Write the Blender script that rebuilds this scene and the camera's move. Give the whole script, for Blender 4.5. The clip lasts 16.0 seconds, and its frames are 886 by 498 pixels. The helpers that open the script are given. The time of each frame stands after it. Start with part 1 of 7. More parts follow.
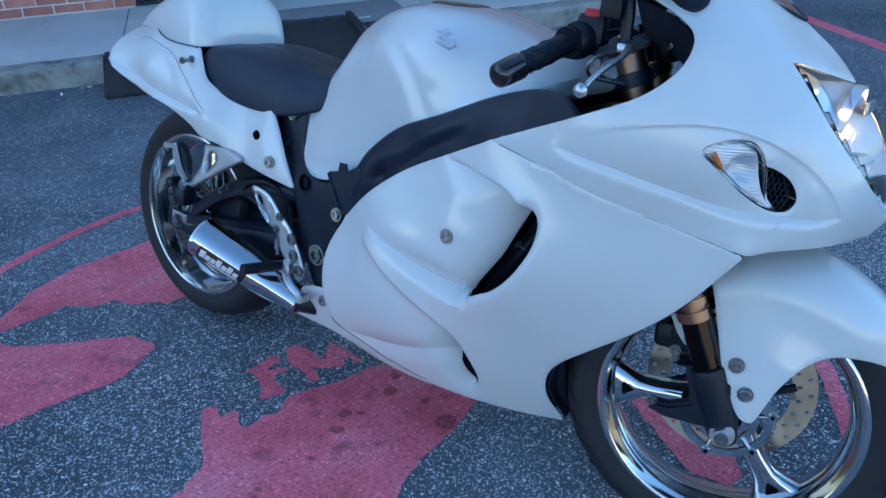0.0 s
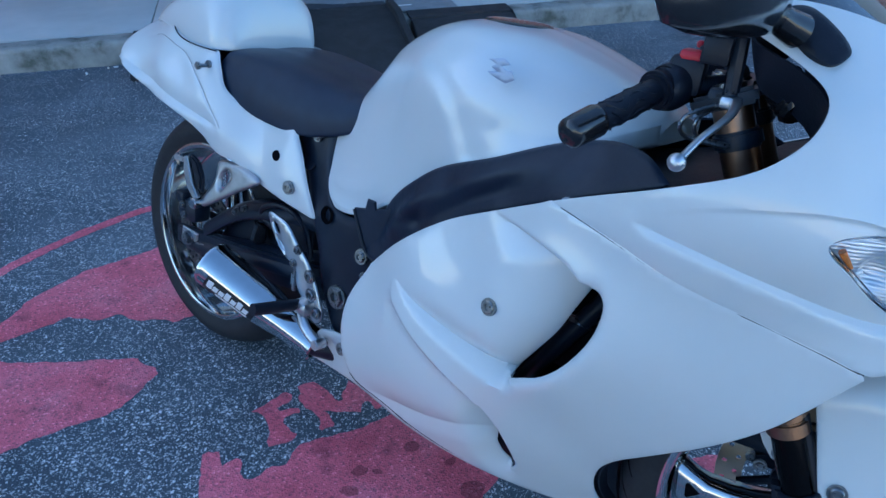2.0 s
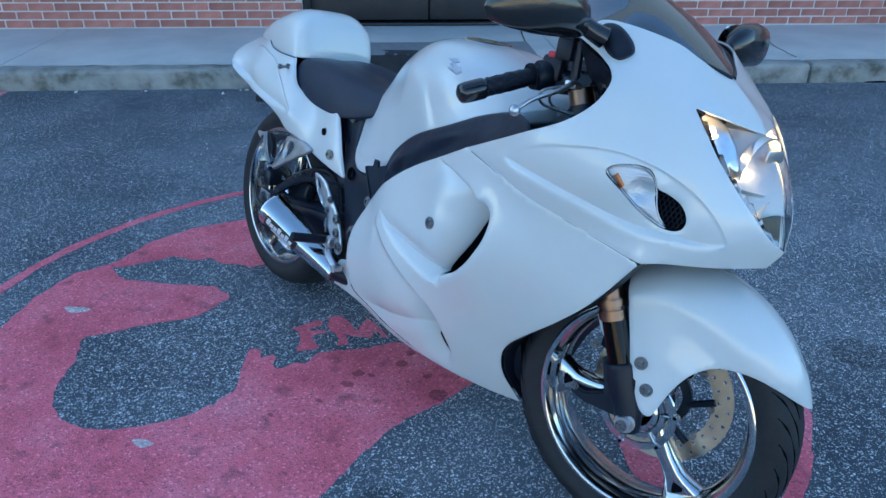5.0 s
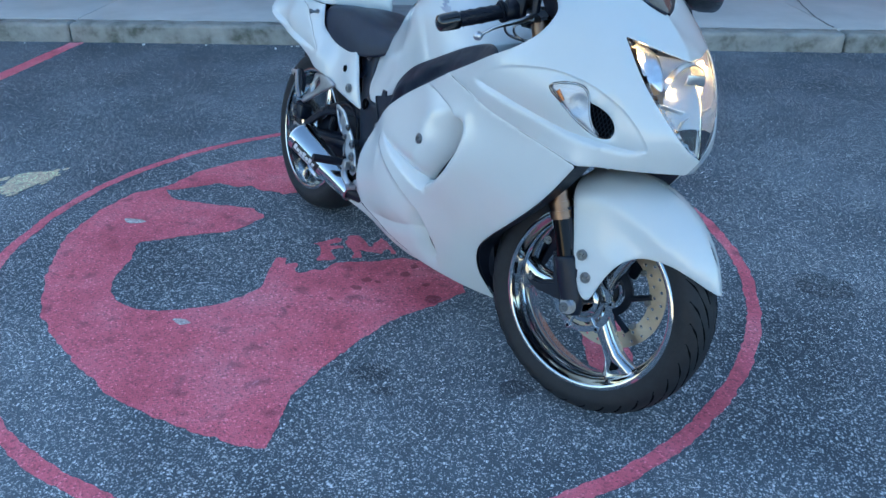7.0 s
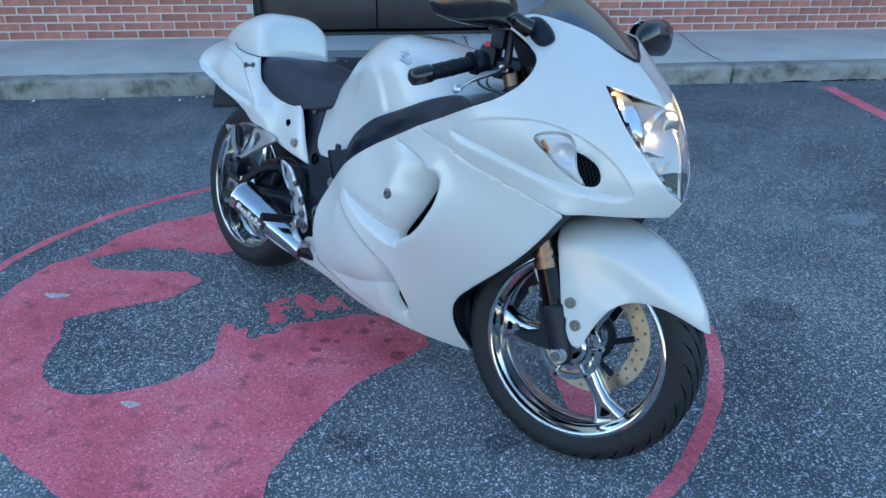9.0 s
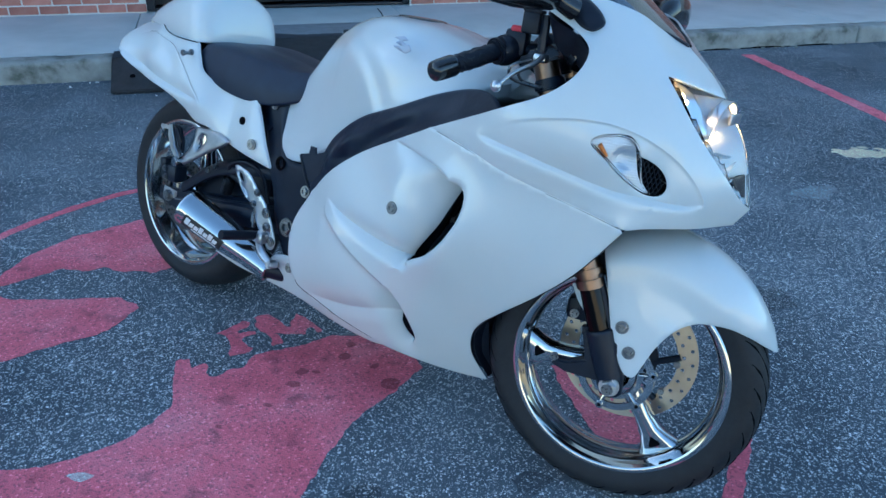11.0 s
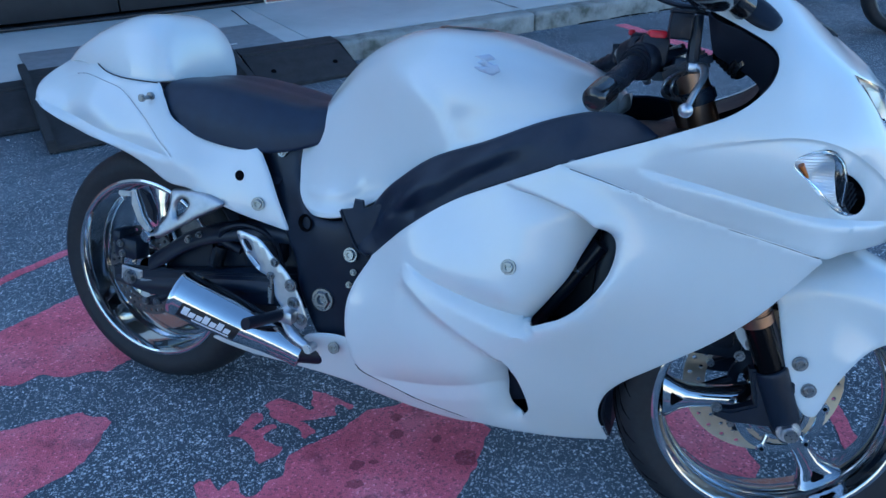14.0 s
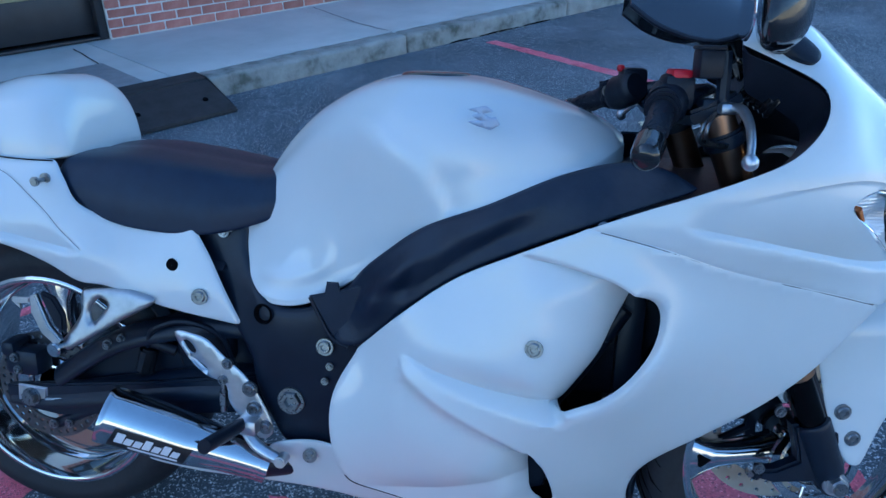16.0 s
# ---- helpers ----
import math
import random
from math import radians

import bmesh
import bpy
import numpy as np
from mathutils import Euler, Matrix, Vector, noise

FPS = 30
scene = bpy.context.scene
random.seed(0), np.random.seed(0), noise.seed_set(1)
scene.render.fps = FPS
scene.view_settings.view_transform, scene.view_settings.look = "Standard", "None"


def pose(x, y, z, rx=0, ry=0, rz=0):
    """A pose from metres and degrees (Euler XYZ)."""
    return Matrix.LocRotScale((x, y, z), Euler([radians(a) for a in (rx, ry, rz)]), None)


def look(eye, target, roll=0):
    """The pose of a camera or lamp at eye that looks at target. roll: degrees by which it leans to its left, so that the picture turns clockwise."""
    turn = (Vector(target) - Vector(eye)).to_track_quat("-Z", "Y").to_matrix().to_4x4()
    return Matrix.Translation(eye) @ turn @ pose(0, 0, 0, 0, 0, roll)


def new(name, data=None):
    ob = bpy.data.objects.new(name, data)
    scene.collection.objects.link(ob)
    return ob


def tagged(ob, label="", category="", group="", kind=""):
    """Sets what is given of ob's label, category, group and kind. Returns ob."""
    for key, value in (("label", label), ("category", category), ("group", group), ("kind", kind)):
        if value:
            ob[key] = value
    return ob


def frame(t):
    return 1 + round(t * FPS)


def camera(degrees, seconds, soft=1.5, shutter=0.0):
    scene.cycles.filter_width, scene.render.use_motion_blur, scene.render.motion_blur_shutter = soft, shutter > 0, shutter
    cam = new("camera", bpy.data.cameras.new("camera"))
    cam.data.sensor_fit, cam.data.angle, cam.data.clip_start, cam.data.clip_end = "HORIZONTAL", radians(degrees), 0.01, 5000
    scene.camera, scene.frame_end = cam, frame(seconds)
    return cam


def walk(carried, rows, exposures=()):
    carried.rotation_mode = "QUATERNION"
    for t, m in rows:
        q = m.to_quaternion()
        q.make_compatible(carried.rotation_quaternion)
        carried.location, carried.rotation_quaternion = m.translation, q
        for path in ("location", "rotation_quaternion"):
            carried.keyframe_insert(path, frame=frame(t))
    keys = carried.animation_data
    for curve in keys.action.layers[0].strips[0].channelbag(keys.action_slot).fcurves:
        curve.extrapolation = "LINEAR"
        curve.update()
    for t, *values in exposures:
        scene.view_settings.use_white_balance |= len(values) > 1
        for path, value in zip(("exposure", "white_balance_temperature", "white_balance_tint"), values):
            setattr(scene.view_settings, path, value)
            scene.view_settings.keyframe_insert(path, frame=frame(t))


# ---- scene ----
from mathutils.geometry import delaunay_2d_cdt

cam = camera(61.05, 16.0, soft=1.5)
PATH = [
    (0.0, 0.027, 0.041, 1.270, 0.75, -30.14, -2.69),
    (0.5, -0.010, 0.148, 1.270, 0.85, -30.99, -3.06),
    (1.0, -0.078, 0.260, 1.277, 0.59, -31.55, -2.81),
    (1.5, -0.084, 0.311, 1.270, 0.86, -31.75, -1.55),
    (2.0, 0.003, 0.299, 1.277, 3.24, -31.50, -0.78),
    (2.5, 0.103, 0.250, 1.270, 5.70, -30.92, -0.51),
    (3.0, 0.142, 0.145, 1.279, 7.77, -30.09, -0.38),
    (3.5, 0.185, 0.014, 1.296, 9.25, -29.18, -0.29),
    (3.7, 0.213, -0.027, 1.296, 9.63, -28.63, -0.12),
    (5.8, 0.481, -0.366, 1.314, 15.76, -26.67, 0.83),
    (6.0, 0.501, -0.401, 1.310, 16.37, -26.98, 0.96),
    (6.5, 0.584, -0.485, 1.294, 17.73, -27.87, 0.86),
    (7.0, 0.662, -0.531, 1.302, 18.17, -28.67, 0.53),
    (7.5, 0.626, -0.526, 1.298, 17.13, -28.87, 0.17),
    (8.0, 0.548, -0.514, 1.309, 14.65, -28.20, 0.17),
    (8.5, 0.486, -0.518, 1.315, 11.77, -26.94, 0.39),
    (9.0, 0.443, -0.511, 1.317, 9.19, -25.83, 0.62),
    (9.2, 0.428, -0.502, 1.315, 8.28, -25.55, 0.66),
    (11.3, 0.061, -0.222, 1.285, -1.17, -28.47, 1.61),
    (11.5, 0.013, -0.220, 1.282, -1.97, -28.80, 1.65),
    (12.0, -0.070, -0.157, 1.261, -3.55, -29.17, 1.43),
    (12.5, -0.142, -0.019, 1.253, -4.52, -29.17, 0.46),
    (13.0, -0.198, 0.067, 1.260, -6.92, -28.94, -0.19),
    (13.5, -0.255, 0.108, 1.261, -10.27, -28.88, -0.68),
    (14.0, -0.364, 0.156, 1.271, -14.12, -28.95, -0.65),
    (14.5, -0.425, 0.193, 1.261, -17.94, -28.93, -0.40),
    (15.0, -0.443, 0.257, 1.260, -21.29, -28.78, -0.38),
    (15.5, -0.463, 0.370, 1.266, -23.79, -28.42, -0.69),
    (16.0, -0.504, 0.449, 1.273, -26.05, -27.94, -1.08),
]
EXPOSURE = 1.07
walk(cam, [(t, pose(x, y, z, 0, 0, yaw) @ pose(0, 0, 0, 90 + pitch, 0, 0) @ pose(0, 0, 0, 0, 0, roll)) for t, x, y, z, yaw, pitch, roll in PATH],
     exposures=[(t, EXPOSURE + e, k, tint) for t, k, e, tint in ((0.0, 4960, 0.0, 2), (2.0, 4940, 0.0, 3), (3.5, 4930, 0.05, 2), (6.0, 5400, 0.22, -2), (7.0, 5520, 0.27, -1), (9.0, 5540, 0.30, -1), (11.5, 5140, 0.12, -4), (12.5, 4980, 0.03, -2), (13.5, 4880, -0.02, 2), (16.0, 4710, -0.05, 3))])

# ---- light: open shade in front of a building, low sun behind it ----
STREET = pose(0, 0, 0, 0, 0, 17.1)          # u along the kerb, v towards the building
SUN_ELEV, SUN_SWING = 27.0, 45.0
world = bpy.data.worlds.new("sky")
scene.world = world
world.use_nodes = True
wn = world.node_tree.nodes
sky = wn.new("ShaderNodeTexSky")
sky.sky_type = "NISHITA"
sky.sun_disc = False
sky.sun_elevation = radians(SUN_ELEV)
sky.sun_rotation = radians(-17.1 - SUN_SWING)
world.node_tree.links.new(sky.outputs["Color"], wn["Background"].inputs["Color"])
wn["Background"].inputs["Strength"].default_value = 0.15
sun = new("sun", bpy.data.lights.new("sun", "SUN"))
sun.data.energy, sun.data.angle, sun.data.color = 5.0, radians(0.5), (1.0, 0.9, 0.76)
sunway = STREET.to_3x3() @ Vector((-math.sin(radians(SUN_SWING)) * math.cos(radians(SUN_ELEV)), math.cos(radians(SUN_SWING)) * math.cos(radians(SUN_ELEV)), math.sin(radians(SUN_ELEV))))
sun.matrix_world = look(sunway * 30, (0, 0, 0))


# ---- materials ----
def mat(name, color, rough=0.5, metal=0.0, coat=0.0, spec=0.5):
    m = bpy.data.materials.new(name)
    m.use_nodes = True
    b = m.node_tree.nodes["Principled BSDF"]
    b.inputs["Base Color"].default_value = (*color, 1)
    b.inputs["Roughness"].default_value = rough
    b.inputs["Metallic"].default_value = metal
    b.inputs["Coat Weight"].default_value = coat
    b.inputs["Coat Roughness"].default_value = 0.04
    b.inputs["Specular IOR Level"].default_value = spec
    return m


def nd(m, kind, **values):
    n = m.node_tree.nodes.new(kind)
    for k, v in values.items():
        n.inputs[k.replace("_", " ")].default_value = v
    return n


def join(m, a, out, b, inp):
    m.node_tree.links.new(a.outputs[out], b.inputs[inp])


def ramp(m, stops):
    n = m.node_tree.nodes.new("ShaderNodeValToRGB")
    el = n.color_ramp.elements
    while len(el) < len(stops):
        el.new(0.5)
    for e, (p, c) in zip(el, stops):
        e.position, e.color = p, (*c, 1)
    return n


def textured(name, stops, scale, rough=(0.4, 0.6), metal=0.0, coat=0.0, bump=0.0, bump_scale=None, detail=6.0, spec=0.5, bump_dist=0.002, coords="Object"):
    """A material whose colour, roughness and relief vary with two noises at real size."""
    m = mat(name, stops[0][1], rough[0], metal, coat, spec)
    b = m.node_tree.nodes["Principled BSDF"]
    tc = m.node_tree.nodes.new("ShaderNodeTexCoord")
    n1 = nd(m, "ShaderNodeTexNoise", Scale=scale, Detail=detail, Roughness=0.6)
    join(m, tc, coords, n1, "Vector")
    r = ramp(m, stops)
    join(m, n1, "Fac", r, "Fac")
    join(m, r, "Color", b, "Base Color")
    n2 = nd(m, "ShaderNodeTexNoise", Scale=scale * 3.7, Detail=4.0)
    join(m, tc, coords, n2, "Vector")
    mr = nd(m, "ShaderNodeMapRange", To_Min=rough[0], To_Max=rough[1])
    join(m, n2, "Fac", mr, "Value")
    join(m, mr, "Result", b, "Roughness")
    if bump:
        n3 = nd(m, "ShaderNodeTexNoise", Scale=bump_scale or scale * 5, Detail=3.0)
        join(m, tc, coords, n3, "Vector")
        bp = nd(m, "ShaderNodeBump", Strength=bump, Distance=bump_dist)
        join(m, n3, "Fac", bp, "Height")
        join(m, bp, "Normal", b, "Normal")
    return m


PEARL = textured("pearl_white_paint", [(0.3, (0.660, 0.690, 0.685)), (0.7, (0.705, 0.730, 0.725))], 4.0, (0.30, 0.36), coat=1.0, bump=0.04, bump_scale=900, bump_dist=0.0004)
PEARL.node_tree.nodes["Principled BSDF"].inputs["Coat Roughness"].default_value = 0.05
PEARL.node_tree.nodes["Principled BSDF"].inputs["Coat IOR"].default_value = 1.55
SEATVINYL = textured("black_seat_vinyl", [(0.3, (0.006, 0.013, 0.034)), (0.7, (0.010, 0.020, 0.046))], 30, (0.36, 0.46), bump=0.35, bump_scale=700, bump_dist=0.0006, spec=0.42)
COVERVINYL = textured("soft_black_cover", [(0.3, (0.008, 0.014, 0.030)), (0.7, (0.014, 0.022, 0.042))], 18, (0.33, 0.45), bump=0.3, bump_scale=45, bump_dist=0.004, spec=0.35)
BLACKMETAL = textured("black_frame_metal", [(0.3, (0.006, 0.010, 0.020)), (0.7, (0.011, 0.017, 0.031))], 20, (0.28, 0.42), bump=0.15, bump_scale=400, spec=0.35)
BLACKPLASTIC = textured("black_plastic", [(0.3, (0.006, 0.008, 0.015)), (0.7, (0.011, 0.014, 0.024))], 25, (0.34, 0.48), bump=0.2, bump_scale=300, spec=0.32)
GLOSSBLACK = mat("gloss_black", (0.012, 0.012, 0.014), 0.16, 0.0, 0.5)
RUBBER = textured("tyre_rubber", [(0.3, (0.007, 0.008, 0.011)), (0.7, (0.014, 0.016, 0.020))], 40, (0.55, 0.72), bump=0.25, bump_scale=300)
CHROME = textured("polished_chrome", [(0.3, (0.54, 0.55, 0.56)), (0.7, (0.63, 0.64, 0.65))], 14, (0.05, 0.10), 1.0)
BRUSHED = textured("brushed_aluminium", [(0.3, (0.55, 0.56, 0.58)), (0.7, (0.66, 0.67, 0.69))], 40, (0.28, 0.42), 1.0, bump=0.1, bump_scale=500)
STEEL = textured("bolt_steel", [(0.3, (0.22, 0.23, 0.24)), (0.7, (0.34, 0.35, 0.36))], 60, (0.22, 0.36), 1.0)
BRONZE = textured("bronze_fork_coating", [(0.3, (0.24, 0.145, 0.095)), (0.7, (0.31, 0.20, 0.135))], 25, (0.26, 0.36), 1.0)
DISCGOLD = textured("warm_steel_brake_disc", [(0.3, (0.56, 0.47, 0.34)), (0.7, (0.66, 0.57, 0.43))], 35, (0.26, 0.38), 1.0)
DARKTUBE = mat("dark_fork_tube", (0.022, 0.020, 0.020), 0.10, 1.0)
# near black for gaps, holes and grooves; also paints the shade inside the shop
GAPSHADE = mat("gap_and_shade_black", (0.004, 0.004, 0.005), 0.9, spec=0.05)
REDPLASTIC = mat("red_switch_plastic", (0.50, 0.006, 0.022), 0.35)
LABELBLACK = mat("black_label", (0.012, 0.012, 0.013), 0.4)
LABELWHITE = mat("white_print", (0.78, 0.78, 0.78), 0.5)
TINT = mat("smoked_screen", (0.022, 0.027, 0.036), 0.06, 0.0, 1.0)
TINT.node_tree.nodes["Principled BSDF"].inputs["Coat IOR"].default_value = 1.7
MIRROR = mat("mirror_glass", (0.85, 0.87, 0.9), 0.02, 1.0)
LOGOGREY = mat("silver_grey_emblem", (0.42, 0.46, 0.56), 0.35, 0.3)
AMBER = mat("amber_lens", (0.75, 0.22, 0.04), 0.15, 0.0, 0.4)


# ---- mesh helpers ----
def mesh(name, verts, faces, smooth=True):
    me = bpy.data.meshes.new(name)
    me.from_pydata([tuple(v) for v in verts], [], [tuple(f) for f in faces])
    if smooth:
        me.polygons.foreach_set("use_smooth", [True] * len(me.polygons))
    me.update()
    return me


def thing(name, m=None, label="", category="", group="", kind=""):
    ob = new(name)
    ob.empty_display_size = 0.05
    if m is not None:
        ob.matrix_world = m
    return tagged(ob, label, category, group, kind)


def put(name, me, material, parent=None, label="", m=None):
    ob = new(name, me)
    if material is not None and not me.materials:
        me.materials.append(material)
    if parent is not None:
        ob.parent = parent
    if m is not None:
        ob.matrix_basis = m
    if label:
        ob["label"] = label
    return ob


def part(name, bm, material, parent, label="", m=None, smooth=True):
    me = bpy.data.meshes.new(name)
    bm.to_mesh(me)
    bm.free()
    if smooth:
        me.polygons.foreach_set("use_smooth", [True] * len(me.polygons))
        me.set_sharp_from_angle(angle=radians(38))
    return put(name, me, material, parent, label, m)


def box(sx, sy, sz, bevel=0.0, at=(0, 0, 0), seg=2):
    bm = bmesh.new()
    bmesh.ops.create_cube(bm, size=1.0)
    bmesh.ops.scale(bm, vec=(sx, sy, sz), verts=bm.verts)
    if bevel:
        bmesh.ops.bevel(bm, geom=bm.edges[:], offset=bevel, segments=seg, affect="EDGES", profile=0.5)
    bmesh.ops.translate(bm, vec=at, verts=bm.verts)
    return bm


def spline(points, per=8, closed=False):
    """Catmull-Rom through the points."""
    p = np.array(points, float)
    n = len(p)
    out = []
    for i in range(n if closed else n - 1):
        a = p[(i - 1) % n] if closed or i else 2 * p[0] - p[1]
        b, c = p[i], p[(i + 1) % n]
        d = p[(i + 2) % n] if closed or i + 2 < n else 2 * p[-1] - p[-2]
        for k in range(per):
            t = k / per
            out.append(0.5 * (2 * b + (c - a) * t + (2 * a - 5 * b + 4 * c - d) * t * t + (3 * b - a - 3 * c + d) * t ** 3))
    if not closed:
        out.append(p[-1])
    return np.array(out)


def tube(points, radii, seg=14, caps=True, per=6, flat=1.0):
    """A round bar along a smooth line; radii is one number or one per point."""
    path = spline(points, per) if len(points) > 2 else np.array(points, float)
    r = np.interp(np.linspace(0, 1, len(path)), np.linspace(0, 1, len(points)), radii if isinstance(radii, (list, tuple)) else [radii] * len(points))
    verts, faces = [], []
    side = None
    for i, c in enumerate(path):
        d = Vector(path[min(i + 1, len(path) - 1)] - path[max(i - 1, 0)]).normalized()
        if side is None:
            side = d.orthogonal().normalized()
        side = (side - d * side.dot(d)).normalized()
        other = d.cross(side)
        for k in range(seg):
            a = 2 * math.pi * k / seg
            verts.append(Vector(c) + (side * math.cos(a) + other * math.sin(a) * flat) * r[i])
    for i in range(len(path) - 1):
        for k in range(seg):
            faces.append((i * seg + k, i * seg + (k + 1) % seg, (i + 1) * seg + (k + 1) % seg, (i + 1) * seg + k))
    if caps:
        faces += [tuple(range(seg))[::-1], tuple(range((len(path) - 1) * seg, len(path) * seg))]
    bm = bmesh.new()
    vs = [bm.verts.new(v) for v in verts]
    for f in faces:
        bm.faces.new([vs[i] for i in f])
    return bm


def revolve(profile, seg=48, arc=360.0, axis="y"):
    """Turns (radius, offset) pairs about the y axis (or x, z)."""
    bm = bmesh.new()
    rings = []
    whole = arc >= 359.9
    for k in range(seg if whole else seg + 1):
        a = radians(arc) * k / seg
        ring = []
        for r, o in profile:
            c, s = r * math.cos(a), r * math.sin(a)
            ring.append(bm.verts.new({"y": (c, o, s), "x": (o, c, s), "z": (c, s, o)}[axis]))
        rings.append(ring)
    for k in range(seg if whole else seg):
        a, b = rings[k], rings[(k + 1) % len(rings)]
        for i in range(len(profile) - 1):
            bm.faces.new((a[i], a[i + 1], b[i + 1], b[i]))
    bmesh.ops.recalc_face_normals(bm, faces=bm.faces)
    return bm


def rod(a, b, r, seg=16, bevel=0.0):
    """A straight cylinder from a to b."""
    bm = bmesh.new()
    d = Vector(b) - Vector(a)
    bmesh.ops.create_cone(bm, cap_ends=True, segments=seg, radius1=r, radius2=r, depth=d.length)
    if bevel:
        bmesh.ops.bevel(bm, geom=[e for e in bm.edges if abs(e.verts[0].co.z - e.verts[1].co.z) < 1e-6], offset=bevel, segments=2, affect="EDGES")
    bmesh.ops.transform(bm, matrix=Matrix.Translation((Vector(a) + Vector(b)) / 2) @ d.to_track_quat("Z", "Y").to_matrix().to_4x4(), verts=bm.verts)
    return bm


def slab(outline, depth, bevel=0.0, m=None):
    """A flat plate: outline in x, z; depth towards +y."""
    bm = bmesh.new()
    vs = [bm.verts.new((x, 0, z)) for x, z in outline]
    f = bm.faces.new(vs)
    got = bmesh.ops.extrude_face_region(bm, geom=[f])
    bmesh.ops.translate(bm, vec=(0, depth, 0), verts=[g for g in got["geom"] if isinstance(g, bmesh.types.BMVert)])
    bmesh.ops.recalc_face_normals(bm, faces=bm.faces)
    if bevel:
        bmesh.ops.bevel(bm, geom=[e for e in bm.edges if abs(e.verts[0].co.y - e.verts[1].co.y) < 1e-6], offset=bevel, segments=2, affect="EDGES")
    if m is not None:
        bmesh.ops.transform(bm, matrix=m, verts=bm.verts)
    return bm


def thin_plate(anchors):
    """A smooth height over a plane through the given (a, b, height) stations."""
    p = np.array(anchors, float)
    xy, h = p[:, :2], p[:, 2]

    def kern(d2):
        return 0.5 * d2 * np.log(d2 + 1e-9)
    n = len(p)
    k = np.zeros((n + 3, n + 3))
    k[:n, :n] = kern(((xy[:, None] - xy[None]) ** 2).sum(-1)) + np.eye(n) * 3e-5
    k[:n, n] = k[n, :n] = 1
    k[:n, n + 1:] = xy
    k[n + 1:, :n] = xy.T
    w = np.linalg.solve(k, np.r_[h, 0, 0, 0])

    def height(q):
        q = np.atleast_2d(q)
        return kern(((q[:, None] - xy[None]) ** 2).sum(-1)) @ w[:n] + w[n] + q @ w[n + 1:]
    return height


def away(q, line):
    """Distance of points from a polyline, and how far along it (0 to 1) the nearest place lies."""
    a, b = line[:-1], line[1:]
    d = b - a
    u = np.clip(((q[:, None] - a[None]) * d[None]).sum(-1) / (d * d).sum(-1)[None], 0, 1)
    dist = np.linalg.norm(q[:, None] - (a[None] + u[..., None] * d[None]), axis=-1)
    i = dist.argmin(1)
    return dist[np.arange(len(q)), i], (i + u[np.arange(len(q)), i]) / len(a)


def signed(q, line):
    """Signed distance from a line (positive on its left) and how far along it."""
    p = spline(line, 10)
    d, t = away(q, p)
    i = np.minimum((t * (len(p) - 1)).astype(int), len(p) - 2)
    a, v = p[i], p[i + 1] - p[i]
    side = v[:, 0] * (q[:, 1] - a[:, 1]) - v[:, 1] * (q[:, 0] - a[:, 0])
    return np.where(side >= 0, d, -d), t


def resample(line, step):
    line = np.vstack([line, line[:1]])
    seg = np.linalg.norm(np.diff(line, axis=0), axis=1)
    s = np.r_[0, np.cumsum(seg)]
    n = max(8, int(s[-1] / step))
    t = np.linspace(0, s[-1], n, endpoint=False)
    return np.stack([np.interp(t, s, line[:, k]) for k in (0, 1)], 1)


def inside(q, ring):
    """Which points lie within a closed outline."""
    a, b = ring, np.roll(ring, -1, 0)
    hit = np.zeros(len(q), bool)
    for (x0, y0), (x1, y1) in zip(a, b):
        if y0 != y1:
            hit ^= ((y0 > q[:, 1]) != (y1 > q[:, 1])) & (q[:, 0] < (x1 - x0) * (q[:, 1] - y0) / (y1 - y0) + x0)
    return hit


def triangles(rings, extra=()):
    """Triangles within the first ring and outside of the others: points and faces."""
    pts, edges = [], []
    for ring in rings:
        n0 = len(pts)
        pts += [Vector(p) for p in ring]
        edges += [(n0 + i, n0 + (i + 1) % len(ring)) for i in range(len(ring))]
    pts += [Vector(p) for p in extra]
    got = delaunay_2d_cdt(pts, edges, [], 0, 1e-6)
    q = np.array([tuple(v) for v in got[0]])
    f = np.array([t for t in got[2] if len(t) == 3])
    mid = q[f].mean(1)
    keep = inside(mid, np.array(rings[0], float))
    for ring in rings[1:]:
        keep &= ~inside(mid, np.array(ring, float))
    return q, [tuple(int(i) for i in t) for t in f[keep]]


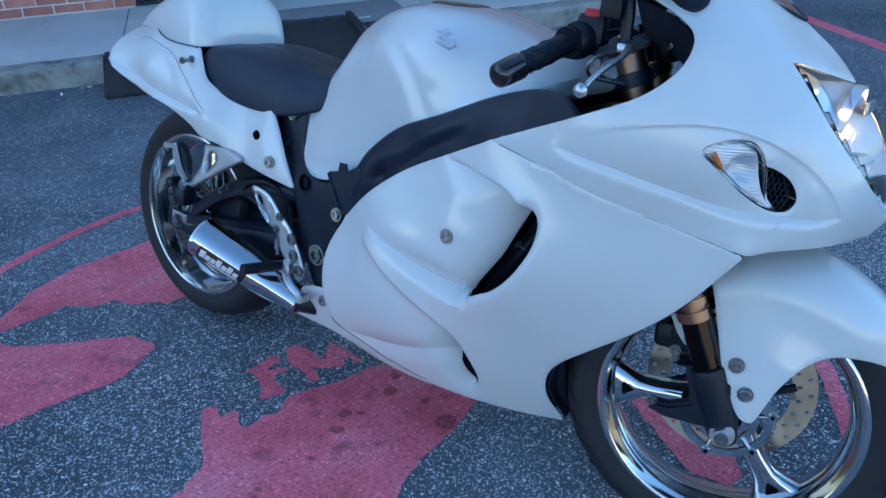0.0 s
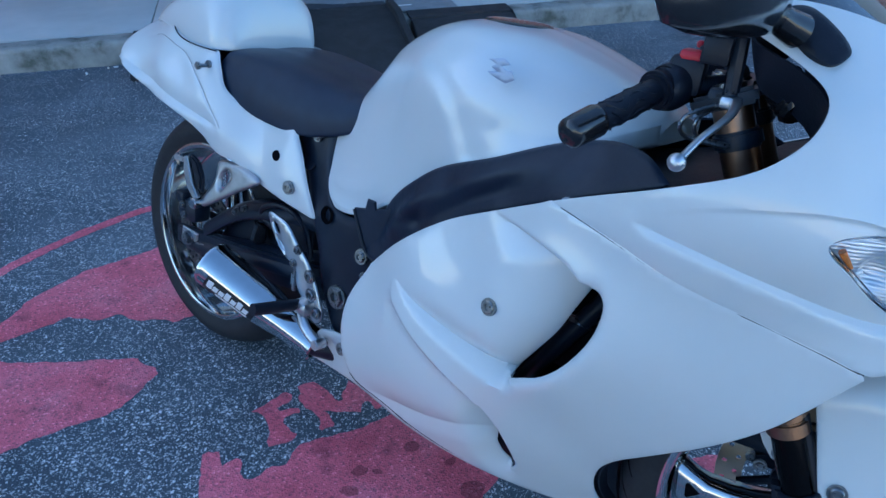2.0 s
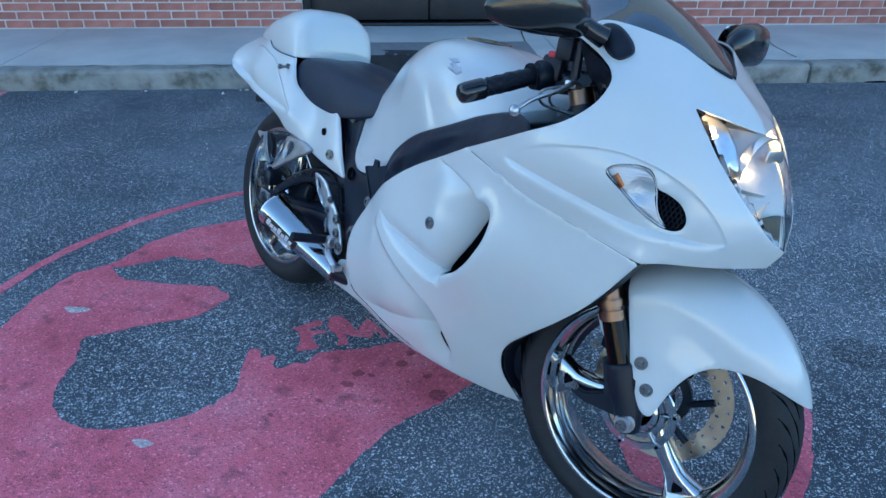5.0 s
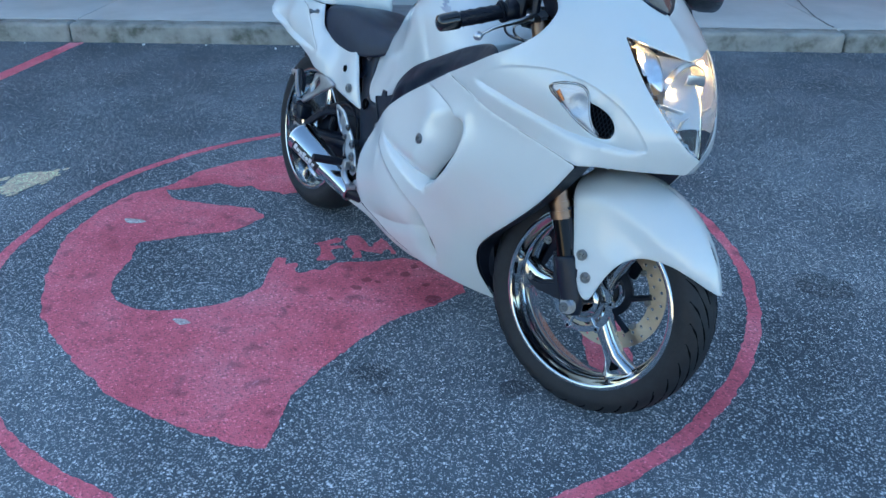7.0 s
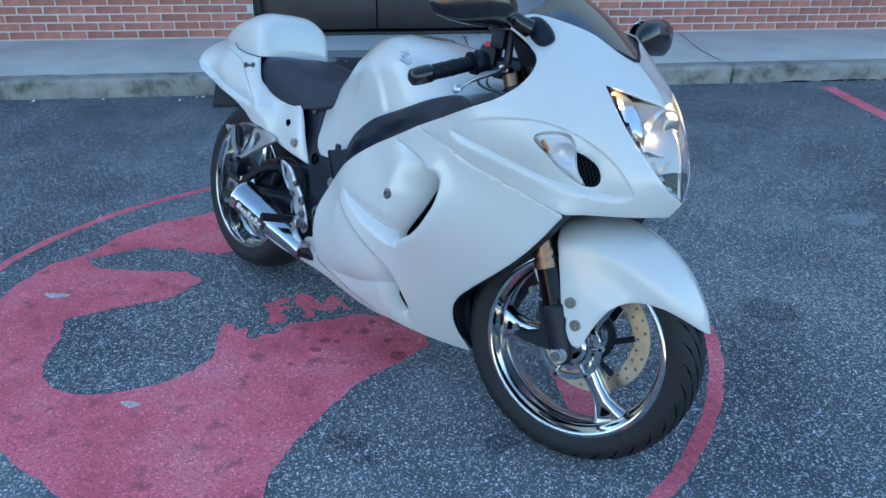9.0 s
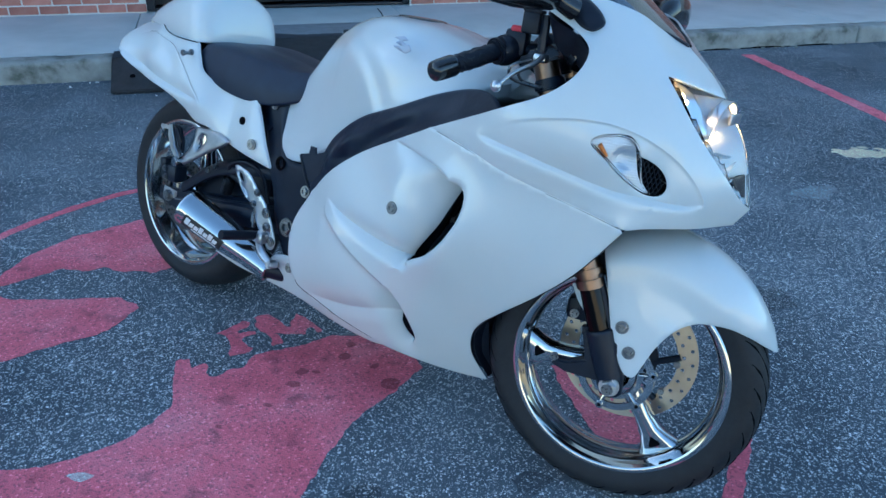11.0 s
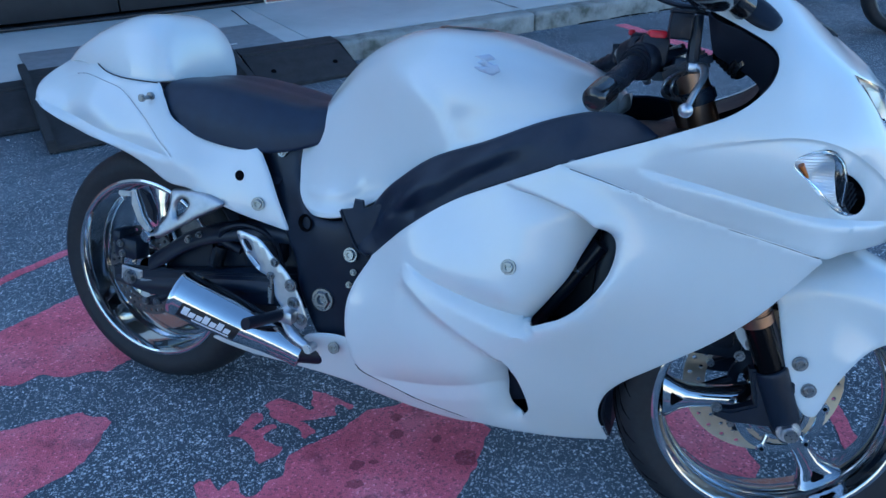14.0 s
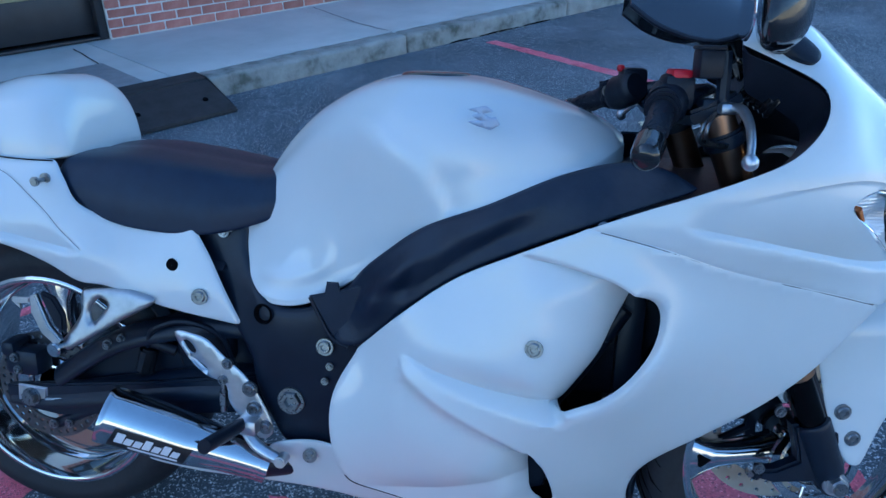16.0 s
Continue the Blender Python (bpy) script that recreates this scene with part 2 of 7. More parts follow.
def shell(outline, height, place, step=0.012, roll=0.006, holes=(), lines=()):
    """A curved panel: an outline in a plane, a height over it and place(a, b, h), which gives its point in space. Edges roll inwards."""
    rims = [resample(np.array(o, float), step * 0.7) for o in (outline, *holes)]
    lo, hi = rims[0].min(0), rims[0].max(0)
    gx, gy = np.meshgrid(np.arange(lo[0], hi[0], step), np.arange(lo[1], hi[1], step))
    grid = np.stack([gx.ravel() + (np.arange(gx.size) // gx.shape[1] % 2) * step / 2, gy.ravel()], 1)
    near = np.min([away(grid, np.vstack([r, r[:1]]))[0] for r in rims], 0)
    grid = grid[near > step * 0.55]
    for d in (0.25, 0.6):
        for r in rims:
            t = np.roll(r, -1, 0) - np.roll(r, 1, 0)
            t /= np.linalg.norm(t, axis=1)[:, None] + 1e-9
            for s in (1, -1):
                inner = r + s * roll * d * np.stack([-t[:, 1], t[:, 0]], 1)
                grid = np.vstack([grid, inner])
    if lines:
        dense = []
        for line in lines:
            p = spline(line, 10)
            p = p[inside(p, rims[0])]
            t = np.gradient(p, axis=0)
            t /= np.linalg.norm(t, axis=1)[:, None] + 1e-9
            nrm = np.stack([-t[:, 1], t[:, 0]], 1)
            grid = grid[away(grid, p)[0] > 0.011]
            dense += [p + nrm * o for o in (-0.009, -0.006, -0.003, 0.0, 0.003, 0.006, 0.009)]
        dense = np.vstack(dense)
        dense = dense[np.min([away(dense, np.vstack([r, r[:1]]))[0] for r in rims], 0) > 0.002]
        dense = dense[inside(dense, rims[0])]
        for r in rims[1:]:
            dense = dense[~inside(dense, r)]
        grid = np.vstack([grid, dense])
    q, tris = triangles(rims, grid)
    h = height(q)
    rr = roll
    d = np.min([away(q, np.vstack([r, r[:1]]))[0] for r in rims], 0).clip(0, rr)
    h = h - (rr - np.sqrt(np.maximum(rr * rr - (rr - d) ** 2, 0)))
    verts = [Vector(place(a, b, c)) for (a, b), c in zip(q, h)]
    me = mesh("shell", verts, tris)
    bm = bmesh.new()
    bm.from_mesh(me)
    bpy.data.meshes.remove(me)
    loose = [v for v in bm.verts if not v.link_faces]
    bmesh.ops.delete(bm, geom=loose, context="VERTS")
    bmesh.ops.recalc_face_normals(bm, faces=bm.faces)
    return bm


def thicken(bm, out, thick):
    """Gives a sheet its thickness, away from the way it faces."""
    bm.normal_update()
    mean = sum((f.normal * f.calc_area() for f in bm.faces), Vector())
    if mean.dot(Vector(out)) < 0:
        bmesh.ops.reverse_faces(bm, faces=bm.faces)
        bm.normal_update()
    rim = [e for e in bm.edges if e.is_boundary]
    old = bm.verts[:]
    twin = {v: bm.verts.new(v.co - v.normal * thick) for v in old}
    faces = bm.faces[:]
    for f in faces:
        bm.faces.new([twin[v] for v in reversed(f.verts)]).material_index = 1
    for e in rim:
        a, b = e.verts
        lp = e.link_loops[0]
        a, b = lp.vert, lp.link_loop_next.vert
        bm.faces.new((b, a, twin[a], twin[b]))
    return bm


def loft(sections, caps=True, closed=True):
    """A skin over rings of points, each with the same count."""
    bm = bmesh.new()
    rings = [[bm.verts.new(p) for p in s] for s in sections]
    n = len(rings[0])
    for a, b in zip(rings, rings[1:]):
        for k in range(n if closed else n - 1):
            bm.faces.new((a[k], a[(k + 1) % n], b[(k + 1) % n], b[k]))
    if caps:
        bm.faces.new(rings[0][::-1])
        bm.faces.new(rings[-1])
    bmesh.ops.recalc_face_normals(bm, faces=bm.faces)
    return bm


def merge(*bms):
    out = bmesh.new()
    for b in bms:
        me = bpy.data.meshes.new("tmp")
        b.to_mesh(me)
        b.free()
        out.from_mesh(me)
        bpy.data.meshes.remove(me)
    return out


def bolt(name, parent, at, way, r=0.008, high=0.004, material=None, label=""):
    """A socket bolt head facing along way, with a washer and a recess."""
    prof = [(0.0001, 0.0015 - 0.004 + high), (r * 0.45, 0.0015 - 0.004 + high), (r * 0.5, high), (r * 0.85, high), (r, high * 0.7), (r, high * 0.3), (r * 1.35, high * 0.3), (r * 1.35, -0.003)]
    bm = revolve(prof, 14, axis="z")
    return part(name, bm, material or STEEL, parent, label, Matrix.Translation(at) @ Vector(way).to_track_quat("Z", "Y").to_matrix().to_4x4())


# ---- ground and street ----
def asphalt_material(name="worn_asphalt", gain=1.0):
    """Dark binder with pale broken stones of three sizes showing through it."""
    m = mat(name, (0.05, 0.05, 0.05), 0.85, spec=0.3)
    b = m.node_tree.nodes["Principled BSDF"]
    tc = m.node_tree.nodes.new("ShaderNodeTexCoord")
    big = nd(m, "ShaderNodeTexNoise", Scale=1.1, Detail=5.0, Roughness=0.65)
    join(m, tc, "Object", big, "Vector")
    base = ramp(m, [(p, tuple(gain * v for v in c)) for p, c in ((0.28, (0.058, 0.070, 0.084)), (0.5, (0.112, 0.131, 0.152)), (0.72, (0.190, 0.216, 0.244)))])
    join(m, big, "Fac", base, "Fac")
    grit = nd(m, "ShaderNodeTexNoise", Scale=420.0, Detail=3.0, Roughness=0.7)
    join(m, tc, "Object", grit, "Vector")
    gr = ramp(m, [(0.32, (0.45, 0.45, 0.45)), (0.5, (1.0, 1.0, 1.0)), (0.68, (1.75, 1.75, 1.75))])
    join(m, grit, "Fac", gr, "Fac")
    rough = m.node_tree.nodes.new("ShaderNodeMixRGB")
    rough.blend_type = "MULTIPLY"
    rough.inputs["Fac"].default_value = 1.0
    join(m, base, "Color", rough, "Color1")
    join(m, gr, "Color", rough, "Color2")
    warp = nd(m, "ShaderNodeTexNoise", Scale=150.0, Detail=2.0)
    join(m, tc, "Object", warp, "Vector")
    add = m.node_tree.nodes.new("ShaderNodeMixRGB")
    add.blend_type = "LINEAR_LIGHT"
    add.inputs["Fac"].default_value = 0.006
    join(m, tc, "Object", add, "Color1")
    join(m, warp, "Color", add, "Color2")
    patch = nd(m, "ShaderNodeTexNoise", Scale=2.3, Detail=5.0, Roughness=0.6)
    join(m, tc, "Object", patch, "Vector")
    many = nd(m, "ShaderNodeMapRange", From_Min=0.36, From_Max=0.62, To_Min=-0.14, To_Max=0.10)
    join(m, patch, "Fac", many, "Value")
    street = m.node_tree.nodes.new("ShaderNodeVectorRotate")
    street.rotation_type = "Z_AXIS"
    street.inputs["Angle"].default_value = radians(-17.1)
    join(m, tc, "Object", street, "Vector")
    across = m.node_tree.nodes.new("ShaderNodeSeparateXYZ")
    join(m, street, "Vector", across, "Vector")
    fresh = nd(m, "ShaderNodeMapRange", From_Min=1.6, From_Max=4.2, To_Min=0.08, To_Max=-0.22)
    join(m, across, "Y", fresh, "Value")
    worn = nd(m, "ShaderNodeMath")
    join(m, many, "Result", worn, 0)
    join(m, fresh, "Result", worn, 1)
    last = rough
    for scale, cut, tone, size in ((205.0, 0.50, (0.78, 0.79, 0.80), 0.40), (128.0, 0.58, (0.87, 0.88, 0.89), 0.35), (76.0, 0.80, (0.85, 0.86, 0.87), 0.25)):
        v = nd(m, "ShaderNodeTexVoronoi", Scale=scale)
        join(m, add, "Color", v, "Vector")
        sep = m.node_tree.nodes.new("ShaderNodeSeparateColor")
        join(m, v, "Color", sep, "Color")
        more = nd(m, "ShaderNodeMath")
        join(m, sep, "Red", more, 0)
        join(m, worn, 0, more, 1)
        pick = nd(m, "ShaderNodeMath")
        pick.operation = "GREATER_THAN"
        join(m, more, 0, pick, 0)
        pick.inputs[1].default_value = cut
        wide = nd(m, "ShaderNodeMapRange", To_Min=size * 0.55, To_Max=size * 1.25)
        join(m, sep, "Green", wide, "Value")
        near = nd(m, "ShaderNodeMath")
        near.operation = "LESS_THAN"
        join(m, v, "Distance", near, 0)
        join(m, wide, "Result", near, 1)
        both = nd(m, "ShaderNodeMath")
        both.operation = "MULTIPLY"
        join(m, pick, 0, both, 0)
        join(m, near, 0, both, 1)
        tones = ramp(m, [(0.0, tuple(0.55 * gain ** 0.5 * c for c in tone)), (1.0, tuple(gain ** 0.5 * c for c in tone))])
        join(m, sep, "Blue", tones, "Fac")
        mx = m.node_tree.nodes.new("ShaderNodeMixRGB")
        join(m, both, 0, mx, "Fac")
        join(m, last, "Color", mx, "Color1")
        join(m, tones, "Color", mx, "Color2")
        last = mx
    join(m, last, "Color", b, "Base Color")
    bn = nd(m, "ShaderNodeTexVoronoi", Scale=150.0)
    join(m, add, "Color", bn, "Vector")
    bp = nd(m, "ShaderNodeBump", Strength=0.6, Distance=0.003)
    join(m, bn, "Distance", bp, "Height")
    join(m, bp, "Normal", b, "Normal")
    return m


def paint_material(name, tones, worn):
    """Road paint, rubbed off the tops of the stones."""
    m = mat(name, tones[0], 0.7)
    b = m.node_tree.nodes["Principled BSDF"]
    tc = m.node_tree.nodes.new("ShaderNodeTexCoord")
    n1 = nd(m, "ShaderNodeTexNoise", Scale=3.0, Detail=6.0, Roughness=0.65)
    join(m, tc, "Object", n1, "Vector")
    r1 = ramp(m, [(0.3, tones[0]), (0.5, tones[1]), (0.72, tones[2])])
    join(m, n1, "Fac", r1, "Fac")
    n2 = nd(m, "ShaderNodeTexVoronoi", Scale=210.0)
    join(m, tc, "Object", n2, "Vector")
    sep = m.node_tree.nodes.new("ShaderNodeSeparateColor")
    join(m, n2, "Color", sep, "Color")
    r2 = ramp(m, [(0.0, (0.40, 0.40, 0.44)), (0.22, (0.92, 0.92, 0.92)), (worn, (1.08, 1.08, 1.08)), (1.0, (1.5, 2.3, 2.2))])
    join(m, sep, "Red", r2, "Fac")
    mx = m.node_tree.nodes.new("ShaderNodeMixRGB")
    mx.blend_type = "MULTIPLY"
    mx.inputs["Fac"].default_value = 0.75
    join(m, r1, "Color", mx, "Color1")
    join(m, r2, "Color", mx, "Color2")
    # dark oily blots
    n3 = nd(m, "ShaderNodeTexNoise", Scale=11.0, Detail=2.0)
    join(m, tc, "Object", n3, "Vector")
    r3 = ramp(m, [(0.30, (0.45, 0.42, 0.45)), (0.40, (1, 1, 1))])
    join(m, n3, "Fac", r3, "Fac")
    my = m.node_tree.nodes.new("ShaderNodeMixRGB")
    my.blend_type = "MULTIPLY"
    my.inputs["Fac"].default_value = 0.6
    join(m, mx, "Color", my, "Color1")
    join(m, r3, "Color", my, "Color2")
    join(m, my, "Color", b, "Base Color")
    bp = nd(m, "ShaderNodeBump", Strength=0.7, Distance=0.003)
    join(m, n2, "Distance", bp, "Height")
    join(m, bp, "Normal", b, "Normal")
    return m


ASPHALT = asphalt_material()
REDPAINT = paint_material("worn_red_road_paint", [(0.62, 0.105, 0.150), (0.82, 0.180, 0.240), (0.88, 0.30, 0.36)], 0.90)
CREAMPAINT = paint_material("worn_cream_road_paint", [(0.60, 0.47, 0.32), (0.86, 0.68, 0.47), (0.66, 0.54, 0.40)], 0.7)
GREYSPILL = paint_material("pale_grey_spill", [(0.56, 0.42, 0.41), (0.68, 0.54, 0.53), (0.50, 0.37, 0.37)], 0.7)
PALEWEAR = paint_material("pale_worn_asphalt", [(0.17, 0.18, 0.20), (0.26, 0.275, 0.295), (0.13, 0.14, 0.155)], 0.7)
CONCRETE = textured("sidewalk_concrete", [(0.25, (0.48, 0.485, 0.465)), (0.75, (0.64, 0.64, 0.615))], 2.2, (0.75, 0.9), bump=0.3, bump_scale=160)
KERBSTONE = textured("stained_kerb_concrete", [(0.32, (0.125, 0.13, 0.105)), (0.47, (0.31, 0.31, 0.28)), (0.72, (0.44, 0.435, 0.40))], 6.5, (0.8, 0.95), bump=0.6, bump_scale=60, bump_dist=0.006)
BRICK = textured("red_brick", [(0.25, (0.33, 0.135, 0.105)), (0.5, (0.43, 0.18, 0.14)), (0.75, (0.52, 0.26, 0.21))], 9.0, (0.75, 0.9), bump=0.4, bump_scale=120)
MORTAR = textured("grey_mortar", [(0.3, (0.58, 0.56, 0.53)), (0.7, (0.70, 0.68, 0.64))], 30, (0.85, 0.95), bump=0.4, bump_scale=200)
RAMPRUBBER = textured("black_ramp_rubber", [(0.3, (0.020, 0.021, 0.023)), (0.7, (0.042, 0.043, 0.046))], 12, (0.6, 0.75), bump=0.5, bump_scale=220)
STUCCO = textured("sunlit_plaster", [(0.3, (0.66, 0.54, 0.37)), (0.7, (0.76, 0.63, 0.45))], 3.0, (0.85, 0.95))
DOORMETAL = textured("dark_door_aluminium", [(0.3, (0.018, 0.018, 0.02)), (0.7, (0.03, 0.03, 0.033))], 8, (0.35, 0.5))
BLIND = textured("yellowed_blind", [(0.3, (0.30, 0.25, 0.13)), (0.7, (0.38, 0.32, 0.18))], 6, (0.6, 0.8))
MATGREY = textured("pale_grey_mat", [(0.3, (0.22, 0.225, 0.235)), (0.7, (0.30, 0.305, 0.315))], 14, (0.8, 0.95), bump=0.3, bump_scale=260)
MATDARK = mat("dark_mat_print", (0.05, 0.052, 0.06), 0.85)
for m_ in (BRICK,):
    b_ = m_.node_tree.nodes["Principled BSDF"]
    oi = m_.node_tree.nodes.new("ShaderNodeObjectInfo")
    hs = m_.node_tree.nodes.new("ShaderNodeHueSaturation")
    mr_ = nd(m_, "ShaderNodeMapRange", To_Min=0.78, To_Max=1.18)
    join(m_, oi, "Random", mr_, "Value")
    join(m_, mr_, "Result", hs, "Value")
    src_ = b_.inputs["Base Color"].links[0].from_socket
    m_.node_tree.links.new(src_, hs.inputs["Color"])
    join(m_, hs, "Color", b_, "Base Color")

ground = put("ground", mesh("ground", [(-600, -600, 0), (600, -600, 0), (600, 600, 0), (-600, 600, 0)], [(0, 1, 2, 3)], False), ASPHALT)
tagged(ground, "worn dark asphalt with pale exposed stones", "asphalt", kind="structure")


def flat_patch(name, rings, z, material, label, category, rough=0.006, m=None):
    """A thin sheet of paint on the ground with an uneven edge. rings: the outer outline, then holes."""
    rough_rings = []
    for ring in rings:
        r = resample(np.array(ring, float), 0.012)
        out = []
        for x, y in r:
            w = noise.noise_vector(Vector((x * 40, y * 40, 0.3))) * rough + noise.noise_vector(Vector((x * 11, y * 11, 0.7))) * rough * 1.2
            out.append((x + w.x, y + w.y))
        rough_rings.append(out)
    q, tris = triangles(rough_rings)
    me = mesh(name, [(x, y, z) for x, y in q], tris, False)
    ob = put(name, me, material, m=m)
    bm = bmesh.new()
    bm.from_mesh(me)
    bmesh.ops.recalc_face_normals(bm, faces=bm.faces)
    if bm.faces and sum(f.normal.z for f in bm.faces) < 0:
        bmesh.ops.reverse_faces(bm, faces=bm.faces)
    bm.to_mesh(me)
    bm.free()
    return tagged(ob, label, category, kind="structure")


RING_C, RING_R = (-0.319, 1.659), 1.293
a_ = np.linspace(0, 2 * math.pi, 200, endpoint=False)
flat_patch("paint_ring", [[(RING_C[0] + (RING_R + s) * math.cos(a), RING_C[1] + (RING_R + s) * math.sin(a)) for a in a_] for s in (0.021, -0.021)],
           0.0016, REDPAINT, "worn red painted ring on the asphalt", "road marking")
HORN = [(-1.06, 2.35), (-1.23, 2.21), (-1.32, 2.05), (-1.36, 1.86), (-1.44, 1.77), (-1.46, 1.60), (-1.42, 1.36), (-1.30, 1.14), (-1.21, 1.02), (-1.11, 0.91), (-0.92, 0.79), (-0.71, 0.69),
        (-0.55, 0.645), (-0.36, 0.62), (-0.24, 0.615), (-0.165, 0.63), (-0.18, 0.70), (-0.20, 0.83), (-0.18, 0.97), (-0.13, 1.13), (-0.08, 1.26), (0.01, 1.37), (0.09, 1.47),
        (0.04, 1.56), (-0.08, 1.625), (-0.205, 1.615), (-0.26, 1.575), (-0.29, 1.559), (-0.355, 1.531), (-0.399, 1.508), (-0.409, 1.483), (-0.423, 1.452), (-0.455, 1.438), (-0.475, 1.414), (-0.499, 1.409), (-0.515, 1.422), (-0.517, 1.455), (-0.523, 1.469), (-0.558, 1.444), (-0.57, 1.477), (-0.607, 1.476), (-0.614, 1.465),
        (-0.60, 1.41), (-0.57, 1.34), (-0.56, 1.28), (-0.59, 1.22), (-0.65, 1.14), (-0.71, 1.09), (-0.79, 1.05), (-0.86, 1.04), (-0.95, 1.05), (-1.01, 1.10)]
HORN += [(-1.06, 1.18), (-1.08, 1.29), (-1.11, 1.35), (-1.14, 1.41), (-1.01, 1.51), (-0.89, 1.59), (-0.84, 1.66), (-0.815, 1.75), (-0.90, 1.80), (-1.09, 1.78), (-1.26, 1.77), (-1.335, 1.83),
         (-1.25, 1.89), (-1.16, 1.97), (-1.07, 1.96), (-1.03, 2.00), (-0.96, 1.955), (-0.91, 1.97), (-0.86, 1.96), (-0.79, 2.00), (-0.70, 2.12), (-0.76, 2.35), (-0.90, 2.45)]
flat_patch("paint_horn", [HORN], 0.0016, REDPAINT, "large worn red painted curved emblem on the asphalt", "road marking", 0.008)
STROKES = ([(-0.547, 1.622), (-0.524, 1.642), (-0.466, 1.686), (-0.452, 1.678), (-0.453, 1.657), (-0.483, 1.628), (-0.473, 1.618), (-0.427, 1.642), (-0.414, 1.625), (-0.457, 1.598), (-0.455, 1.579), (-0.429, 1.55), (-0.411, 1.54), (-0.418, 1.521), (-0.463, 1.498), (-0.477, 1.533), (-0.488, 1.566), (-0.521, 1.611)],
           [(-0.441, 1.707), (-0.416, 1.727), (-0.376, 1.701), (-0.347, 1.669), (-0.321, 1.662), (-0.327, 1.686), (-0.323, 1.729), (-0.277, 1.697), (-0.228, 1.649), (-0.245, 1.629), (-0.263, 1.656), (-0.278, 1.66), (-0.28, 1.62), (-0.329, 1.626), (-0.365, 1.628), (-0.335, 1.598), (-0.33, 1.587), (-0.36, 1.556), (-0.37, 1.567), (-0.367, 1.59), (-0.383, 1.62), (-0.41, 1.643), (-0.429, 1.674)])
for stroke in STROKES:
    flat_patch("paint_fragment", [stroke], 0.0016, REDPAINT, "ragged broken stroke of red road paint", "road marking", 0.009)
flat_patch("paint_fragment", [[(0.44, 1.50), (0.47, 1.38), (0.50, 1.28), (0.53, 1.20), (0.60, 1.17), (0.645, 1.20), (0.64, 1.30), (0.60, 1.40), (0.55, 1.52)]], 0.0016, REDPAINT,
           "worn red paint fragment under the front wheel", "road marking", 0.008)
for pts_ in ([(2.30, 5.40), (2.40, 5.42), (2.66, 4.1), (2.95, 2.6), (2.85, 2.58), (2.55, 4.1)], [(-3.56, 3.76), (-3.47, 3.80), (-3.28, 2.94), (-3.05, 1.4), (-3.15, 1.38), (-3.38, 2.92)]):
    flat_patch("parking_line", [pts_], 0.0016, REDPAINT, "worn red painted parking bay line", "road marking", 0.008)
for at_, rx_, ry_, turn_, seed_ in (((-1.945, 1.72), 0.105, 0.185, -12, 5), ((2.21, 3.33), 0.16, 0.085, 8, 9)):
    r_ = random.Random(seed_)
    blobs_ = [(0.0, 0.0, 0.8)] + [(1.0 * r_.random() ** 0.5, 6.28 * r_.random(), r_.uniform(0.07, 0.22)) for _ in range(16)]
    for k_, (far_, a0_, size_) in enumerate(blobs_):
        c_, s_ = math.cos(radians(turn_)), math.sin(radians(turn_))
        ring_ = []
        for a in np.linspace(0, 2 * math.pi, 12, endpoint=False):
            x_ = rx_ * (far_ * math.cos(a0_) + size_ * r_.uniform(0.75, 1.15) * math.cos(a))
            y_ = ry_ * (far_ * math.sin(a0_) + size_ * r_.uniform(0.75, 1.15) * math.sin(a))
            ring_.append((at_[0] + x_ * c_ - y_ * s_, at_[1] + x_ * s_ + y_ * c_))
        flat_patch("paint_spill", [spline(ring_, 4, True)], 0.0022 + 0.0002 * k_, CREAMPAINT, "dried cream paint spill on the asphalt" if k_ == 0 else "small splash beside a cream paint spill", "stain", 0.012 if k_ == 0 else 0.006)
flat_patch("pale_stain", [[(1.62, 2.78), (1.74, 2.74), (1.88, 2.82), (1.86, 2.90), (1.74, 2.87), (1.66, 2.85)]], 0.0022, PALEWEAR, "pale grey worn stain on the asphalt", "stain", 0.02)
for x_, y_, s_ in ((-1.267, 1.545, 0.027), (-0.687, 1.024, 0.019)):
    flat_patch("pale_chip", [[(x_ + s_ * 1.6 * math.cos(a) * (1 + 0.3 * math.sin(3 * a)), y_ + s_ * 0.7 * math.sin(a)) for a in np.linspace(0, 6.28, 14, endpoint=False)]], 0.0034, GREYSPILL,
               "chipped pale patch in the red paint", "stain", 0.008)


def placed(ob):
    """Lays a street thing, built in u, v, z, into the world."""
    ob.matrix_world = STREET @ ob.matrix_basis
    return ob


